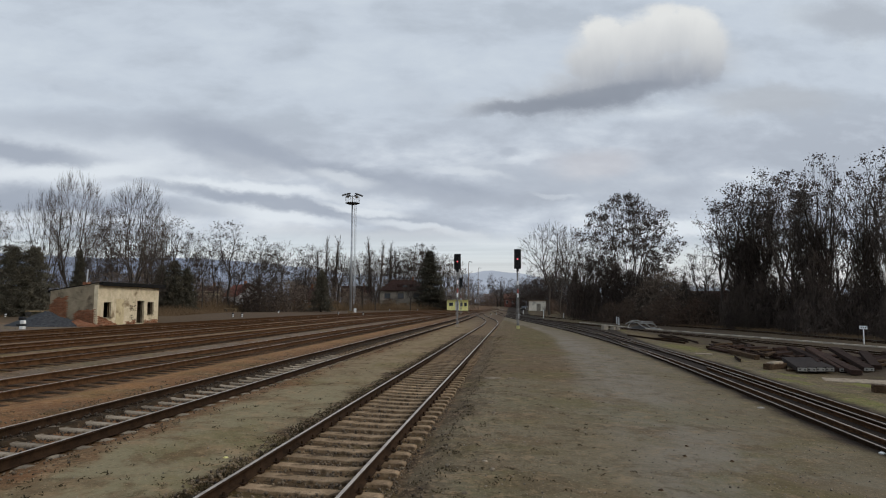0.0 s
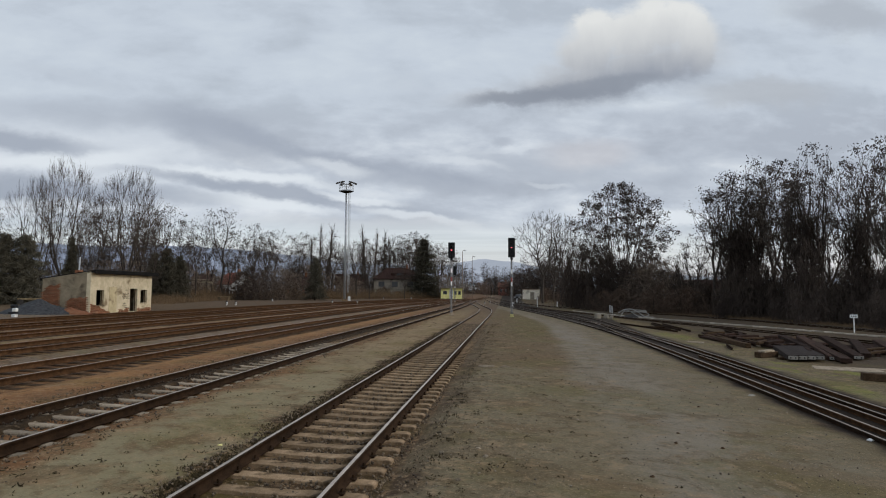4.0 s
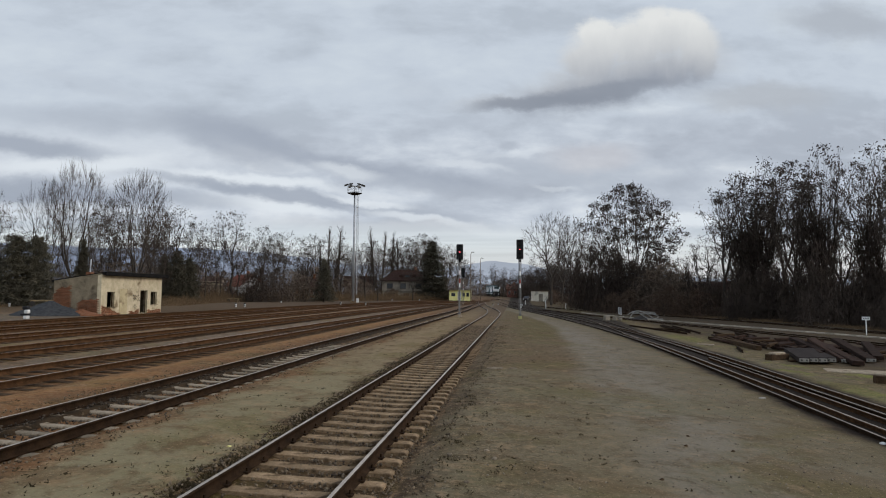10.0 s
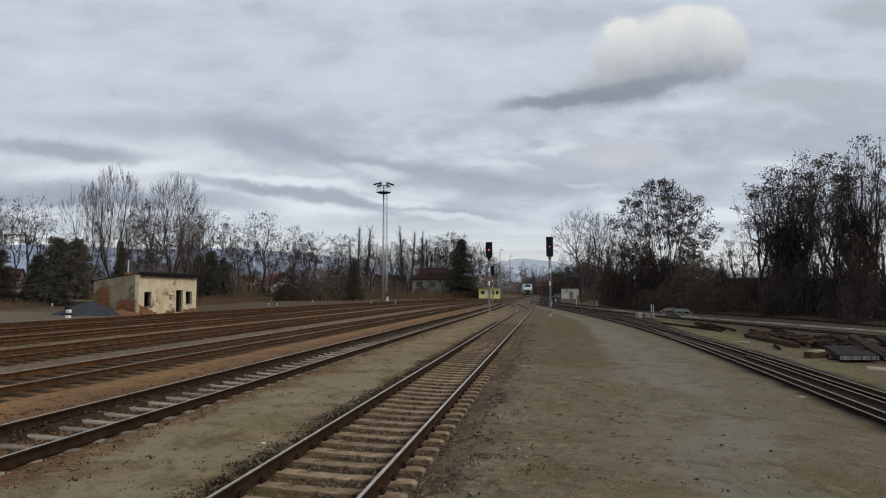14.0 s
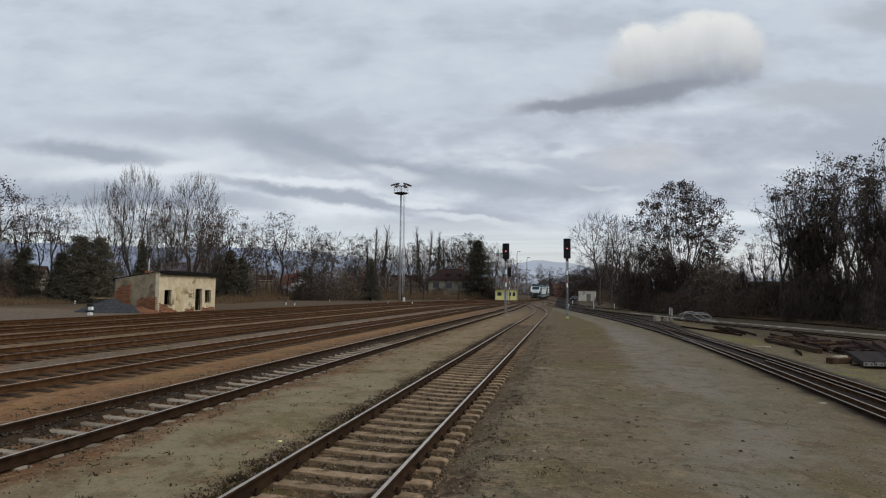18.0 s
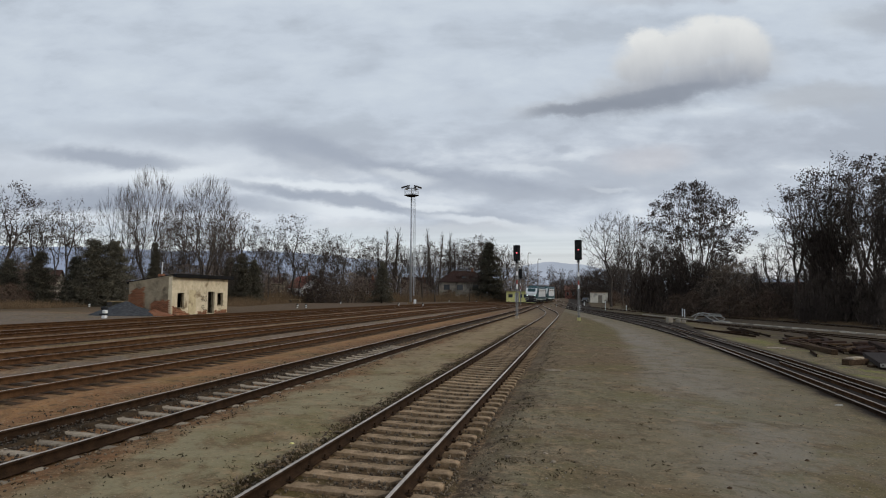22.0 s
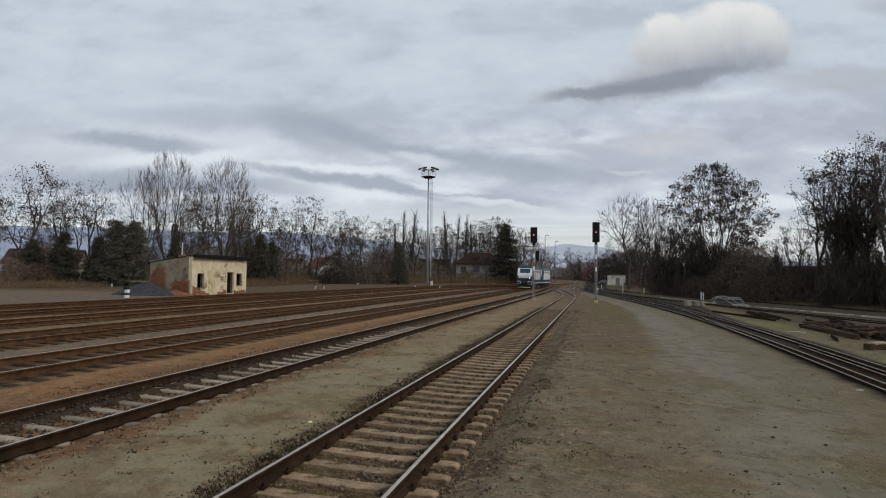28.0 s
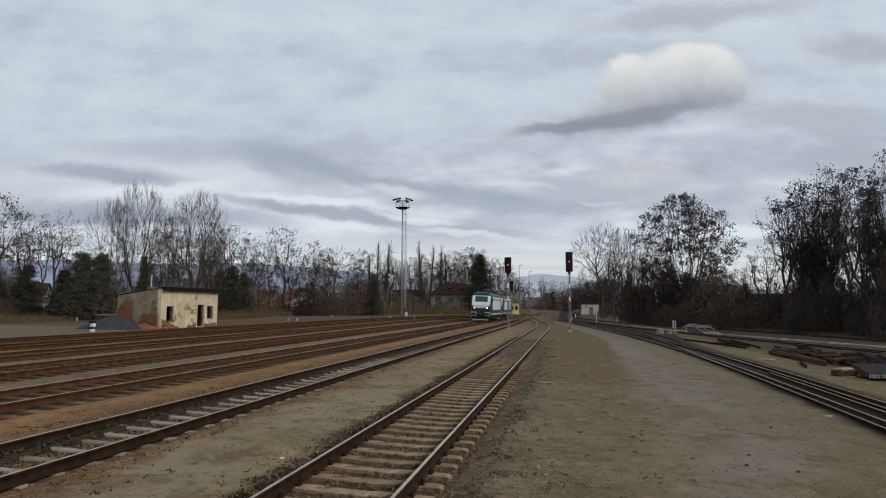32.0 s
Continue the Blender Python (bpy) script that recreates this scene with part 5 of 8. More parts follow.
KINDS = {
    "broom": [tree_kind(s, 16.0, "broom") for s in (11, 12, 13)],
    "spread": [tree_kind(s, 13.0, "spread", pods=10, twig=M_BARK, clump=0.36, pod=(0.07, 0.15), stems=2) for s in (21, 22, 23, 24)],
    "bare": [tree_kind(s, 16.0, "open", twig=M_BARK) for s in (31, 32)],
    "round": [tree_kind(41, 15.0, "round", pods=15, twig=M_BARK, clump=0.32, pod=(0.09, 0.19))],
    "ivy": [tree_kind(s, 16.0, "hung", pods=16, ivy=3000, twig=M_BARK, clump=0.38, pod=(0.08, 0.18), stems=2) for s in (51, 52, 53)],
    "slim": [tree_kind(s, 16.0, "hung", pods=17, twig=M_BARK, clump=0.40, pod=(0.08, 0.17)) for s in (55, 56, 57)],
    "column": [tree_kind(s, 18.0, "column") for s in (61, 62)],
    "bush": [thicket_kind(s, 4.0, 1.05, 320, 650, M_BRUSH, M_BRUSH) for s in (71, 72, 73)],
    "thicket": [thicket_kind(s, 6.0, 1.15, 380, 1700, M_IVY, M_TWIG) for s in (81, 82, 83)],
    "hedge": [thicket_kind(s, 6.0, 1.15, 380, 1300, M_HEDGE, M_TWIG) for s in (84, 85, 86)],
    "drape": [drape_kind(s, 8.0, 0.42, 2900, M_IVY) for s in (87, 88, 89, 90)],
    "conifer": [conifer_kind(91, 9.0, 2.0)],
    "pine": [conifer_kind(s, 7.0, 2.3, 0.52, 0.02) for s in (92, 93)],
}
NAMES = {
    "broom": ("bare_tree", "tall bare tree with upswept pale brown twigs", "tree"),
    "spread": ("robinia_tree", "bare tree with dark seed pods on its twigs", "tree"),
    "bare": ("bare_tree", "bare winter tree with open spreading limbs", "tree"),
    "round": ("robinia_tree", "broad many-stemmed tree with dark clustered pods", "tree"),
    "slim": ("robinia_tree", "slender bare tree with a few dark pods", "tree"),
    "ivy": ("ivy_tree", "tall bare tree hung with dark climbing ivy", "tree"),
    "column": ("poplar_tree", "slim columnar bare poplar", "tree"),
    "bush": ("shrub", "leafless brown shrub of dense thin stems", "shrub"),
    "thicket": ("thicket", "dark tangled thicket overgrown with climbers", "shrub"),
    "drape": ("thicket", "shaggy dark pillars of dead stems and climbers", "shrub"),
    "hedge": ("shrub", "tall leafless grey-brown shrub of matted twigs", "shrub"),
    "conifer": ("conifer", "dark green conifer of pointed shape", "tree"),
    "pine": ("pine_tree", "broad dark pine at the yard edge", "tree"),
}


weeds(2600, 17)


def plant(kind, x, y, top, turn=0.0, wide=1.0, pick=0, group=""):
    """A tree on the ground at (x, y) whose top stands at the height top above the datum."""
    trunk, crown, ivy, height = KINDS[kind][pick % len(KINDS[kind])]
    name, label, category = NAMES[kind]
    z = lie(x, y) - 0.05
    k = (top - z) / height
    ob = thing(name, label, category, pose(x, y, z, 0, 0, turn), group)
    ob.scale = (k * wide, k * wide, k)
    for piece in (trunk, crown, ivy):
        if piece:
            part(piece.name.split(".")[0], piece, None, ob, "dark ivy and hanging climber strands" if piece is ivy and kind == "ivy" else "")
    return ob


def aside(az, d):
    """A place d metres away at az degrees right of the tracks' direction."""
    return d * math.sin(radians(az)), d * math.cos(radians(az))

random.seed(7)
def row(kind, spec, group):
    """Trees of one kind: degrees off the tracks, distance, elevation of the top in degrees, width."""
    for i, (az, d, up, wide) in enumerate(spec):
        x, y = aside(az, d)
        plant(kind, x, y, EYE + d * math.tan(radians(up)), random.uniform(0, 360), wide, i, group)


def belt(kind, az0, az1, step, near, deep, up0, up1, wide, group):
    """A belt of shrubs or trees from az0 to az1."""
    az, i = az0, 0
    while az < az1:
        d = near(az) + random.uniform(0, deep)
        x, y = aside(az + random.uniform(-0.4, 0.4) * step, d)
        plant(kind, x, y, EYE + d * math.tan(radians(random.uniform(up0, up1))), random.uniform(0, 360), wide * random.uniform(0.8, 1.2), i, group)
        az += step
        i += 1


def left_edge(az):
    return 84 + max(0.0, az + 46) * 2.3


# left side
row("broom", [(-37.4, 90, 10.2, 0.66), (-39.3, 93, 8.7, 0.55), (-32.9, 90, 9.9, 0.74), (-35.4, 97, 7.6, 0.45), (-31.2, 99, 7.3, 0.5)], "tall bare trees behind the hut")
row("spread", [(-45.0, 100, 7.2, 0.9), (-43.6, 104, 7.4, 0.9), (-41.9, 104, 6.3, 0.9), (-47.6, 96, 8.2, 1.15), (-49.8, 98, 7.4, 1.0), (-52.0, 96, 8.4, 1.0), (-54.0, 96, 8.2, 1.0)], "pod-bearing trees along the yard")
row("spread", [(-34.2, 108, 7.6, 0.9), (-31.8, 110, 7.6, 0.9), (-30.2, 112, 7.4, 0.9), (-36.2, 106, 6.4, 0.8), (-28.8, 114, 6.0, 0.75), (-27.8, 118, 6.3, 0.8), (-26.6, 124, 5.6, 0.8), (-24.9, 124, 7.0, 1.15), (-23.2, 128, 6.0, 0.9), (-21.4, 140, 5.5, 1.05), (-19.4, 142, 5.3, 1.0), (-18.7, 150, 4.3, 0.9)], "pod-bearing trees along the yard")
row("bare", [(-16.0, 160, 4.6, 0.8), (-13.8, 150, 4.5, 0.8), (-6.4, 200, 4.6, 0.9), (-5.4, 215, 3.9, 0.9), (-12.6, 150, 3.4, 0.8), (-9.4, 156, 2.6, 0.7), (-1.4, 225, 1.9, 1.0), (-4.6, 220, 3.3, 0.8)], "bare trees along the yard")
row("column", [(-17.8, 170, 5.3, 0.9), (-17.05, 170, 6.2, 0.95), (-16.3, 170, 6.3, 1.05), (-13.35, 178, 5.2, 0.7), (-12.95, 178, 6.3, 0.95), (-12.3, 178, 6.0, 0.85), (-11.5, 180, 5.9, 0.85), (-10.8, 184, 5.3, 0.85)], "row of slim poplars")
row("spread", [(-10.9, 186, 5.0, 0.95), (-10.1, 186, 5.3, 1.0), (-9.4, 186, 5.5, 1.05), (-8.5, 188, 5.4, 1.05), (-7.9, 188, 5.0, 0.95), (-6.4, 190, 4.7, 0.9)], "pod-bearing trees along the yard")
row("conifer", [(-17.5, 124, 3.1, 1.35), (-7.6, 166, 4.9, 1.7), (-36.9, 86, 4.2, 0.9)], "dark conifers")
row("pine", [(-41.3, 84, 4.3, 1.1), (-39.9, 84, 4.3, 1.0), (-42.6, 86, 2.9, 1.1), (-45.0, 86, 3.2, 1.1), (-47.0, 90, 2.6, 1.1), (-29.9, 104, 3.6, 0.9), (-30.9, 106, 3.2, 0.85), (-28.9, 106, 3.0, 0.85)], "dark pines")
belt("spread", -54, -37, 2.2, lambda az: left_edge(az) + 26, 20, 3.0, 4.8, 0.9, "woodland behind the yard")
belt("spread", -36, -8, 1.15, lambda az: left_edge(az) + 26, 20, 3.2, 5.4, 1.0, "woodland behind the yard")
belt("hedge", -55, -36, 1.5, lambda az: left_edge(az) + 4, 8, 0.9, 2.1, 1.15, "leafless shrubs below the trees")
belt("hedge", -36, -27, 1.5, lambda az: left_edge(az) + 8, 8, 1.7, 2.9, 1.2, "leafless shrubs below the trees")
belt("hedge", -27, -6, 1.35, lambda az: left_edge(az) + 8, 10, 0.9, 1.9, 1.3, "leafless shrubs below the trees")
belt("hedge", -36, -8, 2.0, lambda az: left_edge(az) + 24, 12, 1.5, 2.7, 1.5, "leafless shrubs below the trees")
belt("bush", -55, -6, 1.6, lambda az: left_edge(az) - 1, 6, 0.1, 1.0, 1.3, "brown shrubs along the reeds")
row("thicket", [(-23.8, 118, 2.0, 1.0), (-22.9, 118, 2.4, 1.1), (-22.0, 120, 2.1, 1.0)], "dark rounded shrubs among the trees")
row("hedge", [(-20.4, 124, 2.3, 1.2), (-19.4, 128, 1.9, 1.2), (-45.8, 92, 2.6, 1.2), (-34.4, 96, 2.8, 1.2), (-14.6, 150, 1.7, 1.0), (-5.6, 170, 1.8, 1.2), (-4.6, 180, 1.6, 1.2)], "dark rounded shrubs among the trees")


# right side
def right_edge(az):
    return 118 - max(0.0, az - 9) * 2.0


row("bare", [(3.3, 156, 7.5, 0.72), (5.1, 150, 7.1, 0.66), (6.2, 150, 4.8, 0.7), (4.3, 170, 5.0, 0.7)], "bare trees by the path's end")
row("round", [(10.3, 118, 9.7, 0.80)], "broad trees beside the scrap")
# the last ivy tree stands out of view, added only for its effect on light
row("ivy", [(19.9, 98, 10.9, 1.05), (24.7, 90, 11.9, 0.85), (28.3, 92, 11.1, 0.7), (31.2, 84, 12.2, 0.95), (35.2, 78, 12.6, 0.9)], "ivy-hung trees of the thicket")
row("slim", [(22.4, 95, 10.3, 0.8), (16.3, 110, 4.9, 1.2), (18.0, 100, 8.6, 0.9), (21.2, 104, 9.2, 0.8), (20.6, 108, 6.6, 1.0), (23.4, 104, 7.4, 0.9), (26.3, 100, 6.8, 1.0), (18.9, 108, 6.2, 1.0), (25.6, 98, 9.2, 0.8), (19.4, 104, 8.8, 0.9), (22.9, 106, 8.8, 0.8), (12.6, 122, 5.2, 0.9), (7.4, 132, 6.3, 0.8), (6.4, 136, 5.2, 0.8)], "slender trees of the thicket")
row("spread", [(4.0, 190, 4.0, 1.0), (-1.9, 262, 2.8, 0.9), (-1.1, 258, 2.5, 1.0), (1.4, 230, 3.0, 1.2), (-3.0, 285, 2.3, 1.2), (-4.2, 275, 2.8, 1.2), (-0.2, 250, 2.4, 0.9), (0.7, 240, 2.4, 1.2), (-3.6, 300, 2.0, 1.3), (2.2, 210, 2.6, 1.1)], "pod-bearing trees far down the line")
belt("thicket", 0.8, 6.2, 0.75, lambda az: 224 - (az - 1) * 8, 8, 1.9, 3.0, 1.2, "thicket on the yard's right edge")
row("drape", [(5.9, 138, 3.2, 1.0), (6.7, 134, 4.0, 1.0), (7.6, 128, 3.6, 1.0), (8.5, 122, 4.6, 1.0), (9.4, 116, 4.1, 1.1), (10.4, 116, 4.9, 1.1), (11.3, 114, 4.0, 1.1), (12.2, 116, 2.9, 1.1)], "climbers below the broad tree")
row("hedge", [(12.6, 110, 2.6, 1.15), (13.4, 108, 3.3, 1.1), (14.3, 108, 2.3, 1.15)], "brown rounded shrubs beside the scrap")
row("drape", [(15.1, 106, 2.0, 1.2), (15.9, 106, 3.1, 1.1), (16.6, 104, 2.4, 1.1)], "climbers on the yard's right edge")
row("drape", [(18.9, 97, 2.4, 1.2), (19.6, 95, 4.6, 1.1), (20.4, 96, 3.0, 1.1), (21.4, 93, 2.2, 1.2), (22.3, 93, 3.6, 1.0), (23.4, 90, 2.0, 1.2), (24.3, 88, 4.8, 0.9), (25.2, 88, 3.4, 1.1), (26.2, 86, 1.9, 1.2), (27.2, 86, 2.6, 1.1), (28.0, 86, 3.4, 0.9), (28.9, 84, 2.4, 1.2), (30.0, 83, 2.2, 1.2), (31.0, 82, 4.2, 1.0), (32.2, 80, 2.6, 1.2), (33.4, 78, 2.0, 1.2), (34.8, 76, 4.0, 1.0), (36.2, 74, 2.6, 1.2)], "climbers on the yard's right edge")
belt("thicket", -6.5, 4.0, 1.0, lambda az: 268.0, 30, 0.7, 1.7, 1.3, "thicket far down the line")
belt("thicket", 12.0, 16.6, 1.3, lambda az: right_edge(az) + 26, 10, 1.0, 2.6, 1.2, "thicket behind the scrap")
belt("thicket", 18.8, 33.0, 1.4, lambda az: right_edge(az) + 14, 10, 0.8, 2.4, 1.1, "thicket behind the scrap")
belt("bush", 4.0, 16.5, 1.3, lambda az: right_edge(az) - 8 + max(0.0, 9 - az) * 10, 5, -0.1, 0.9, 1.3, "brown shrubs below the thicket")
belt("drape", 18.7, 38.0, 1.6, lambda az: right_edge(az) - 6, 3, -0.5, 1.0, 1.5, "low climbers below the thicket")
belt("bush", -4.5, 3.0, 0.9, lambda az: 250.0, 25, 0.5, 1.2, 1.4, "brown shrubs far down the line")


# dry reeds in front of the left trees
def reeds(name, label, lo, hi, depth, count, tall, seed, line, mat):
    rng = np.random.default_rng(seed)
    rows = []
    for _ in range(count):
        az = rng.uniform(lo, hi)
        d = line(az) + rng.uniform(0, depth)
        x, y = aside(az, d)
        z = lie(x, y) - 0.03
        h = tall * (0.45 + 0.90 * min(max((az + 39) / 8, 0.0), 1.0) if az < 0 else 1.0) * rng.uniform(0.25, 1.1) * (0.75 + 0.6 * noise.noise((x * 0.25, y * 0.25, seed)))
        rows.append((x, y, z, x + rng.normal() * 0.25, y + rng.normal() * 0.25, z + h, 0.028, 0.008))
    v, f = tubes(rows, 3)
    return tagged(new(name, arrays_mesh(name, v, f, mat)), label, "reeds", kind="stuff")


reeds("dry_reeds", "belt of dry brown reeds along the yard edge", -56, -6, 12, 20000, 1.9, 3, lambda az: left_edge(az) - 12, M_REED)
reeds("dry_reeds", "dry brown reeds beyond the hut", -35, -23, 28, 7000, 0.95, 5, lambda az: left_edge(az) - 12 - 26 * math.exp(-(((az + 30) / 4.2) ** 2)), M_REED)
reeds("dry_grass", "dry grass below the right-hand thicket", 5, 38, 5, 7000, 0.45, 4, lambda az: right_edge(az) - 7 + max(0.0, 9 - az) * 11, M_REED)

# ---- derelict hut ----
def slab(m, x0, x1, y0, y1, z0, z1, slot=0):
    v = [(x, y, z) for z in (z0, z1) for x, y in ((x0, y0), (x1, y0), (x1, y1), (x0, y1))]
    return m.add(v, [(3, 2, 1, 0), (4, 5, 6, 7), (0, 1, 5, 4), (1, 2, 6, 5), (2, 3, 7, 6), (3, 0, 4, 7)], slot)


def pierced(m, along, length, height, thick, holes, slot=0):
    """A wall standing on z = 0 along x or y, from 0 to length, outer face at 0, with openings (from, to, sill, head): one joined shell."""
    us = sorted({0.0, length, *(h[0] for h in holes), *(h[1] for h in holes)})
    zs = sorted({0.0, height, *(h[2] for h in holes), *(h[3] for h in holes)})
    solid = {}
    for i in range(len(us) - 1):
        for j in range(len(zs) - 1):
            u, z = (us[i] + us[i + 1]) / 2, (zs[j] + zs[j + 1]) / 2
            solid[i, j] = not any(a < u < b and lo < z < hi for a, b, lo, hi in holes)
    index, verts, faces = {}, [], []

    def corner(i, j, back):
        if (i, j, back) not in index:
            index[i, j, back] = len(verts)
            d = thick if back else 0.0
            verts.append((-d, us[i], zs[j]) if along == "y" else (us[i], d, zs[j]))
        return index[i, j, back]

    for (i, j), full in solid.items():
        if not full:
            continue
        ring = [(i, j), (i + 1, j), (i + 1, j + 1), (i, j + 1)]
        faces.append([corner(*p, 0) for p in ring])
        faces.append([corner(*p, 1) for p in ring[::-1]])
        for p, q, nb in ((ring[0], ring[1], (i, j - 1)), (ring[1], ring[2], (i + 1, j)), (ring[2], ring[3], (i, j + 1)), (ring[3], ring[0], (i - 1, j))):
            if not solid.get(nb, False):
                faces.append([corner(*p, 0), corner(*p, 1), corner(*q, 1), corner(*q, 0)])
    return m.add(verts, faces, slot)


HUT = pose(-31.2, 43.75, lie(-31.2, 47) - 0.02)
hut = thing("derelict_hut", "derelict cream plastered brick hut with empty openings", "hut", HUT)
FRONT = [(0.72, 1.62, 0.62, 1.80), (4.98, 6.0, 0.05, 1.94), (6.46, 7.4, 0.75, 1.84)]
part("wall_front", pierced(Mesh(), "y", 8.1, 3.12, 0.32, FRONT), M_PLASTER, hut, "peeling cream plaster front wall")
side = Mesh()
side.prism([(-3.9, 0), (-0.322, 0), (-0.322, 3.06), (-3.9, 2.52)], 0.0, 0.32, 1)
part("wall_side", side, M_PLASTER_DIM, hut, "grey weathered side wall, darkened in colour for shade")
side = Mesh()
side.prism([(-3.9, 0), (-0.322, 0), (-0.322, 3.06), (-3.9, 2.52)], 7.78, 8.1, 1)
part("wall_side", side, M_PLASTER_DIM, hut)
part("wall_back", pierced(Mesh(), "y", 7.44, 2.52, 0.3, [(2.5, 3.6, 0.9, 1.9)]), M_PLASTER_DIM, hut, m=pose(-3.6, 0.33, 0))
roof = Mesh()
roof.prism([(-4.25, 2.50), (0.30, 3.14), (0.30, 3.34), (-4.25, 2.68)], 0.12, 8.35, 1)
part("roof", roof, M_FELT, hut, "sagging black felt roof slab")
part("fascia", Mesh().box(0.36, 4.22, 3.19, 0.10, 8.5, 0.32, ch=0.03), M_FELT, hut, "black fascia board")
part("parapet", Mesh().box(-2.0, 0.14, 2.86, 3.9, 0.3, 0.12, Matrix.Rotation(-0.149, 3, "Y")), M_PLASTER_DIM, hut)
chim = Mesh().box(-2.6, 2.2, 3.0, 0.42, 0.42, 0.75, ch=0.02)
chimney = part("chimney", chim, M_BRICK, hut, "crumbling brick chimney stump")
part("chimney_pipe", Mesh().tube((-2.6, 2.2, 3.3), (-2.55, 2.2, 4.4), 0.05, 0.05, 8), M_GALV, chimney)
for a, b, lo, hi in FRONT:
    if lo > 0.3:
        part("window_sill", Mesh().box(0.02, (a + b) / 2, lo - 0.03, 0.12, b - a + 0.12, 0.05, ch=0.01), M_PLASTER_DIM, hut)
    fr = Mesh()
    for y in (a + 0.03, b - 0.03):
        fr.box(-0.2, y, (lo + hi) / 2, 0.06, 0.05, hi - lo - 0.01)
    fr.box(-0.2, (a + b) / 2, hi - 0.035, 0.06, b - a - 0.12, 0.05)
    part("opening_frame", fr, M_TIE, hut)
# wall behind the openings, coloured near black for the darkness of the room
part("inner_wall", Mesh().box(-2.0, 4.1, 1.2, 0.12, 7.2, 2.3, ch=0.01), M_DARKROOM, hut)
part("door_leaf", Mesh().box(-0.55, 5.05, 1.0, 0.75, 0.05, 1.85, Matrix.Rotation(0.3, 3, "Z"), ch=0.01), M_TIMBER, hut, "half-open rotten door leaf")
part("blocked_doorway", Mesh().box(0.006, 2.72, 1.04, 0.03, 0.98, 2.0, ch=0.006), surface("yellow_infill_plaster", (0.44, 0.36, 0.215), (0.60, 0.505, 0.315), 1.5, 0.95, 0.0, 0.4, 30.0, (0.30, 0.23, 0.14), (0.54, 0.72), 1.4), hut, "walled-up doorway in yellower plaster")
part("brick_rubble", Mesh().box(0.35, 0.2, 0.08, 0.5, 0.7, 0.22, ch=0.08).box(0.3, 0.95, 0.05, 0.4, 0.6, 0.16, ch=0.06), M_BRICK, hut, "fallen brick rubble at the corner")
# scrawled marks on the front wall, as plain strokes
scrawl = Mesh()
random.seed(5)
for z, a, b in ((1.78, 4.35, 4.6), (1.5, 3.95, 4.8), (1.28, 3.9, 4.85), (1.12, 4.1, 4.9), (0.55, 4.0, 4.5), (0.38, 4.25, 4.8), (0.7, 4.1, 4.3)):
    y = a
    while y < b:
        w = random.uniform(0.06, 0.2)
        scrawl.box(0.006, y + w / 2, z + random.uniform(-0.04, 0.04), 0.008, w, random.uniform(0.025, 0.05), Matrix.Rotation(random.uniform(-0.6, 0.6), 3, "X"), ch=0.002)
        y += w * 0.9
part("paint_marks", scrawl, M_BLACK, hut, "black scrawled paint marks")

# plaster gone: bricks laid bare, one by one
BRICK = Mesh().box(0, 0, 0, 0.05, 0.25, 0.072, ch=0.008).data("brick", M_BRICK)
BRICK_SIDE = Mesh().box(0, 0, 0, 0.25, 0.05, 0.072, ch=0.008).data("brick", M_BRICK)
def bare_patch(holder, inside, along, lo, hi, top):
    """Bricks in bond wherever the patch lies."""
    made = 0
    z, course = 0.045, 0
    while z < top:
        a = lo + (0.13 if course % 2 else 0.0)
        while a < hi:
            if inside(a, z):
                if along == "y":
                    part("brick", BRICK, None, holder, m=pose(0.005, a, z, random.uniform(-1, 1), 0, 0))
                else:
                    part("brick", BRICK_SIDE, None, holder, m=pose(a, -0.005, z, 0, random.uniform(-1, 1), 0))
                made += 1
            a += 0.262
        z += 0.084
        course += 1
    return made


def ragged(a, z, seed):
    return 0.35 * noise.noise((a * 1.6, z * 1.6, seed)) + 0.2 * noise.noise((a * 4, z * 4, seed))


bare_patch(hut, lambda a, z: not (0.6 < a < 1.74 and z > 0.55) and z < 0.88 - 0.36 * a + 0.5 * ragged(a, z, 2) and a < 2.3, "y", 0.16, 2.4, 1.15)
bare_patch(hut, lambda a, z: z < 0.25 + 0.4 * ragged(a, z, 8), "y", 3.6, 4.9, 0.5)
bare_patch(hut, lambda a, z: z < 0.3 + 0.5 * ragged(a, z, 9), "y", 6.1, 8.0, 0.6)
bare_patch(hut, lambda a, z: (z < 1.30 + 0.15 * a + 0.8 * ragged(a, z, 4) and a > -1.9), "x", -2.1, -0.15, 1.5)
bare_patch(hut, lambda a, z: a < -2.5 + 0.5 * ragged(a, z, 6) and z < 1.75 + 0.5 * (a + 3.85) + 0.8 * ragged(a, z, 7), "x", -3.85, -2.2, 2.4)

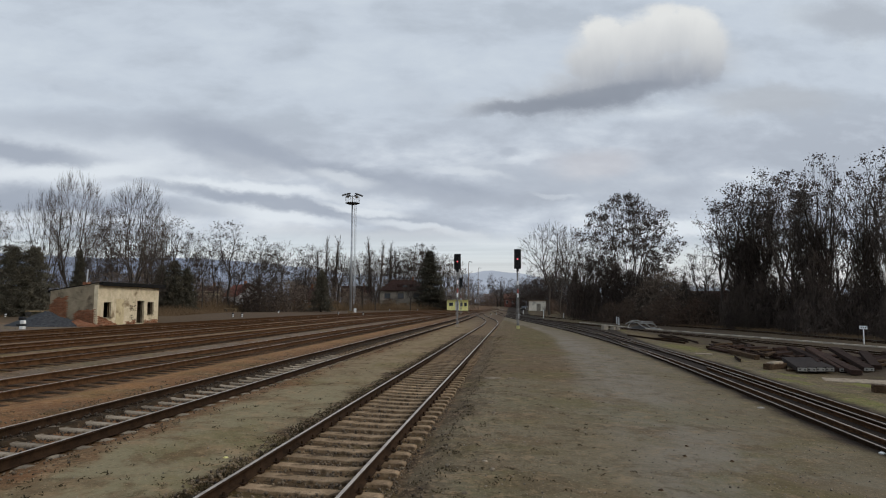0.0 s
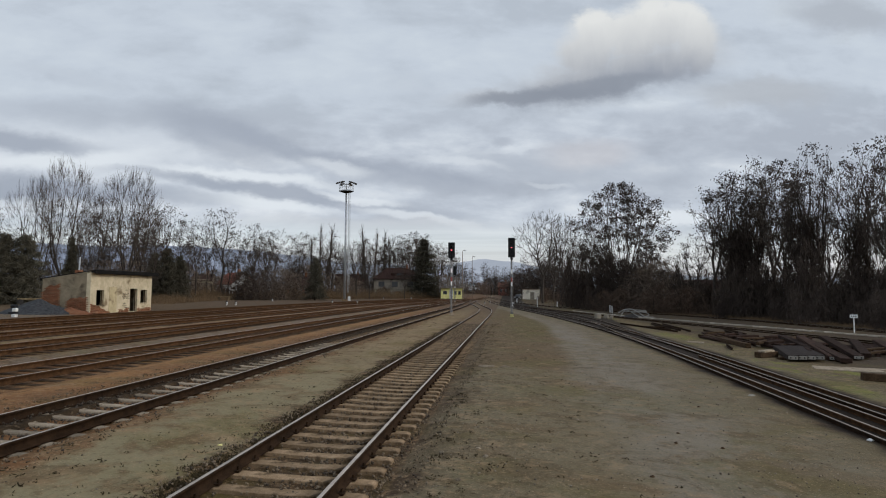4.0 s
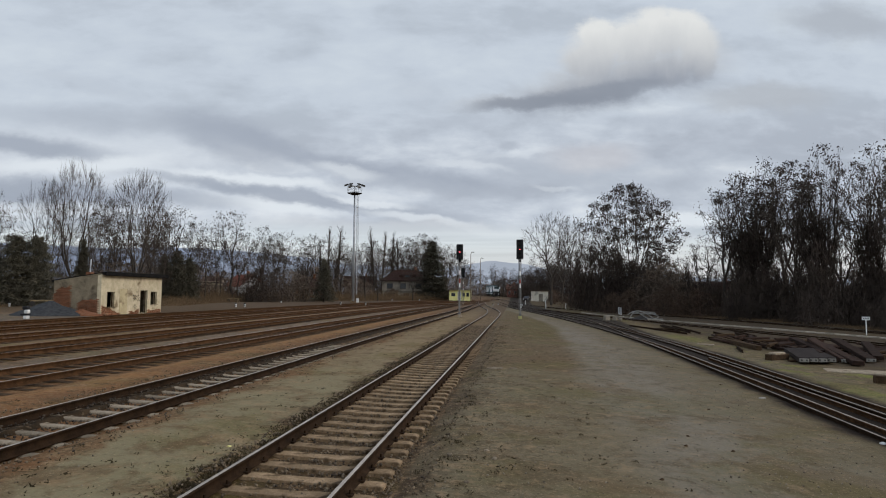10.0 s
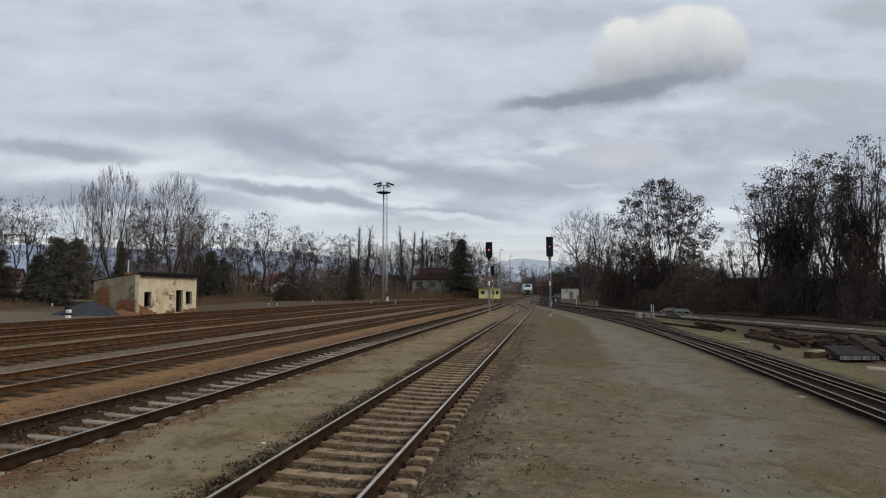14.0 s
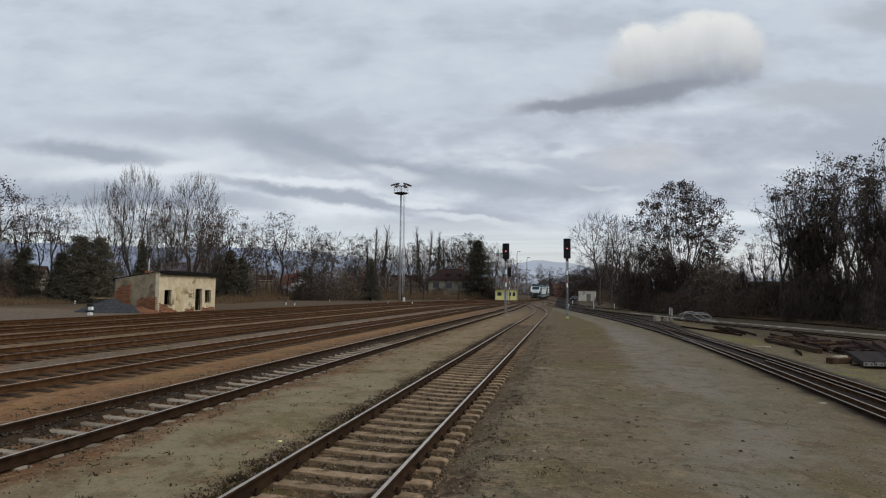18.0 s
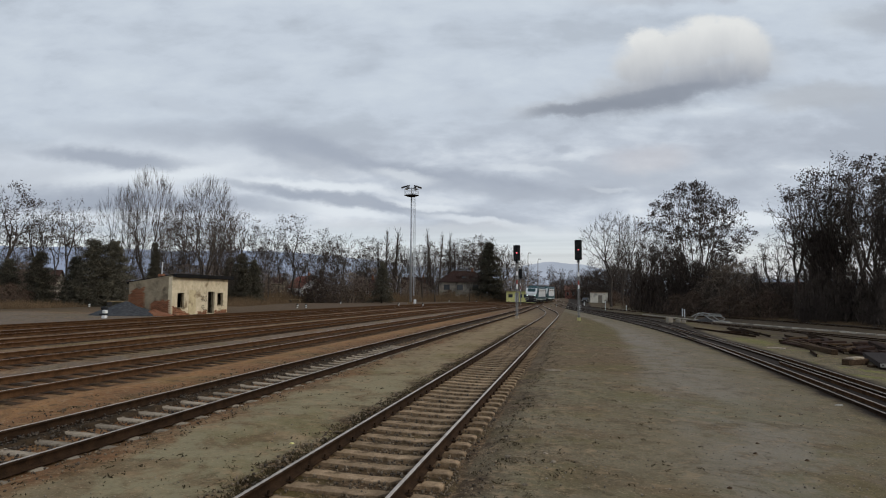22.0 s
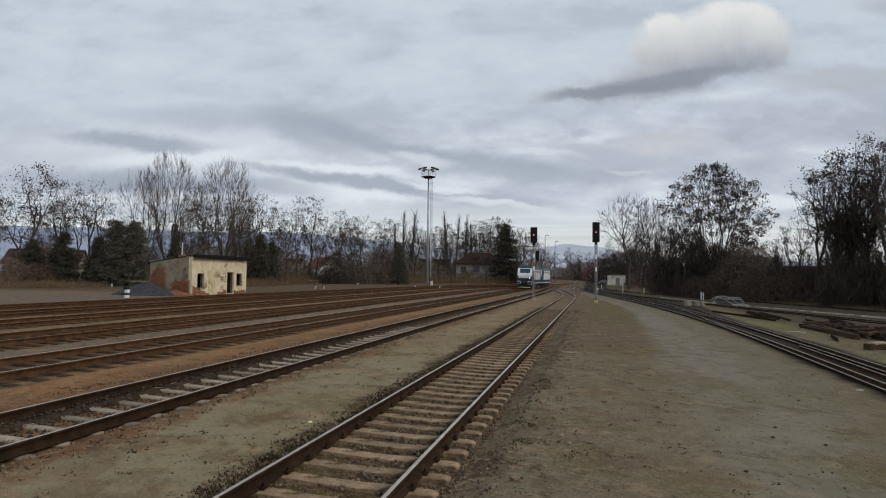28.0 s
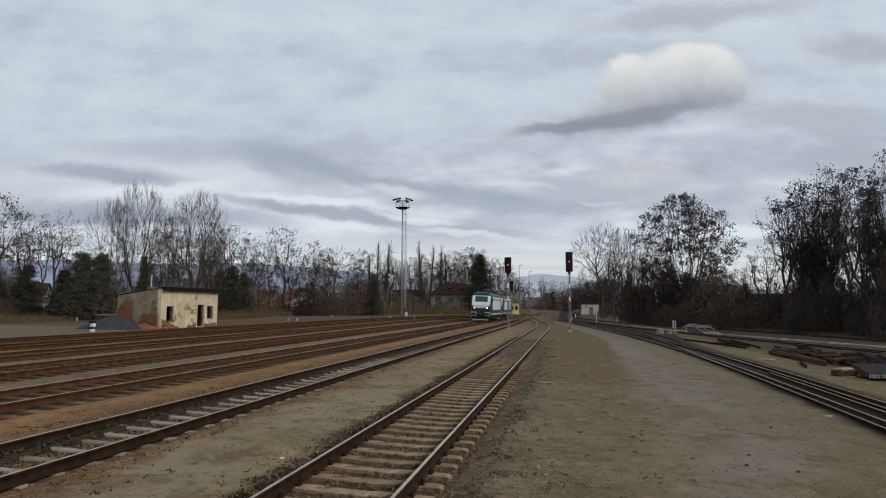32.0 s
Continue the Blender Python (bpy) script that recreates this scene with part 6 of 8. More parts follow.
# ---- gravel heap and clutter round the hut ----
def heap(name, label, category, x, y, rx, ry, h, mat, seed):
    verts, faces = [(0, 0, h)], []
    rings, k = 12, 40
    for r in range(1, rings + 1):
        t = r / rings
        for i in range(k):
            a = 2 * math.pi * i / k
            wob = 1 + 0.16 * noise.noise((math.cos(a) * 1.5, math.sin(a) * 1.5, seed))
            px, py = rx * t * wob * math.cos(a), ry * t * wob * math.sin(a)
            z = h * (1 - t) ** 1.05 * (1 + 0.2 * noise.noise((px * 1.2, py * 1.2, seed))) + 0.03 * noise.noise((px * 6, py * 6, seed))
            verts.append((px, py, z if r < rings else -0.08))
    faces += [(0, 1 + i, 1 + (i + 1) % k) for i in range(k)]
    for r in range(rings - 1):
        faces += [(1 + r * k + i, 1 + (r + 1) * k + i, 1 + (r + 1) * k + (i + 1) % k, 1 + r * k + (i + 1) % k) for i in range(k)]
    ob = new(name, Mesh().add(verts, faces).data(name, mat))
    ob.matrix_basis = pose(x, y, lie(x, y))
    return tagged(ob, label, category)


heap("gravel_mound", "heap of blue-grey gravel beside the hut", "gravel heap", -34.2, 42.2, 2.9, 2.2, 1.08, M_GRAVEL, 3.0)
# heap of brick rubble, made as one smooth mound
heap("earth_mound", "low mound of brick rubble by the hut", "earth mound", -31.9, 42.7, 1.5, 0.9, 0.5, M_BRICK, 9.0)
heap("earth_mound", "low dark mound of earth under the trees", "earth mound", 31.5, 97.0, 5.0, 3.0, 0.9, M_BEDDING, 5.0)


def dwarf_signal(x, y, turn=0, size=1.0):
    t = thing("dwarf_signal", "low white and black ground signal beside the track", "signal", pose(x, y, lie(x, y), 0, 0, turn) @ Matrix.Scale(size, 4), "ground signals")
    part("base", Mesh().box(0, 0, 0.05, 0.18, 0.2, 0.16, ch=0.02), M_WHITE, t, "whitewashed foot")
    part("shoe", Mesh().box(-0.06, 0, 0.18, 0.34, 0.22, 0.09, ch=0.02), M_BLACK, t)
    part("case", Mesh().box(0.02, 0, 0.31, 0.20, 0.18, 0.17, ch=0.03), M_WHITE, t, "white lamp case")
    part("head", Mesh().box(-0.03, 0, 0.47, 0.28, 0.2, 0.15, ch=0.04), M_BLACK, t, "black lamp hood")


for x, y in ((-31.7, 37.2), (-54.5, 61.5), (-34.6, 74.0), (-33.7, 74.6), (-28.3, 99.0), (-40.0, 103.0), (-24.4, 100.0), (-30.0, 150.0), (-23.5, 152.0), (-4.6, 132.0), (-3.7, 140.0), (1.6, 140.0)):
    dwarf_signal(x, y, 0, 1.45 if y < 40 else 0.85)


# ---- floodlight mast, signals, lamps ----
def flood_mast(x, y):
    t = thing("floodlight_mast", "tall galvanised floodlight mast with ladder and platform", "light mast", pose(x, y, lie(x, y)) @ Matrix.Scale(1.078, 4))
    part("pole", Mesh().tube((0, 0, -0.2), (0, 0, 19.6), 0.23, 0.14, 14), M_GALV, t, smooth=True)
    part("foot", Mesh().tube((0, 0, -0.1), (0, 0, 0.35), 0.55, 0.48, 14), M_CONC, t)
    ladder = Mesh()
    for s in (-0.2, 0.2):
        ladder.tube((0.58, s, 1.5), (0.46, s, 19.6), 0.035, 0.035, 6)
    z = 1.8
    while z < 19.5:
        ladder.tube((0.58 - 0.12 * z / 19.6, -0.2, z), (0.58 - 0.12 * z / 19.6, 0.2, z), 0.02, 0.02, 5)
        z += 0.45
    part("ladder", ladder, M_GALV, t)
    cage = Mesh()
    z = 3.0
    while z < 19.2:
        q = 0.58 - 0.12 * z / 19.6
        ring = [(q + 0.30 * math.sin(a), 0.36 * math.cos(a), z) for a in np.linspace(0, math.pi, 7)]
        cage.path(ring, 0.02, 4)
        cage.tube((0.25, 0, z), (q, 0, z), 0.03, 0.03, 4)
        z += 1.4
    for a in (0.5, math.pi / 2, math.pi - 0.5):
        cage.tube((0.56 + 0.30 * math.sin(a), 0.36 * math.cos(a), 3.0), (0.46 + 0.30 * math.sin(a), 0.36 * math.cos(a), 19.2), 0.018, 0.018, 4)
    part("ladder_cage", cage, M_GALV, t)
    plat = Mesh().tube((0, 0, 19.35), (0, 0, 19.6), 0.7, 1.35, 16)
    part("platform", plat, M_UNDER, t)
    rail = Mesh()
    for z in (20.15, 20.7):
        ring = [(1.3 * math.cos(a), 1.3 * math.sin(a), z) for a in np.linspace(0, 2 * math.pi, 17)]
        rail.path(ring, 0.025, 5)
    for a in np.linspace(0, 2 * math.pi, 9)[:-1]:
        rail.tube((1.3 * math.cos(a), 1.3 * math.sin(a), 19.6), (1.3 * math.cos(a), 1.3 * math.sin(a), 20.7), 0.025, 0.025, 5)
    part("railing", rail, M_GALV, t)
    part("head_post", Mesh().tube((0, 0, 19.6), (0, 0, 21.0), 0.12, 0.1, 8), M_GALV, t)
    for i in range(6):
        a = math.pi * i / 3 + 0.3
        c, s = math.cos(a), math.sin(a)
        arm = Mesh().tube((0.1 * c, 0.1 * s, 20.8), (1.25 * c, 1.25 * s, 21.0), 0.04, 0.04, 6)
        lampm = part("floodlight", Mesh().box(1.5 * c, 1.5 * s, 21.05, 0.75, 0.6, 0.24, Matrix.Rotation(a, 3, "Z") @ Matrix.Rotation(0.35, 3, "Y"), ch=0.06), M_UNDER, t)
        part("arm", arm, M_GALV, lampm)
        part("front_glass", Mesh().box(1.52 * c, 1.52 * s, 20.93, 0.62, 0.5, 0.03, Matrix.Rotation(a, 3, "Z") @ Matrix.Rotation(0.35, 3, "Y"), ch=0.01), M_LWHITE, lampm)
    return t


mast = flood_mast(-30.7, 115.7)
box = thing("switch_cabinet", "small white switch cabinet beside the mast", "cabinet", pose(-29.7, 115.2, lie(-29.7, 115.2)))
part("body", Mesh().box(0, 0, 0.5, 0.42, 0.3, 0.8, ch=0.02), M_WHITE, box)
part("plinth", Mesh().box(0, 0, 0.04, 0.46, 0.34, 0.14, ch=0.02), M_CONC, box)


M_MOSSY = surface("mossy_yellow_concrete", (0.33, 0.31, 0.13), (0.52, 0.49, 0.23), 4.0, 0.9)
M_POST = surface("dull_grey_signal_post", (0.13, 0.125, 0.12), (0.24, 0.235, 0.225), 3.0, 0.7, 0.2, 0.1)
M_PLANK = surface("yellowed_timber", (0.20, 0.145, 0.08), (0.36, 0.27, 0.155), 2.0, 0.9)


def main_signal(x, y, head_lo, head_hi, lit, label, width=0.68, scale=1.0):
    """Colour light signal: banded post, dark head with hooded lenses."""
    t = thing("colour_light_signal", label, "railway signal", pose(x, y, lie(x, y)), "colour light signals")
    part("foundation", Mesh().box(0, 0, 0.13, 0.36, 0.36, 0.36, ch=0.03), M_MOSSY if width > 0.7 and scale > 0.9 else M_PALE, t, "yellow-green painted foundation block")
    part("post_shoe", Mesh().box(0, 0, 0.42, 0.24, 0.24, 0.25, ch=0.03), M_POST, t)
    part("post", Mesh().tube((0, 0, 0.5), (0, 0, head_lo), 0.07, 0.06, 10), M_POST, t)
    z, i = head_lo * 0.52, 0
    while z < head_lo - 0.5:
        part("band", Mesh().tube((0, 0, z), (0, 0, z + 0.42), 0.074, 0.072, 10), M_RED if i == 1 else M_WHITE if i in (0, 3) else M_POST, t, "red band" if i == 1 else "white band" if i in (0, 3) else "bare steel band")
        z += 0.425
        i += 1
    part("ladder", (lambda m: [m.tube((s, 0.3, 0.6), (s, 0.22, head_lo + 0.3), 0.018, 0.018, 5) for s in (-0.14, 0.14)] and [m.tube((-0.14, 0.3, q), (0.14, 0.3, q), 0.013, 0.013, 4) for q in np.arange(0.9, head_lo, 0.33)] and m)(Mesh()), M_POST, t)
    part("bracket", Mesh().box(0, 0.02, head_lo - 0.12, 0.22, 0.2, 0.3, ch=0.03), M_BLACK, t)
    h = head_hi - head_lo
    head = part("head", Mesh().box(0, 0, (head_lo + head_hi) / 2, width, 0.12, h, ch=0.05).box(0, 0.16, (head_lo + head_hi) / 2, width * 0.6, 0.24, h * 0.92, ch=0.04), M_BLACK, t, "matt black signal head")
    count = 5
    for i in range(count):
        z = head_hi - h * (i + 0.5) / count
        hood = Mesh()
        k = 10
        ring = [(0.13 * math.cos(a), 0.13 * math.sin(a)) for a in np.linspace(-0.3, math.pi + 0.3, k)]
        verts = [(cx, -0.06, z + cz) for cx, cz in ring] + [(cx, -0.30, z + cz) for cx, cz in ring] + [(cx * 0.92, -0.06, z + cz * 0.92) for cx, cz in ring] + [(cx * 0.92, -0.30, z + cz * 0.92) for cx, cz in ring]
        faces = []
        for q in range(k - 1):
            faces += [(q, q + 1, k + q + 1, k + q), (2 * k + q, 3 * k + q, 3 * k + q + 1, 2 * k + q + 1), (k + q, k + q + 1, 3 * k + q + 1, 3 * k + q)]
        hood.add(verts, faces)
        part("hood", hood, M_BLACK, head)
        on = i == lit
        part("lens", Mesh().tube((0, -0.065, z), (0, -0.085, z), 0.07 if on else 0.1, 0.065 if on else 0.1, 14), M_REDGLOW if on else M_BLACK, head, "lit red lens" if on else "")
    return t


main_signal(-5.45, 61.4, 5.72, 7.28, 2, "colour light signal showing red between two tracks")
main_signal(0.54, 64.6, 6.16, 8.22, 2, "tall colour light signal showing red beside the path", 0.72)
main_signal(-10.75, 129.5, 5.75, 7.65, 9, "dark colour light signal farther down the line", 0.72, 0.8)


def trestle(x, y, turn):
    """Pale timber frame standing in the grass."""
    t = thing("timber_trestle", "weathered pale timber trestle in dry grass", "trestle", pose(x, y, lie(x, y), 0, 0, turn))
    part("beam", Mesh().box(0, 0, 0.62, 2.6, 0.14, 0.14), M_PLANK, t)
    for s in (-0.9, 0.9):
        for q in (-1, 1):
            part("leg", Mesh().tube((s, q * 0.35, -0.03), (s, q * 0.03, 0.57), 0.05, 0.05, 6), M_PLANK, t)
    part("wheel", Mesh().tube((-0.9, -0.42, 0.3), (-0.9, -0.36, 0.3), 0.3, 0.3, 14), M_UNDER, t)


trestle(-51.8, 63.0, 25)
trestle(-49.0, 104.0, -10)


def yard_lamp(az, d, top, side):
    x, y = aside(az, d)
    z = lie(x, y)
    t = thing("street_lamp", "tall steel yard lamp with a short arm", "lamp", pose(x, y, z), "yard lamps")
    h = top - z
    part("pole", Mesh().tube((0, 0, -0.2), (0, 0, h - 1.0), 0.10, 0.07, 10), M_DULL, t)
    arc = [(side * 0.30 * (1 - math.cos(a)), 0, h - 1.0 + 0.9 * math.sin(a)) for a in np.linspace(0, math.pi / 2 + 0.3, 7)]
    part("arm", Mesh().path(arc, 0.055, 7), M_DULL, t)
    e = arc[-1]
    part("lamp_head", Mesh().box(e[0] + side * 0.2, 0, e[2] - 0.05, 0.55, 0.3, 0.18, Matrix.Rotation(side * 0.25, 3, "Y"), ch=0.05), M_GALV, t)


yard_lamp(-4.05, 150, 12.9, 1)
yard_lamp(-3.15, 172, 12.7, 1)
for az, d, h in ((-6.0, 190, 11.0), (-1.1, 230, 9.5)):
    x, y = aside(az, d)
    t = thing("timber_pole", "plain wooden line pole", "pole", pose(x, y, lie(x, y)), "line poles")
    part("pole", Mesh().tube((0, 0, -0.2), (0, 0, h), 0.13, 0.09, 8), M_BARK, t)
    part("crossarm", Mesh().box(0, 0, h - 0.4, 1.4, 0.1, 0.1), M_BARK, t)


def marker(x, y, h, mat=M_WHITE, label="short white concrete marker post"):
    t = thing("marker_post", label, "post", pose(x, y, lie(x, y)), "marker posts")
    part("post", Mesh().box(0, 0, h / 2 - 0.05, 0.14, 0.14, h + 0.1, ch=0.02), mat, t)
    part("cap", Mesh().box(0, 0, h + 0.02, 0.17, 0.17, 0.05, ch=0.015), mat, t)


for x, y, h in ((16.2, 98.0, 1.1), (6.1, 125.0, 1.6), (10.5, 131.0, 1.0), (1.2, 118.0, 0.7), (2.5, 150.0, 1.0)):
    marker(x, y, h)

sign = thing("track_sign", "small white sign board on a thin post", "sign", pose(29.2, 55.8, lie(29.2, 55.8), 0, 0, -25))
part("post", Mesh().tube((0, 0, -0.1), (0, 0, 1.4), 0.045, 0.04, 8), M_WHITE, sign)
plate = part("plate", Mesh().box(0, -0.06, 1.36, 0.56, 0.03, 0.28, ch=0.01), M_WHITE, sign)
for dx in (-0.15, 0.0, 0.15):
    part("mark", Mesh().box(dx, -0.08, 1.36, 0.08, 0.008, 0.12, ch=0.002), M_BLACK, plate)

# ---- buildings ----
def windowed(t, x, z, ww, wh, pane=M_GLASS, frame_mat=M_WHITE):
    """A window in the front wall (facing -y, outer face at y = 0)."""
    win = part("window", Mesh().box(x, 0.06, z, ww, 0.06, wh, ch=0.01), frame_mat, t)
    for s in (-1, 1):
        part("pane", Mesh().box(x + s * ww * 0.235, 0.022, z, ww * 0.40, 0.02, wh * 0.84, ch=0.004), pane, win)
    return win


def hipped(w, d, lo, hi, over=0.5):
    m = Mesh()
    a, b = w / 2 + over, over
    r = max(w / 2 - d / 2, w * 0.25)
    v = [(-a, -b, lo), (a, -b, lo), (a, d + b, lo), (-a, d + b, lo), (-r, d / 2, hi), (r, d / 2, hi)]
    v += [(x, y, z - 0.16) for x, y, z in v[:4]]
    return m.add(v, [(0, 1, 5, 4), (1, 2, 5), (2, 3, 4, 5), (3, 0, 4), (0, 6, 7, 1), (1, 7, 8, 2), (2, 8, 9, 3), (3, 9, 6, 0), (6, 9, 8, 7)])


def gabled(w, d, lo, hi, over=0.35):
    """Ridge along x."""
    m = Mesh()
    a, b = w / 2 + over, over
    for s, y0 in ((1, -b), (-1, d + b)):
        e, q = lo - 0.2, hi
        v = [(-a, y0, e), (a, y0, e), (a, d / 2, q), (-a, d / 2, q)]
        v += [(x, y, z - 0.14) for x, y, z in v]
        m.add(v, [(0, 1, 2, 3), (4, 7, 6, 5), (0, 4, 5, 1), (1, 5, 6, 2), (2, 6, 7, 3), (3, 7, 4, 0)])
    return m


def house(label, x, y, turn, w, d, eave, ridge, wall, roof, windows, hip=False, gable_chimney=True, win=(1.1, 1.35), pane=M_GLASS, sash=M_WHITE):
    t = thing("house", label, "house", pose(x, y, lie(x, y) - 0.05, 0, 0, turn), "houses beyond the yard")
    holes = [(q - win[0] / 2 + w / 2, q + win[0] / 2 + w / 2, z - win[1] / 2, z + win[1] / 2) for q, z in windows]
    shell_wall = pierced(Mesh(), "x", w, eave, 0.35, holes)
    front = Mesh().add([(p[0] - w / 2, p[1], p[2]) for p in shell_wall.v], shell_wall.f)
    part("wall_front", front, wall, t)
    for s in (-1, 1):
        lo, hi = (s * w / 2 - 0.35, s * w / 2) if s > 0 else (s * w / 2, s * w / 2 + 0.35)
        outline = [(0.352, 0), (d, 0), (d, eave)] + ([] if hip else [(d / 2, ridge - 0.2)]) + [(0.352, eave)]
        part("wall_side", Mesh().prism(outline, lo, hi, 0), wall, t)
    part("wall_rear", slab(Mesh(), -w / 2 + 0.352, w / 2 - 0.352, d - 0.35, d, 0, eave), wall, t)
    rf = part("roof", hipped(w, d, eave, ridge) if hip else gabled(w, d, eave, ridge), roof, t)
    if gable_chimney:
        part("chimney", Mesh().box(w * 0.2, d * 0.5, ridge + 0.2, 0.55, 0.55, 1.2, ch=0.03), M_BRICK, rf)
    for q, z in windows:
        windowed(t, q, z, win[0], win[1], pane, sash)
        part("sill", Mesh().box(q, -0.04, z - win[1] / 2 - 0.04, win[0] + 0.2, 0.12, 0.07, ch=0.01), wall, t)
    return t


M_REDROOF = surface("bright_red_roof_tiles", (0.12, 0.043, 0.031), (0.20, 0.072, 0.052), 2.0, 0.95)
x, y = aside(-10.1, 168)
old = house("abandoned two-storey grey house with brown tiled roof", x, y, 6, 12.5, 9, 5.1, 8.2, M_WALLGREY, M_TILES, [(-4.2, 3.6), (-0.6, 3.6), (3.6, 3.6), (-4.4, 0.9), (-3.2, 0.9), (0.2, 0.9), (3.4, 0.9)], hip=True, win=(1.6, 1.45), sash=M_UNDER)
part("cornice", Mesh().box(0, -0.1, 2.3, 12.7, 0.22, 0.18, ch=0.02), M_WALLGREY, old)
dormer = part("dormer", Mesh().box(0.5, 1.7, 6.3, 4.5, 1.6, 0.9, ch=0.03), M_TILES, old)
part("dormer_window", Mesh().box(0.5, 0.88, 6.3, 1.2, 0.06, 0.5, ch=0.01), M_GLASS, dormer)
for az, d, turn, w, e, r, wall, roofm in ((-27.2, 150, 18, 4, 4.2, 5.6, M_PLASTER, M_TILES), (-25.4, 150, -20, 4.5, 3.4, 6.0, M_WHITE, M_REDROOF), (-24.3, 150, 8, 3.4, 2.8, 4.2, M_PLASTER_DIM, M_TILES), (-18.9, 150, 15, 6, 2.8, 5.4, M_REDWALL, M_TILES), (-14.3, 182, 12, 9, 3.3, 6.4, M_WALLGREY, M_TILES), (-46.5, 135, 30, 12, 3.4, 6.0, M_WALLGREY, M_TILES), (17.0, 150, -20, 12, 3.6, 6.6, M_PLASTER, M_TILES), (12.6, 140, -12, 9, 3.6, 6.2, M_REDWALL, M_REDTILE)):
    x, y = aside(az, d)
    house("small house with tiled roof among the trees", x, y, turn, w, 8, e, r, wall, roofm, [(-w * 0.3, 1.7), (0, 1.7), (w * 0.3, 1.7)])

x, y = aside(-0.25, 238)
house("faded red brick house at the far end of the line", x, y, 0, 4.0, 6, 3.4, 5.2, M_REDWALL, M_REDTILE, [(-1.0, 1.9), (1.0, 1.9)], win=(0.8, 1.2))


def cabin():
    t = thing("yellow_cabin", "small bright yellow shunters' cabin with flat roof", "cabin", pose(-14.1, 160.6, lie(-14.1, 160.6), 0, 0, 4) @ Matrix.Scale(1.09, 4))
    holes = [(2.0, 2.85, 0.05, 2.15), (3.15, 3.75, 1.0, 1.9), (4.1, 4.75, 1.0, 1.9), (0.5, 1.5, 1.1, 1.9)]
    w = pierced(Mesh(), "x", 5.3, 2.55, 0.2, holes)
    part("wall_front", Mesh().add([(p[0] - 2.65, p[1], p[2]) for p in w.v], w.f), M_YELLOW, t)
    part("wall_side", slab(Mesh(), -2.65, -2.45, 0.202, 3.0, 0, 2.55), M_YELLOW, t)
    part("wall_side", slab(Mesh(), 2.45, 2.65, 0.202, 3.0, 0, 2.55), M_YELLOW, t)
    part("wall_rear", slab(Mesh(), -2.448, 2.448, 2.8, 3.0, 0, 2.55), M_YELLOW, t)
    part("roof", Mesh().box(0, 1.45, 2.66, 6.3, 3.9, 0.18, ch=0.03), M_WALLGREY, t, "overhanging flat roof")
    part("door", Mesh().box(-0.22, 0.1, 1.1, 0.82, 0.06, 2.05, ch=0.01), M_WHITE, t, "white door")
    for x, wide in ((0.8, 0.58), (1.78, 0.62), (-1.65, 0.96)):
        win = part("window", Mesh().box(x, 0.13, 1.47, wide, 0.04, 0.84, ch=0.01), M_GLASS, t)
    part("chimney", Mesh().tube((-1.7, 1.6, 2.7), (-1.7, 1.6, 3.7), 0.11, 0.11, 8), M_UNDER, t)
    for i in range(3):
        part("step", Mesh().box(-0.22, -0.25 - 0.25 * i, -0.05 - 0.08 * i, 1.0, 0.26, 0.2, ch=0.01), M_CONC, t)


cabin()


M_SHED = surface("pale_grey_concrete", (0.60, 0.55, 0.45), (0.76, 0.71, 0.60), 1.2, 0.95, 0.0, 0.2, 20.0, (0.2, 0.18, 0.15), (0.52, 0.7), 0.7)


def grey_shed():
    t = thing("grey_shed", "low pale concrete equipment shed with grey door", "shed", pose(7.4, 188.8, lie(7.4, 188.8), 0, 0, -3))
    w = pierced(Mesh(), "x", 5.1, 2.95, 0.25, [(2.3, 3.5, 0.02, 2.2)])
    part("wall_front", Mesh().add([(p[0] - 2.55, p[1], p[2]) for p in w.v], w.f), M_SHED, t)
    part("wall_side", slab(Mesh(), -2.55, -2.3, 0.252, 3.5, 0, 2.95), M_TIMBER, t)
    part("wall_side", slab(Mesh(), 2.3, 2.55, 0.252, 3.5, 0, 2.95), M_TIMBER, t)
    part("wall_rear", slab(Mesh(), -2.298, 2.298, 3.25, 3.5, 0, 2.95), M_TIMBER, t)
    part("roof", Mesh().box(0, 1.75, 3.03, 5.5, 4.0, 0.16, ch=0.03), M_CONC, t)
    part("door", Mesh().box(0.35, 0.14, 1.1, 1.16, 0.06, 2.14, ch=0.01), M_WALLGREY, t, "dull grey door")
    for x in (-2.2, -1.2, 1.6, 2.3):
        part("pilaster", Mesh().box(x, -0.03, 1.45, 0.14, 0.06, 2.85, ch=0.01), M_SHED, t)


grey_shed()


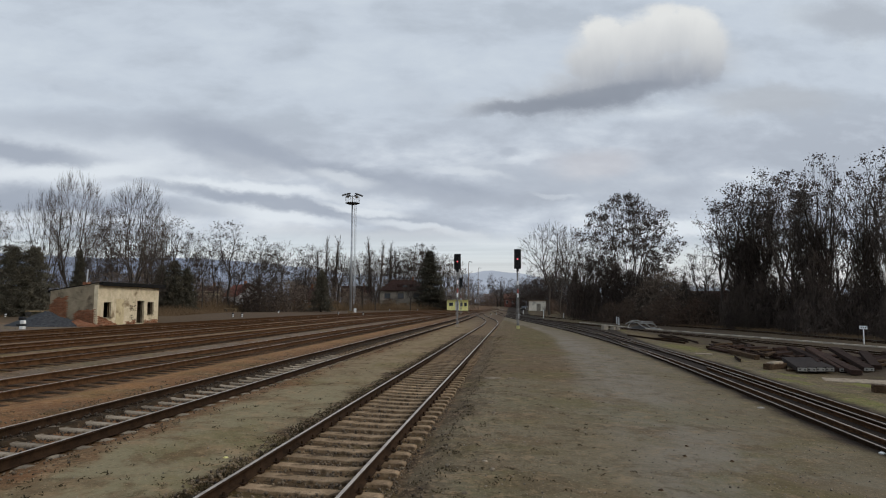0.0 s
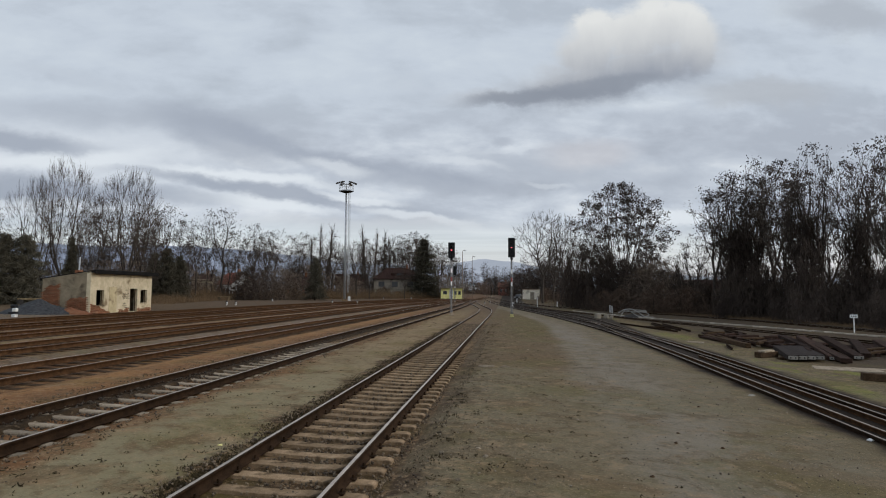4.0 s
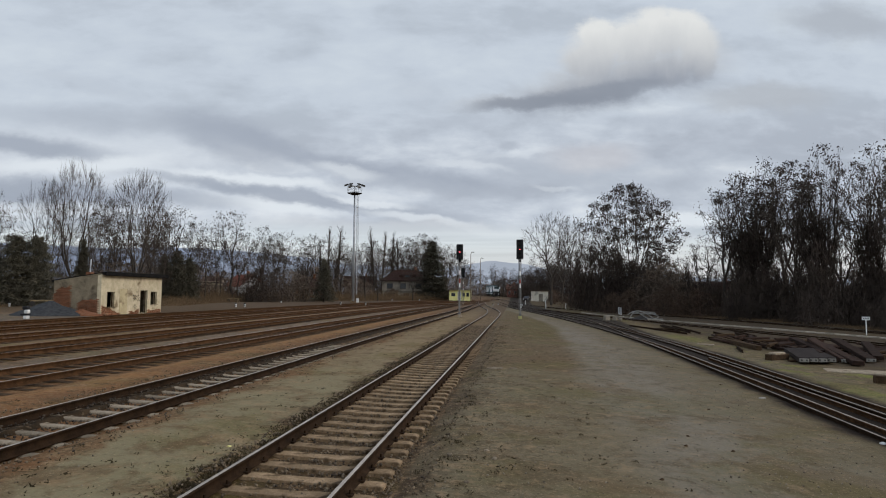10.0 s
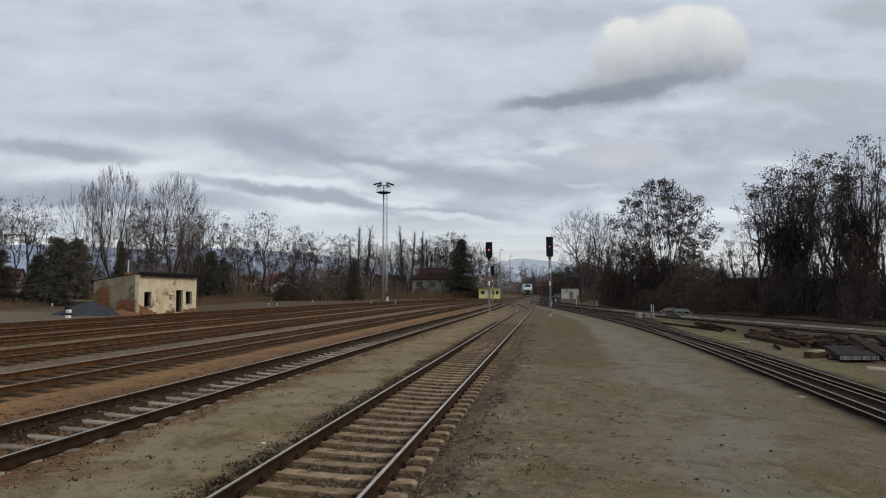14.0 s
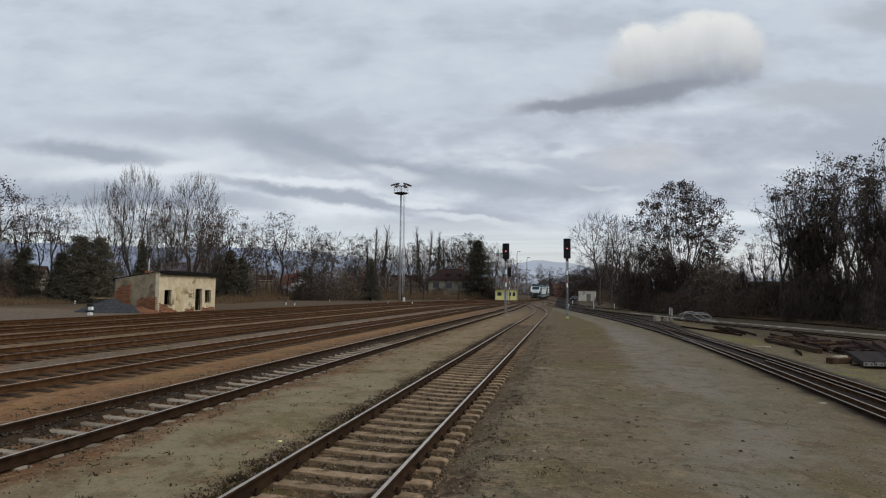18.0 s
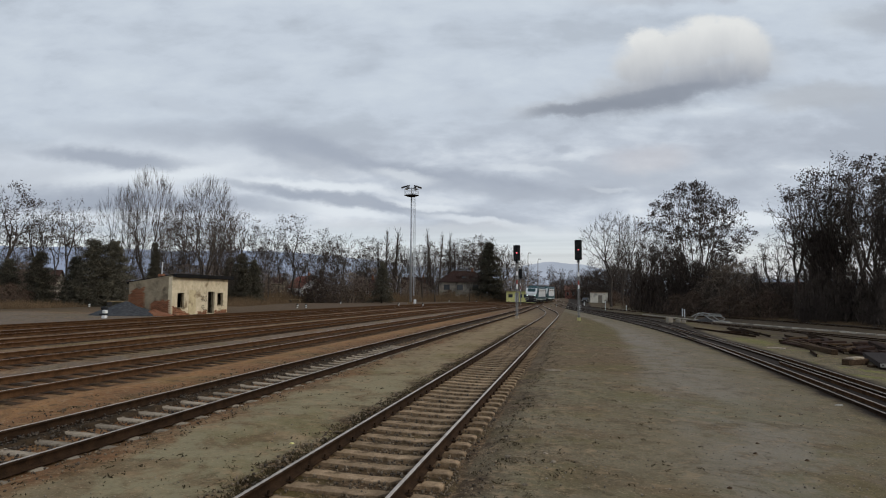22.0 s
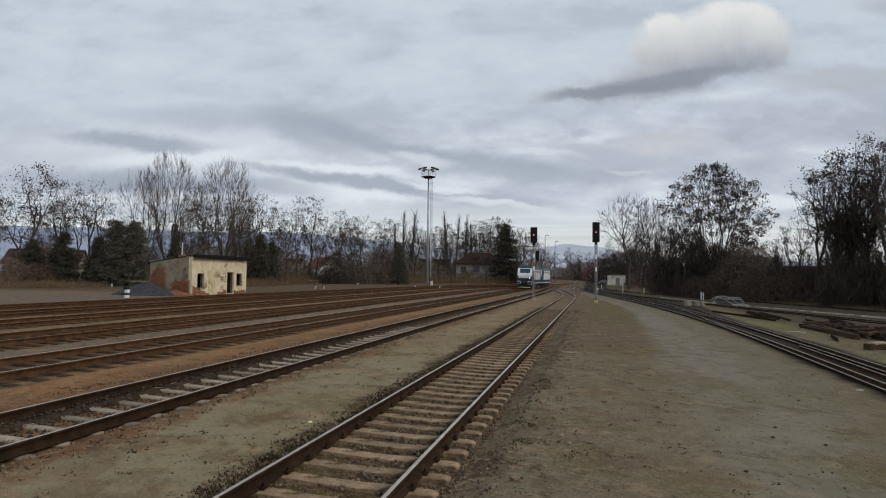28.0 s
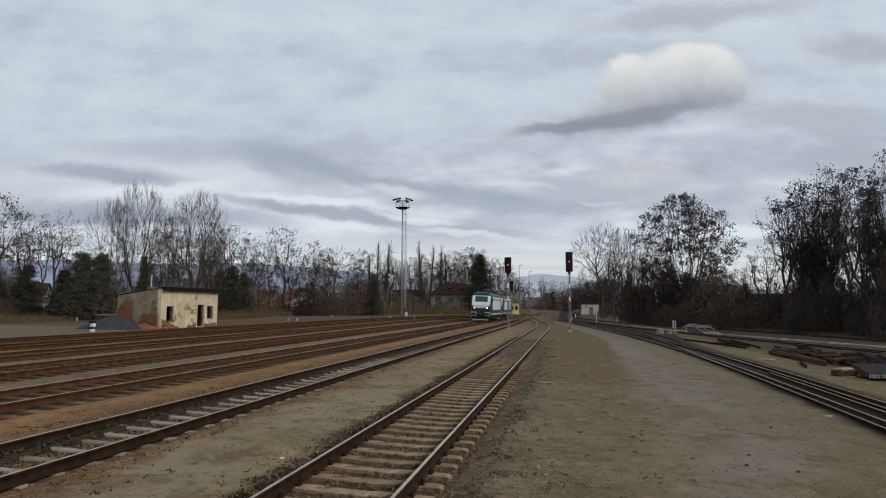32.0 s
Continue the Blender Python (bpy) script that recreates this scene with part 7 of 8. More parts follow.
def car(x, y, turn, paint):
    t = thing("parked_car", "small dark car parked by the grey shed", "car", pose(x, y, lie(x, y), 0, 0, turn))
    body = Mesh()
    prof = [(-2.0, 0.35), (2.0, 0.35), (2.05, 0.75), (1.9, 0.95), (1.1, 1.0), (0.5, 1.45), (-1.1, 1.5), (-1.8, 1.0), (-2.05, 0.9)]
    body.prism(prof, -0.82, 0.82, 0)
    part("body", body, paint, t)
    part("windscreen", Mesh().prism([(1.06, 1.02), (0.5, 1.44), (0.52, 1.46), (1.1, 1.03)], -0.66, 0.66, 0), M_GLASS, t)
    for s in (-1, 1):
        part("side_window", Mesh().box(s * 0.825, -0.3, 1.2, 0.02, 1.6, 0.34, ch=0.005), M_GLASS, t)
        part("headlight", Mesh().box(s * 0.6, 2.03, 0.72, 0.3, 0.05, 0.16, ch=0.02), M_WHITE, t)
        for q in (-1.25, 1.25):
            wheel = part("wheel", Mesh().tube((s * 0.66, q, 0.3), (s * 0.84, q, 0.3), 0.3, 0.3, 16), M_BLACK, t)
            part("rim", Mesh().tube((s * 0.842, q, 0.3), (s * 0.85, q, 0.3), 0.18, 0.17, 12), M_GALV, wheel)


car(3.4, 181.0, 170, M_UNDER)

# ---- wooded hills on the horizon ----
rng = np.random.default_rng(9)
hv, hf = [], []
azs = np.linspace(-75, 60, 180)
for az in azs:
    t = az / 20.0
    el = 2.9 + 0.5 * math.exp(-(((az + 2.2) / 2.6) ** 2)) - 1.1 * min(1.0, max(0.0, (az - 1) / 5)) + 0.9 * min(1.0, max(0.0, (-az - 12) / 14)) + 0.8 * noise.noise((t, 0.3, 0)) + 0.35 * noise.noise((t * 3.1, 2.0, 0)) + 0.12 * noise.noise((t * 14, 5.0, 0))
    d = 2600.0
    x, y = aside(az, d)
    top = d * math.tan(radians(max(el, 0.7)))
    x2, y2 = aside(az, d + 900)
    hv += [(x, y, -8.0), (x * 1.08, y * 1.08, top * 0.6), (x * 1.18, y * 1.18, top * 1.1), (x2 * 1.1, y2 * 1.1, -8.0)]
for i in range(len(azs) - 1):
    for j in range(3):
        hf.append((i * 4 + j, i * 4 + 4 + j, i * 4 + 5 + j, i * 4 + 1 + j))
# the blue haze over the hills is emitted colour
tagged(new("hill_backdrop", arrays_mesh("hill_backdrop", hv, hf, M_HILL_HAZE, smooth=True)), "wooded hills on the horizon, glowing in painted blue haze", "hills", kind="structure")

# ---- double diesel locomotive ----
def shell(sections):
    """Loft through sections (y, half width, roof height, floor height)."""
    m = Mesh()
    rings = []
    for y, hw, zt, zb in sections:
        half = [(hw - 0.06, zb), (hw, zb + 0.08), (hw, zt - 0.62), (hw - 0.07, zt - 0.36), (hw - 0.26, zt - 0.13), (hw - 0.62, zt - 0.02), (hw - 1.1 if hw > 1.15 else 0.1, zt)]
        ring = [(x, y, z) for x, z in half] + [(-x, y, z) for x, z in half[::-1]]
        rings.append(ring)
    k = len(rings[0])
    verts = [p for r in rings for p in r]
    faces = []
    for j in range(len(rings) - 1):
        faces += [(j * k + i, j * k + (i + 1) % k, (j + 1) * k + (i + 1) % k, (j + 1) * k + i) for i in range(k)]
    faces += [tuple(range(k)), tuple(range(len(verts) - 1, len(verts) - k - 1, -1))]
    return m.add(verts, faces)


LENGTH = 15.6


def sloped(m, x0, x1, z0, z1, out, thick=0.03):
    """A panel lying on the raked cab front, out metres proud of it."""
    def face_y(z):
        return 0.08 + (z - 2.35) / 1.40 * 0.67
    v = []
    for o in (out, out - thick):
        for x, z in ((x0, z0), (x1, z0), (x1, z1), (x0, z1)):
            v.append((x, face_y(z) - o, z))
    return m.add(v, [(0, 1, 2, 3), (7, 6, 5, 4), (0, 4, 5, 1), (1, 5, 6, 2), (2, 6, 7, 3), (3, 7, 4, 0)])


M_SCREEN = glass("green_tinted_windscreen", (0.022, 0.060, 0.060))


def locomotive(label, lit):
    t = thing("locomotive", label, "locomotive", None, "coupled locomotives")
    L = LENGTH
    front = [(0.0, 1.24, 2.2, 1.0), (0.08, 1.32, 2.42, 0.98), (0.42, 1.36, 3.15, 0.98), (0.76, 1.38, 3.86, 0.98), (1.0, 1.4, 4.1, 0.98), (1.5, 1.4, 4.22, 0.98)]
    rear = [(L - y, hw, zt, zb) for y, hw, zt, zb in front[::-1]]
    part("body", shell(front + [(2.6, 1.4, 4.24, 0.98), (L - 2.6, 1.4, 4.24, 0.98)] + rear), M_TEAL, t, "teal painted body shell")
    part("roof_panel", Mesh().box(0, L / 2, 4.24, 2.2, L - 4.0, 0.16, ch=0.03), M_UNDER, t)
    # cab front: white mask, windscreen, nose
    mask = part("front_mask", sloped(Mesh(), -1.33, 1.33, 2.36, 3.70, 0.07), M_LWHITE, t, "white cab front")
    part("windscreen", sloped(Mesh(), -0.92, 0.92, 2.82, 3.62, 0.085), M_SCREEN, mask, "dark green-tinted windscreen")
    part("windscreen_pillar", sloped(Mesh(), -0.03, 0.03, 2.82, 3.62, 0.095), M_BLACK, mask)
    for x in (-0.5, 0.5):
        part("wiper", sloped(Mesh(), x - 0.02, x + 0.02, 2.76, 3.25, 0.105), M_BLACK, mask)
    nose = Mesh().prism([(-1.26, 2.40), (1.26, 2.40), (1.22, 2.22), (0.62, 1.98), (0.48, 1.62), (-0.48, 1.62), (-0.62, 1.98), (-1.22, 2.22)], -0.03, 0.06, 1)
    part("nose_panel", nose, M_LWHITE, t, "white nose panel")
    part("lower_front", Mesh().box(0, 0.0, 1.46, 2.5, 0.09, 0.94, ch=0.03), M_UNDER, t, "dark lower front round the lamps")
    brow = Mesh()
    brow.box(0, 0.93, 4.0, 1.9, 0.34, 0.16, Matrix.Rotation(0.7, 3, "X"), ch=0.04)
    part("brow", brow, M_TEAL, t)
    part("top_headlight", Mesh().box(0, 0.83, 3.94, 0.34, 0.06, 0.13, ch=0.03), M_LWHITE, t)
    for s in (-1, 1):
        pod = part("headlight_pod", Mesh().box(s * 0.92, 0.0, 1.92, 0.56, 0.10, 0.42, Matrix.Rotation(s * -0.25, 3, "Y"), ch=0.03), M_BLACK, t)
        part("headlight", Mesh().tube((s * 0.92, -0.05, 1.94), (s * 0.92, -0.08, 1.94), 0.115, 0.10, 16), M_LIGHT if lit else M_GLASS, pod, "lit headlight" if lit else "")
        buf = part("buffer", Mesh().tube((s * 0.98, 0.15, 1.05), (s * 0.98, -0.42, 1.05), 0.12, 0.12, 12), M_UNDER, t)
        part("buffer_plate", Mesh().box(s * 0.98, -0.45, 1.05, 0.62, 0.06, 0.38, ch=0.02), M_UNDER, buf)
        trim = Mesh()
        for x, z, w, h in ((0.98, 1.30, 0.74, 0.07), (0.98, 0.82, 0.74, 0.07), (0.63, 1.06, 0.07, 0.42), (1.33, 1.06, 0.07, 0.42)):
            trim.box(s * x, -0.02, z, w, 0.10, h, ch=0.02)
        part("buffer_trim", trim, M_LWHITE, buf, "white edging round the buffer")
        buf = part("buffer", Mesh().tube((s * 0.98, L - 0.15, 1.05), (s * 0.98, L + 0.42, 1.05), 0.12, 0.12, 12), M_UNDER, t)
        part("buffer_plate", Mesh().box(s * 0.98, L + 0.45, 1.05, 0.62, 0.06, 0.38, ch=0.02), M_UNDER, buf)
        # side: white equipment panels, cab door and window, grab rails
        for a, b in ((2.6, 7.7), (7.8, L - 2.6)):
            pan = part("side_panel", Mesh().box(s * 1.405, (a + b) / 2, 2.62, 0.05, b - a, 1.9, ch=0.02), M_LWHITE, t, "large white side panel")
            for q in np.linspace(a + 0.5, b - 0.5, 5):
                part("grille_bar", Mesh().box(s * 1.435, q, 3.2, 0.02, 0.5, 0.4, ch=0.005), M_WALLGREY, pan)
        for q in (2.1, L - 2.1):
            door = part("cab_door", Mesh().box(s * 1.405, q, 2.35, 0.04, 0.75, 2.2, ch=0.02), M_TEAL, t)
            part("door_window", Mesh().box(s * 1.43, q, 3.0, 0.02, 0.5, 0.6, ch=0.02), M_GLASS, door)
            part("handrail", Mesh().tube((s * 1.48, q - 0.5, 1.3), (s * 1.48, q - 0.5, 2.6), 0.02, 0.02, 6), M_GALV, door)
        part("side_window", Mesh().box(s * 1.385, 1.25, 3.05, 0.06, 0.6, 0.62, ch=0.02), M_GLASS, t)
        part("side_sill", Mesh().box(s * 1.40, L / 2, 1.05, 0.06, L - 2.4, 0.16, ch=0.02), M_LWHITE, t)
    part("rear_mask", Mesh().box(0, L + 0.01, 1.75, 1.5, 0.04, 0.8, ch=0.02), M_LWHITE, t)
    part("coupling", Mesh().box(0, -0.2, 1.02, 0.22, 0.5, 0.3, ch=0.04), M_UNDER, t)
    part("buffer_beam", Mesh().box(0, 0.06, 0.98, 2.5, 0.2, 0.5, ch=0.04), M_BLACK, t)
    plough = part("plough", Mesh().prism([(-0.25, 0.18), (0.15, 0.75), (0.3, 0.75), (-0.1, 0.18)], -1.25, 1.25, 0), M_BLACK, t, "dark plough blade")
    part("warning_stripe", Mesh().box(0, -0.2, 0.22, 2.2, 0.08, 0.09, ch=0.02), M_YELLOW, plough, "yellow lower edge")
    for c in (3.2, L - 3.2):
        bogie = part("bogie", Mesh().box(1.05, c, 0.62, 0.14, 4.2, 0.34, ch=0.05).box(-1.05, c, 0.62, 0.14, 4.2, 0.34, ch=0.05).box(0, c, 0.6, 2.1, 0.5, 0.3, ch=0.05), M_UNDER, t)
        for q in (-1.35, 1.35):
            for s in (-1, 1):
                part("wheel", Mesh().tube((s * 0.70, c + q, 0.5), (s * 0.84, c + q, 0.5), 0.5, 0.5, 24), M_UNDER, bogie)
                part("spring", Mesh().tube((s * 1.16, c + q, 0.55), (s * 1.16, c + q, 1.0), 0.13, 0.13, 10), M_UNDER, bogie)
    part("fuel_tank", Mesh().box(0, L / 2, 0.62, 2.5, 3.6, 0.7, ch=0.12), M_UNDER, t, "dark fuel tank")
    return t


lead = locomotive("teal and white diesel locomotive with lit headlights", True)
trailing = locomotive("teal and white diesel locomotive coupled behind another", False)

# ---- scrap on the right ----
def beam_at(name, label, category, a, b, w, h, mat, lift=0.0, group="", end=None, tip=0.0):
    """A straight beam from place a to place b on the ground."""
    za, zb = lie(*a) + lift, lie(*b) + lift + tip
    length = math.hypot(b[0] - a[0], b[1] - a[1])
    turn = -math.degrees(math.atan2(b[0] - a[0], b[1] - a[1]))
    t = thing(name, label, category, pose(a[0], a[1], za + h / 2, math.degrees(math.atan2(zb - za, length)), 0, turn), group)
    part("beam", Mesh().box(0, length / 2, 0, w, length, h, ch=0.02), mat, t)
    if end:
        part("end_plate", Mesh().box(0, -0.012, 0, w * 0.86, 0.03, h * 0.7, ch=0.005), end, t, "pale painted end")
        for dx in (-0.22, 0.22):
            part("end_bolt", Mesh().box(dx * w, -0.035, 0, w * 0.12, 0.03, h * 0.3, ch=0.005), M_UNDER, t)
    return t


M_SCRAP = surface("rust_brown_scrap", (0.018, 0.0105, 0.008), (0.056, 0.033, 0.024), 6.0, 0.95, 0.0, 0.5, 45.0, spread=0.35)
M_CREO = surface("creosoted_beam", (0.016, 0.012, 0.010), (0.044, 0.034, 0.030), 7.0, 0.85, 0.0, 0.5, 50.0)
for i in range(4):
    beam_at("bridge_timber", "long dark creosoted timber with pale painted end", "beam", (12.15 + 0.47 * i, 28.0 + 0.24 * i), (14.0 + 0.47 * i, 34.0 + 0.24 * i), 0.42, 0.22, M_CREO, 0.08, "stacked timbers", M_TIMBER)
for q in (0.18, 0.8):
    a = (12.15 + 1.85 * q, 28.0 + 6.0 * q)
    beam_at("bearer", "short timber bearer under the stack", "beam", (a[0] - 0.5, a[1]), (a[0] + 1.9, a[1] + 0.9), 0.2, 0.1, M_TIE, -0.01, "timber bearers")
for i, (a, b, rise) in enumerate((((14.6, 29.6), (17.0, 38.2), 0.42), ((14.5, 28.4), (16.6, 36.4), 0.30), ((15.95, 30.2), (18.0, 37.6), 0.45), ((16.8, 31.2), (19.8, 38.0), 0.25), ((18.6, 31.6), (21.4, 38.6), 0.20), ((15.3, 33.0), (17.4, 41.6), 0.15))):
    beam_at("steel_beam", "rust-brown scrap beam propped askew on the heap", "beam", a, b, 0.44, 0.2, M_SCRAP, 0.02 + 0.02 * i, "scrap beams", M_TIMBER if i in (0, 2) else None, rise)
random.seed(21)
for i in range(46):
    q = random.random()
    a = (random.uniform(12.9, 14.8) + 7.5 * q * random.random(), random.uniform(33.5, 46.0) - 3.0 * q)
    ang = radians(random.uniform(-25, 80))
    ln = random.uniform(0.9, 3.2)
    beam_at("old_sleeper", "dark old timber sleeper thrown on a heap", "sleeper", a, (a[0] + ln * math.sin(ang), a[1] + ln * math.cos(ang)), random.uniform(0.16, 0.3), random.uniform(0.1, 0.18), M_SCRAP if i % 3 else M_TIE, 0.045 * (i % 5), "heap of old sleepers", None, random.uniform(-0.06, 0.16))
for a, b, lift in (((11.9, 22.4), (15.4, 21.7), 0.0), ((13.1, 22.9), (16.6, 22.2), 0.12), ((11.2, 29.3), (12.4, 30.4), 0.0), ((13.0, 35.2), (13.1, 42.6), 0.0)):
    beam_at("old_sleeper", "thick dark timber baulk lying on grass", "sleeper", a, b, 0.3, 0.26, M_TIE, lift, "timber baulks")
for x, y, turn, sx, sy, lift in ((13.7, 25.6, -20, 3.4, 1.2, 0.0), (16.6, 25.4, -8, 2.2, 1.0, 0.0), (11.8, 29.85, 42, 0.9, 0.32, 0.26), (10.9, 37.4, -20, 0.9, 0.5, 0.0)):
    t = thing("concrete_slab", "pale broken concrete slab lying on grass", "slab", pose(x, y, lie(x, y) + lift, 0, 0, turn), "concrete slabs")
    part("slab", Mesh().box(0, 0, 0.02, sx, sy, 0.10, ch=0.02), M_PALE, t)
heap("scrap_mound", "low dark mound of rotten timber and scrap", "scrap heap", 17.2, 40.0, 3.4, 3.4, 0.30, M_SCRAP, 11.0)
heap("scrap_mound", "low dark mound of scrap among old sleepers", "scrap heap", 20.4, 37.0, 2.8, 3.0, 0.34, M_SCRAP, 13.0)
# loose rails and short lengths on the grass strip
for a, b, lift in (((13.6, 50.5), (14.3, 63.0), 0.0), ((14.2, 50.0), (15.0, 62.0), 0.0), ((13.1, 51.5), (13.7, 61.0), 0.0), ((13.3, 36.8), (14.8, 48.0), 0.0), ((13.9, 36.5), (15.6, 49.0), 0.0), ((14.8, 38.0), (17.4, 52.0), 0.05), ((11.4, 33.0), (12.2, 36.2), 0.0), ((17.6, 48.0), (19.2, 60.0), 0.0), ((12.8, 48.4), (10.4, 58.5), 0.0), ((14.4, 38.9), (15.3, 50.4), 0.1), ((14.7, 54.2), (11.6, 54.0), 0.0), ((13.0, 44.0), (15.4, 41.0), 0.02)):
    za, zb = lie(*a), lie(*b)
    length = math.hypot(b[0] - a[0], b[1] - a[1])
    t = thing("scrap_rail", "rusty length of scrap rail on the grass", "rail", pose(a[0], a[1], za + lift - 0.01, math.degrees(math.atan2(zb - za, length)), 0, -math.degrees(math.atan2(b[0] - a[0], b[1] - a[1]))), "scrap rails")
    m = Mesh().prism(RAIL, 0, length, 1)
    part("rail", m, [M_RUST], t)


def bent_pipe(pts, r):
    """A pipe gliding through the points."""
    out = []
    n_pts = len(pts)
    for i in range(n_pts - 1):
        p = [Vector(pts[max(0, min(n_pts - 1, i + k))]) for k in (-1, 0, 1, 2)]
        for s in np.linspace(0, 1, 7)[: 7 if i == n_pts - 2 else 6]:
            out.append(0.5 * ((2 * p[1]) + (p[2] - p[0]) * s + (2 * p[0] - 5 * p[1] + 4 * p[2] - p[3]) * s * s + (3 * p[1] - p[0] - 3 * p[2] + p[3]) * s ** 3))
    # one continuous skin round the bent line
    m, k = Mesh(), 8
    verts, faces = [], []
    for i, p in enumerate(out):
        d = (out[min(i + 1, len(out) - 1)] - out[max(i - 1, 0)]).normalized()
        u = d.cross(Vector((0.13, 0.97, 0.21))).normalized()
        w = d.cross(u)
        verts.extend(p + (u * math.cos(a) + w * math.sin(a)) * r for a in (2 * math.pi * q / k for q in range(k)))
    for i in range(len(out) - 1):
        faces.extend((i * k + q, i * k + (q + 1) % k, (i + 1) * k + (q + 1) % k, (i + 1) * k + q) for q in range(k))
    faces += [tuple(range(k)), tuple(range(len(verts) - 1, len(verts) - k - 1, -1))]
    return m.add(verts, faces)


M_PIPE = surface("pale_grey_pipe", (0.20, 0.19, 0.17), (0.33, 0.32, 0.29), 3.0, 0.6)
PX, PY = 16.0, 81.0
PZ = lie(PX, PY)
for pts in (
    [(-2.2, 0, 0.1), (-1.4, 0.2, 1.15), (-0.4, 0.4, 1.35), (0.8, 0.1, 0.9), (2.0, -0.3, 0.15), (3.4, -0.6, 0.08)],
    [(-2.4, 0.6, 0.7), (-1.2, 0.7, 1.3), (0.3, 0.9, 1.2), (1.6, 1.0, 1.15), (2.4, 0.9, 1.1)],
    [(-1.8, -0.4, 1.2), (-0.8, -0.4, 1.1), (0.2, -0.6, 0.5), (1.2, -0.8, 0.1), (2.9, -1.0, 0.08)],
    [(-0.2, 0.3, 0.8), (1.0, 0.5, 0.85), (2.2, 0.4, 0.8), (2.8, 0.2, 0.4), (2.0, -0.2, 0.12)],
    [(-1.6, 0.9, 0.9), (-0.2, 1.2, 0.95), (1.4, 1.4, 0.95), (2.6, 1.3, 0.9)],
):
    t = thing("bent_pipe", "pale grey bent pipe on a scrap heap", "pipe", pose(PX, PY, PZ), "tangled pipes")
    part("pipe", bent_pipe([(0.72 * x, 0.72 * y, 0.76 * z + 0.02) for x, y, z in pts], 0.052), M_PIPE, t)
heap("earth_mound", "low dark dirty mound under bent pipes", "mound", 16.1, 81.4, 1.9, 1.3, 0.5, M_UNDER, 4.0)
for x, y, s, tilt in ((10.2, 71.3, 0.62, 8), (11.2, 71.6, 0.5, -12), (11.9, 72.6, 0.4, 20)):
    t = thing("concrete_block", "rough pale concrete block thrown aside", "concrete block", pose(x, y, lie(x, y), tilt * 0.3, tilt * 0.3, tilt * 3), "concrete blocks")
    part("block", Mesh().box(0, 0, s * 0.4, s, s * 0.9, s * 0.85, ch=0.06), M_WALLGREY, t)
t = thing("leaning_pole", "thin dark pole leaning beside a marker post", "pole", pose(15.8, 102.0, lie(15.8, 102)))
part("pole", Mesh().tube((0, 0, -0.1), (1.0, 0.3, 1.75), 0.055, 0.035, 7), M_BARK, t)
marker(16.5, 101.7, 1.1)

# ---- small things lying on the ground ----
def clod(name, label, category, x, y, sx, sy, sz, mat, seed, turn=0):
    bm = bmesh.new()
    bmesh.ops.create_icosphere(bm, subdivisions=2, radius=0.5)
    for v in bm.verts:
        v.co *= 1 + 0.35 * noise.noise(v.co * 2.2 + Vector((seed, 0, 0)))
        v.co = Vector((v.co.x * sx, v.co.y * sy, max(v.co.z, -0.25) * sz))
    me = bpy.data.meshes.new(name)
    bm.to_mesh(me)
    bm.free()
    me.materials.append(mat)
    ob = new(name, me)
    ob.matrix_basis = pose(x, y, ground_z(x, y) + 0.1 * sz, 0, 0, turn)
    return tagged(ob, label, category)


clod("flat_stone", "flat pale stone in the trodden path", "stone", -0.68, 20.85, 0.6, 0.3, 0.08, M_STONE, 1.0)
clod("flat_stone", "small flat pale stone beside another", "stone", -0.05, 21.0, 0.3, 0.2, 0.06, M_STONE, 2.0)
clod("paper_scrap", "crumpled white paper scrap on gravel", "litter", 6.67, 12.36, 0.14, 0.10, 0.07, M_WHITE, 3.0, 30)
clod("paper_scrap", "crumpled pale litter beside the rails", "litter", 6.43, 17.3, 0.24, 0.10, 0.06, M_TIMBER, 4.0, 20)
clod("yellow_wrapper", "tiny bright yellow wrapper on the ground", "litter", -4.33, 9.17, 0.07, 0.05, 0.03, M_YELLOW, 5.0)
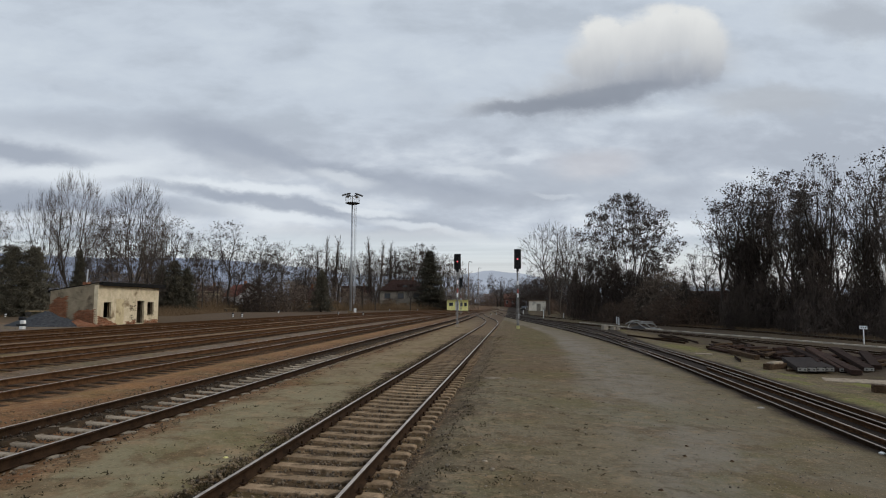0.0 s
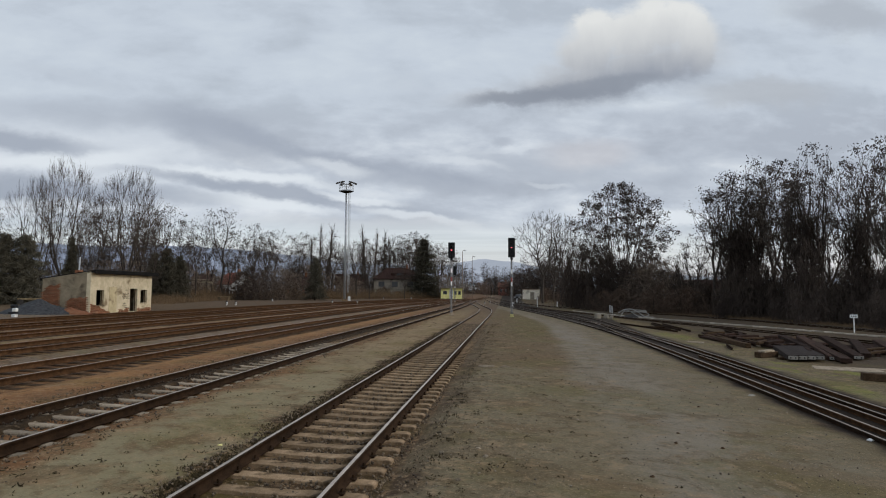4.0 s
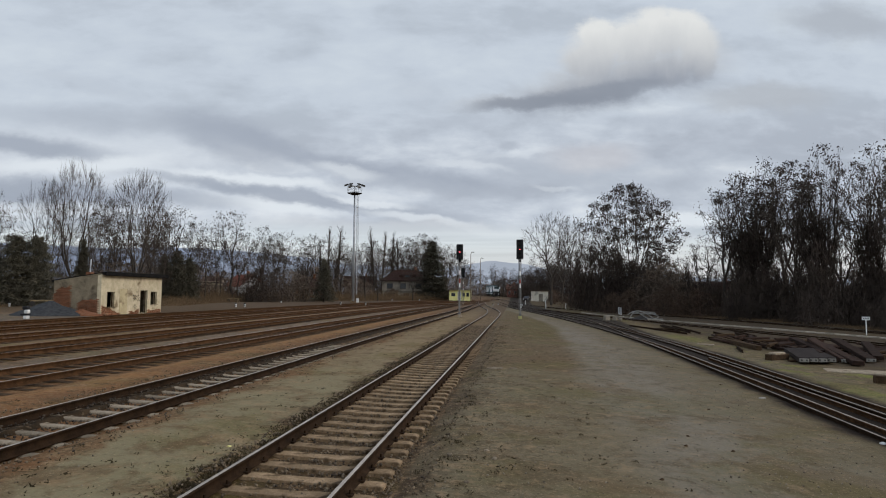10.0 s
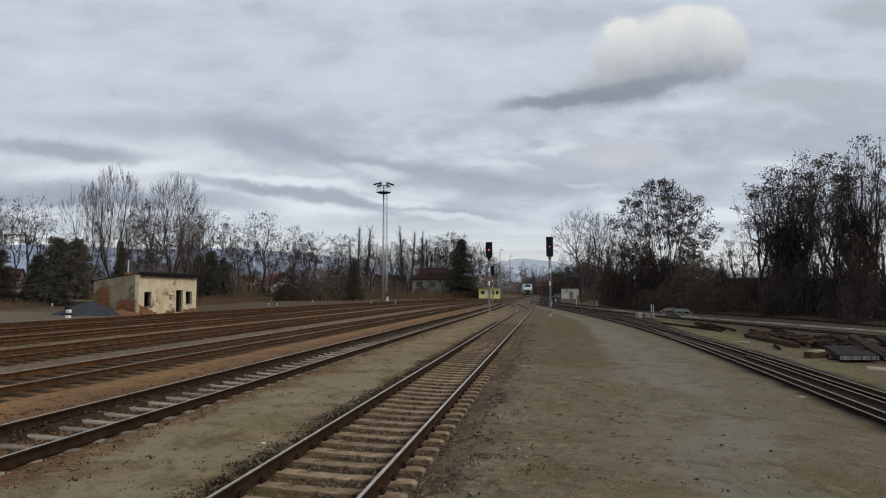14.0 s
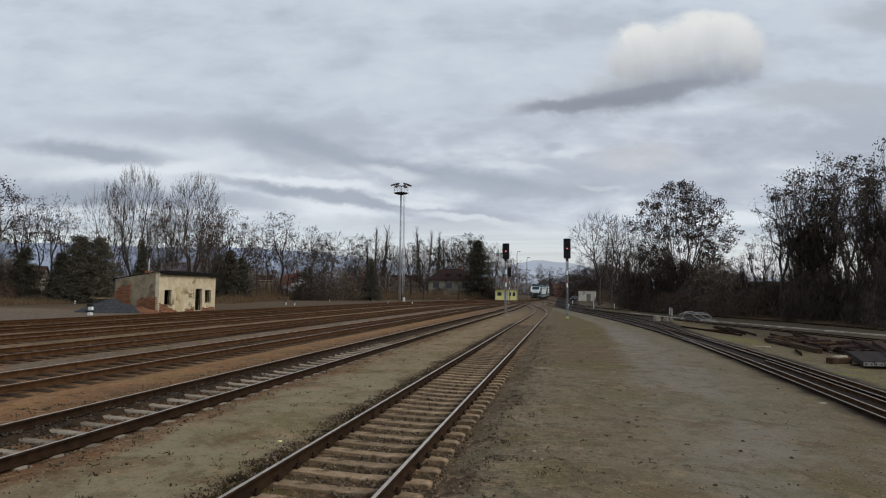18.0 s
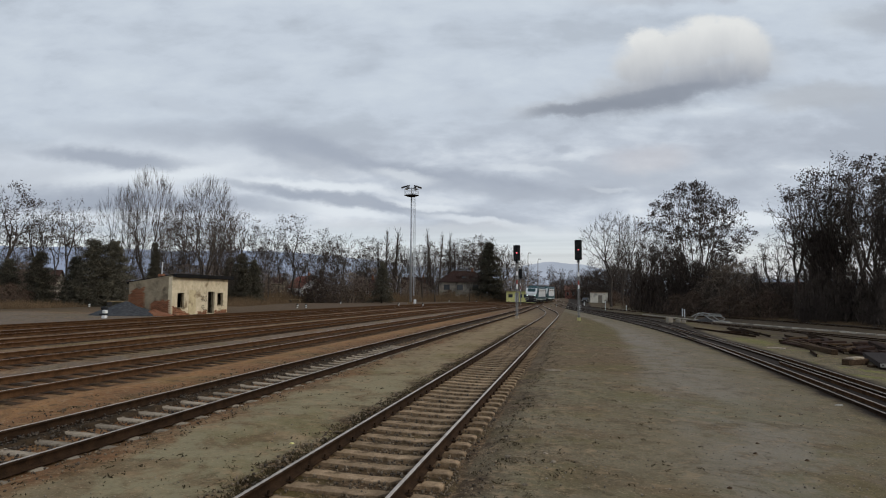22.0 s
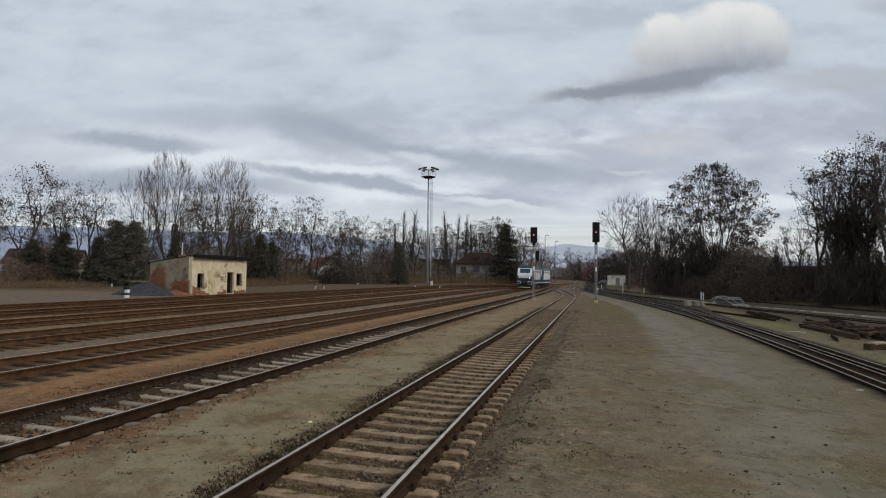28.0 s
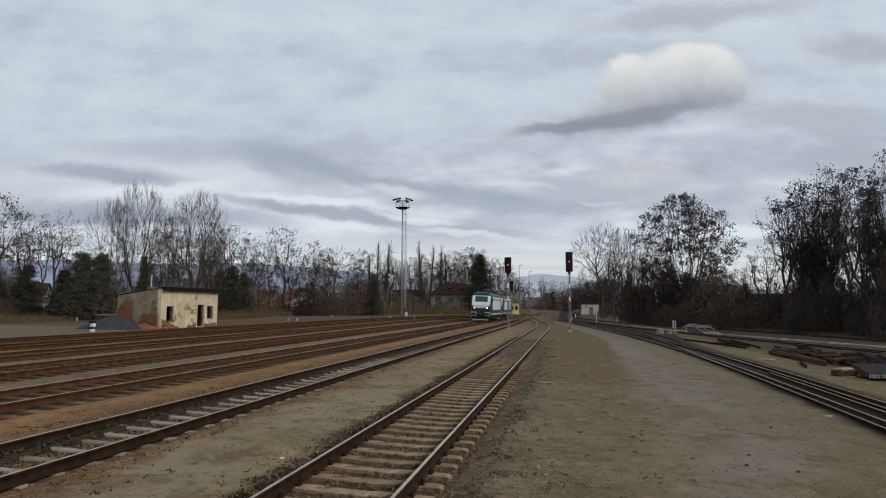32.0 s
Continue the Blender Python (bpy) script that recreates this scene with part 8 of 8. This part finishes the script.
for i, (x, y) in enumerate(((3.14, 11.98), (2.9, 11.2), (3.6, 11.0), (4.4, 15.0), (5.6, 24.0), (2.0, 9.0), (6.14, 19.7))):
    clod("clinker", "small dark lump of clinker on the path", "clinker", x, y, 0.065, 0.05, 0.045, M_TIE, 6.0 + i)
random.seed(31)
for i in range(40):
    y = 7 + 26 * random.random() ** 1.5
    x = random.choice((random.uniform(-1.2, -0.2), random.uniform(0.5, 6.2)))
    s = random.uniform(0.03, 0.075)
    clod("loose_stone", "loose pale stone on the trodden ground", "stone", x, y, s * 1.4, s, s * 0.8, M_PALE if i % 3 else M_STONE, 20.0 + i, random.uniform(0, 180))


def motions():
    # the cloud layer drifts away
    rows = []
    for t in (0.0, 16.0, 32.0):
        s = 3.2 * (t - 16.0) + 22.0
        rows.append((t, pose(-s * math.sin(radians(10)), s * math.cos(radians(10)), EYE + DECK, 0, 0, 10)))
    walk(clouds, rows)
    # the two coupled locomotives follow their track towards the camera
    ys = np.arange(60.0, 440.0, 0.5)
    xs = np.array([LINE_LOCO(y) for y in ys])
    run = np.concatenate([[0], np.cumsum(np.hypot(np.diff(xs), np.diff(ys)))])
    for engine, back in ((lead, 0.0), (trailing, LENGTH + 1.0)):
        rows = []
        for i in range(33):
            t = i * 1.0
            y0 = float(np.interp(t, LOCO_T, LOCO_Y))
            s0 = float(np.interp(y0, ys, run)) + back
            # pivots near the two bogies
            ya, yb = (float(np.interp(s0 + q, run, ys)) for q in (3.2, LENGTH - 3.2))
            xa, xb = LINE_LOCO(ya), LINE_LOCO(yb)
            ln = math.hypot(xb - xa, yb - ya)
            dx, dy = (xb - xa) / ln, (yb - ya) / ln
            fx, fy = xa - 3.2 * dx, ya - 3.2 * dy
            tilt = math.degrees(math.atan(lie(fx + 0.7, fy) - lie(fx - 0.7, fy)) / 1.4)
            rows.append((t, pose(fx, fy, lie(xa, ya) + RAIL_TOP, 0, -tilt, -math.degrees(math.atan2(dx, dy)))))
        walk(engine, rows)


LOCO_T = [0.0, 6.0, 9.0, 12.0, 16.0, 20.0, 24.0, 28.0, 32.0]
LOCO_Y = [290.0, 252.0, 233.0, 211.5, 186.0, 160.0, 137.5, 112.5, 89.0]
motions()
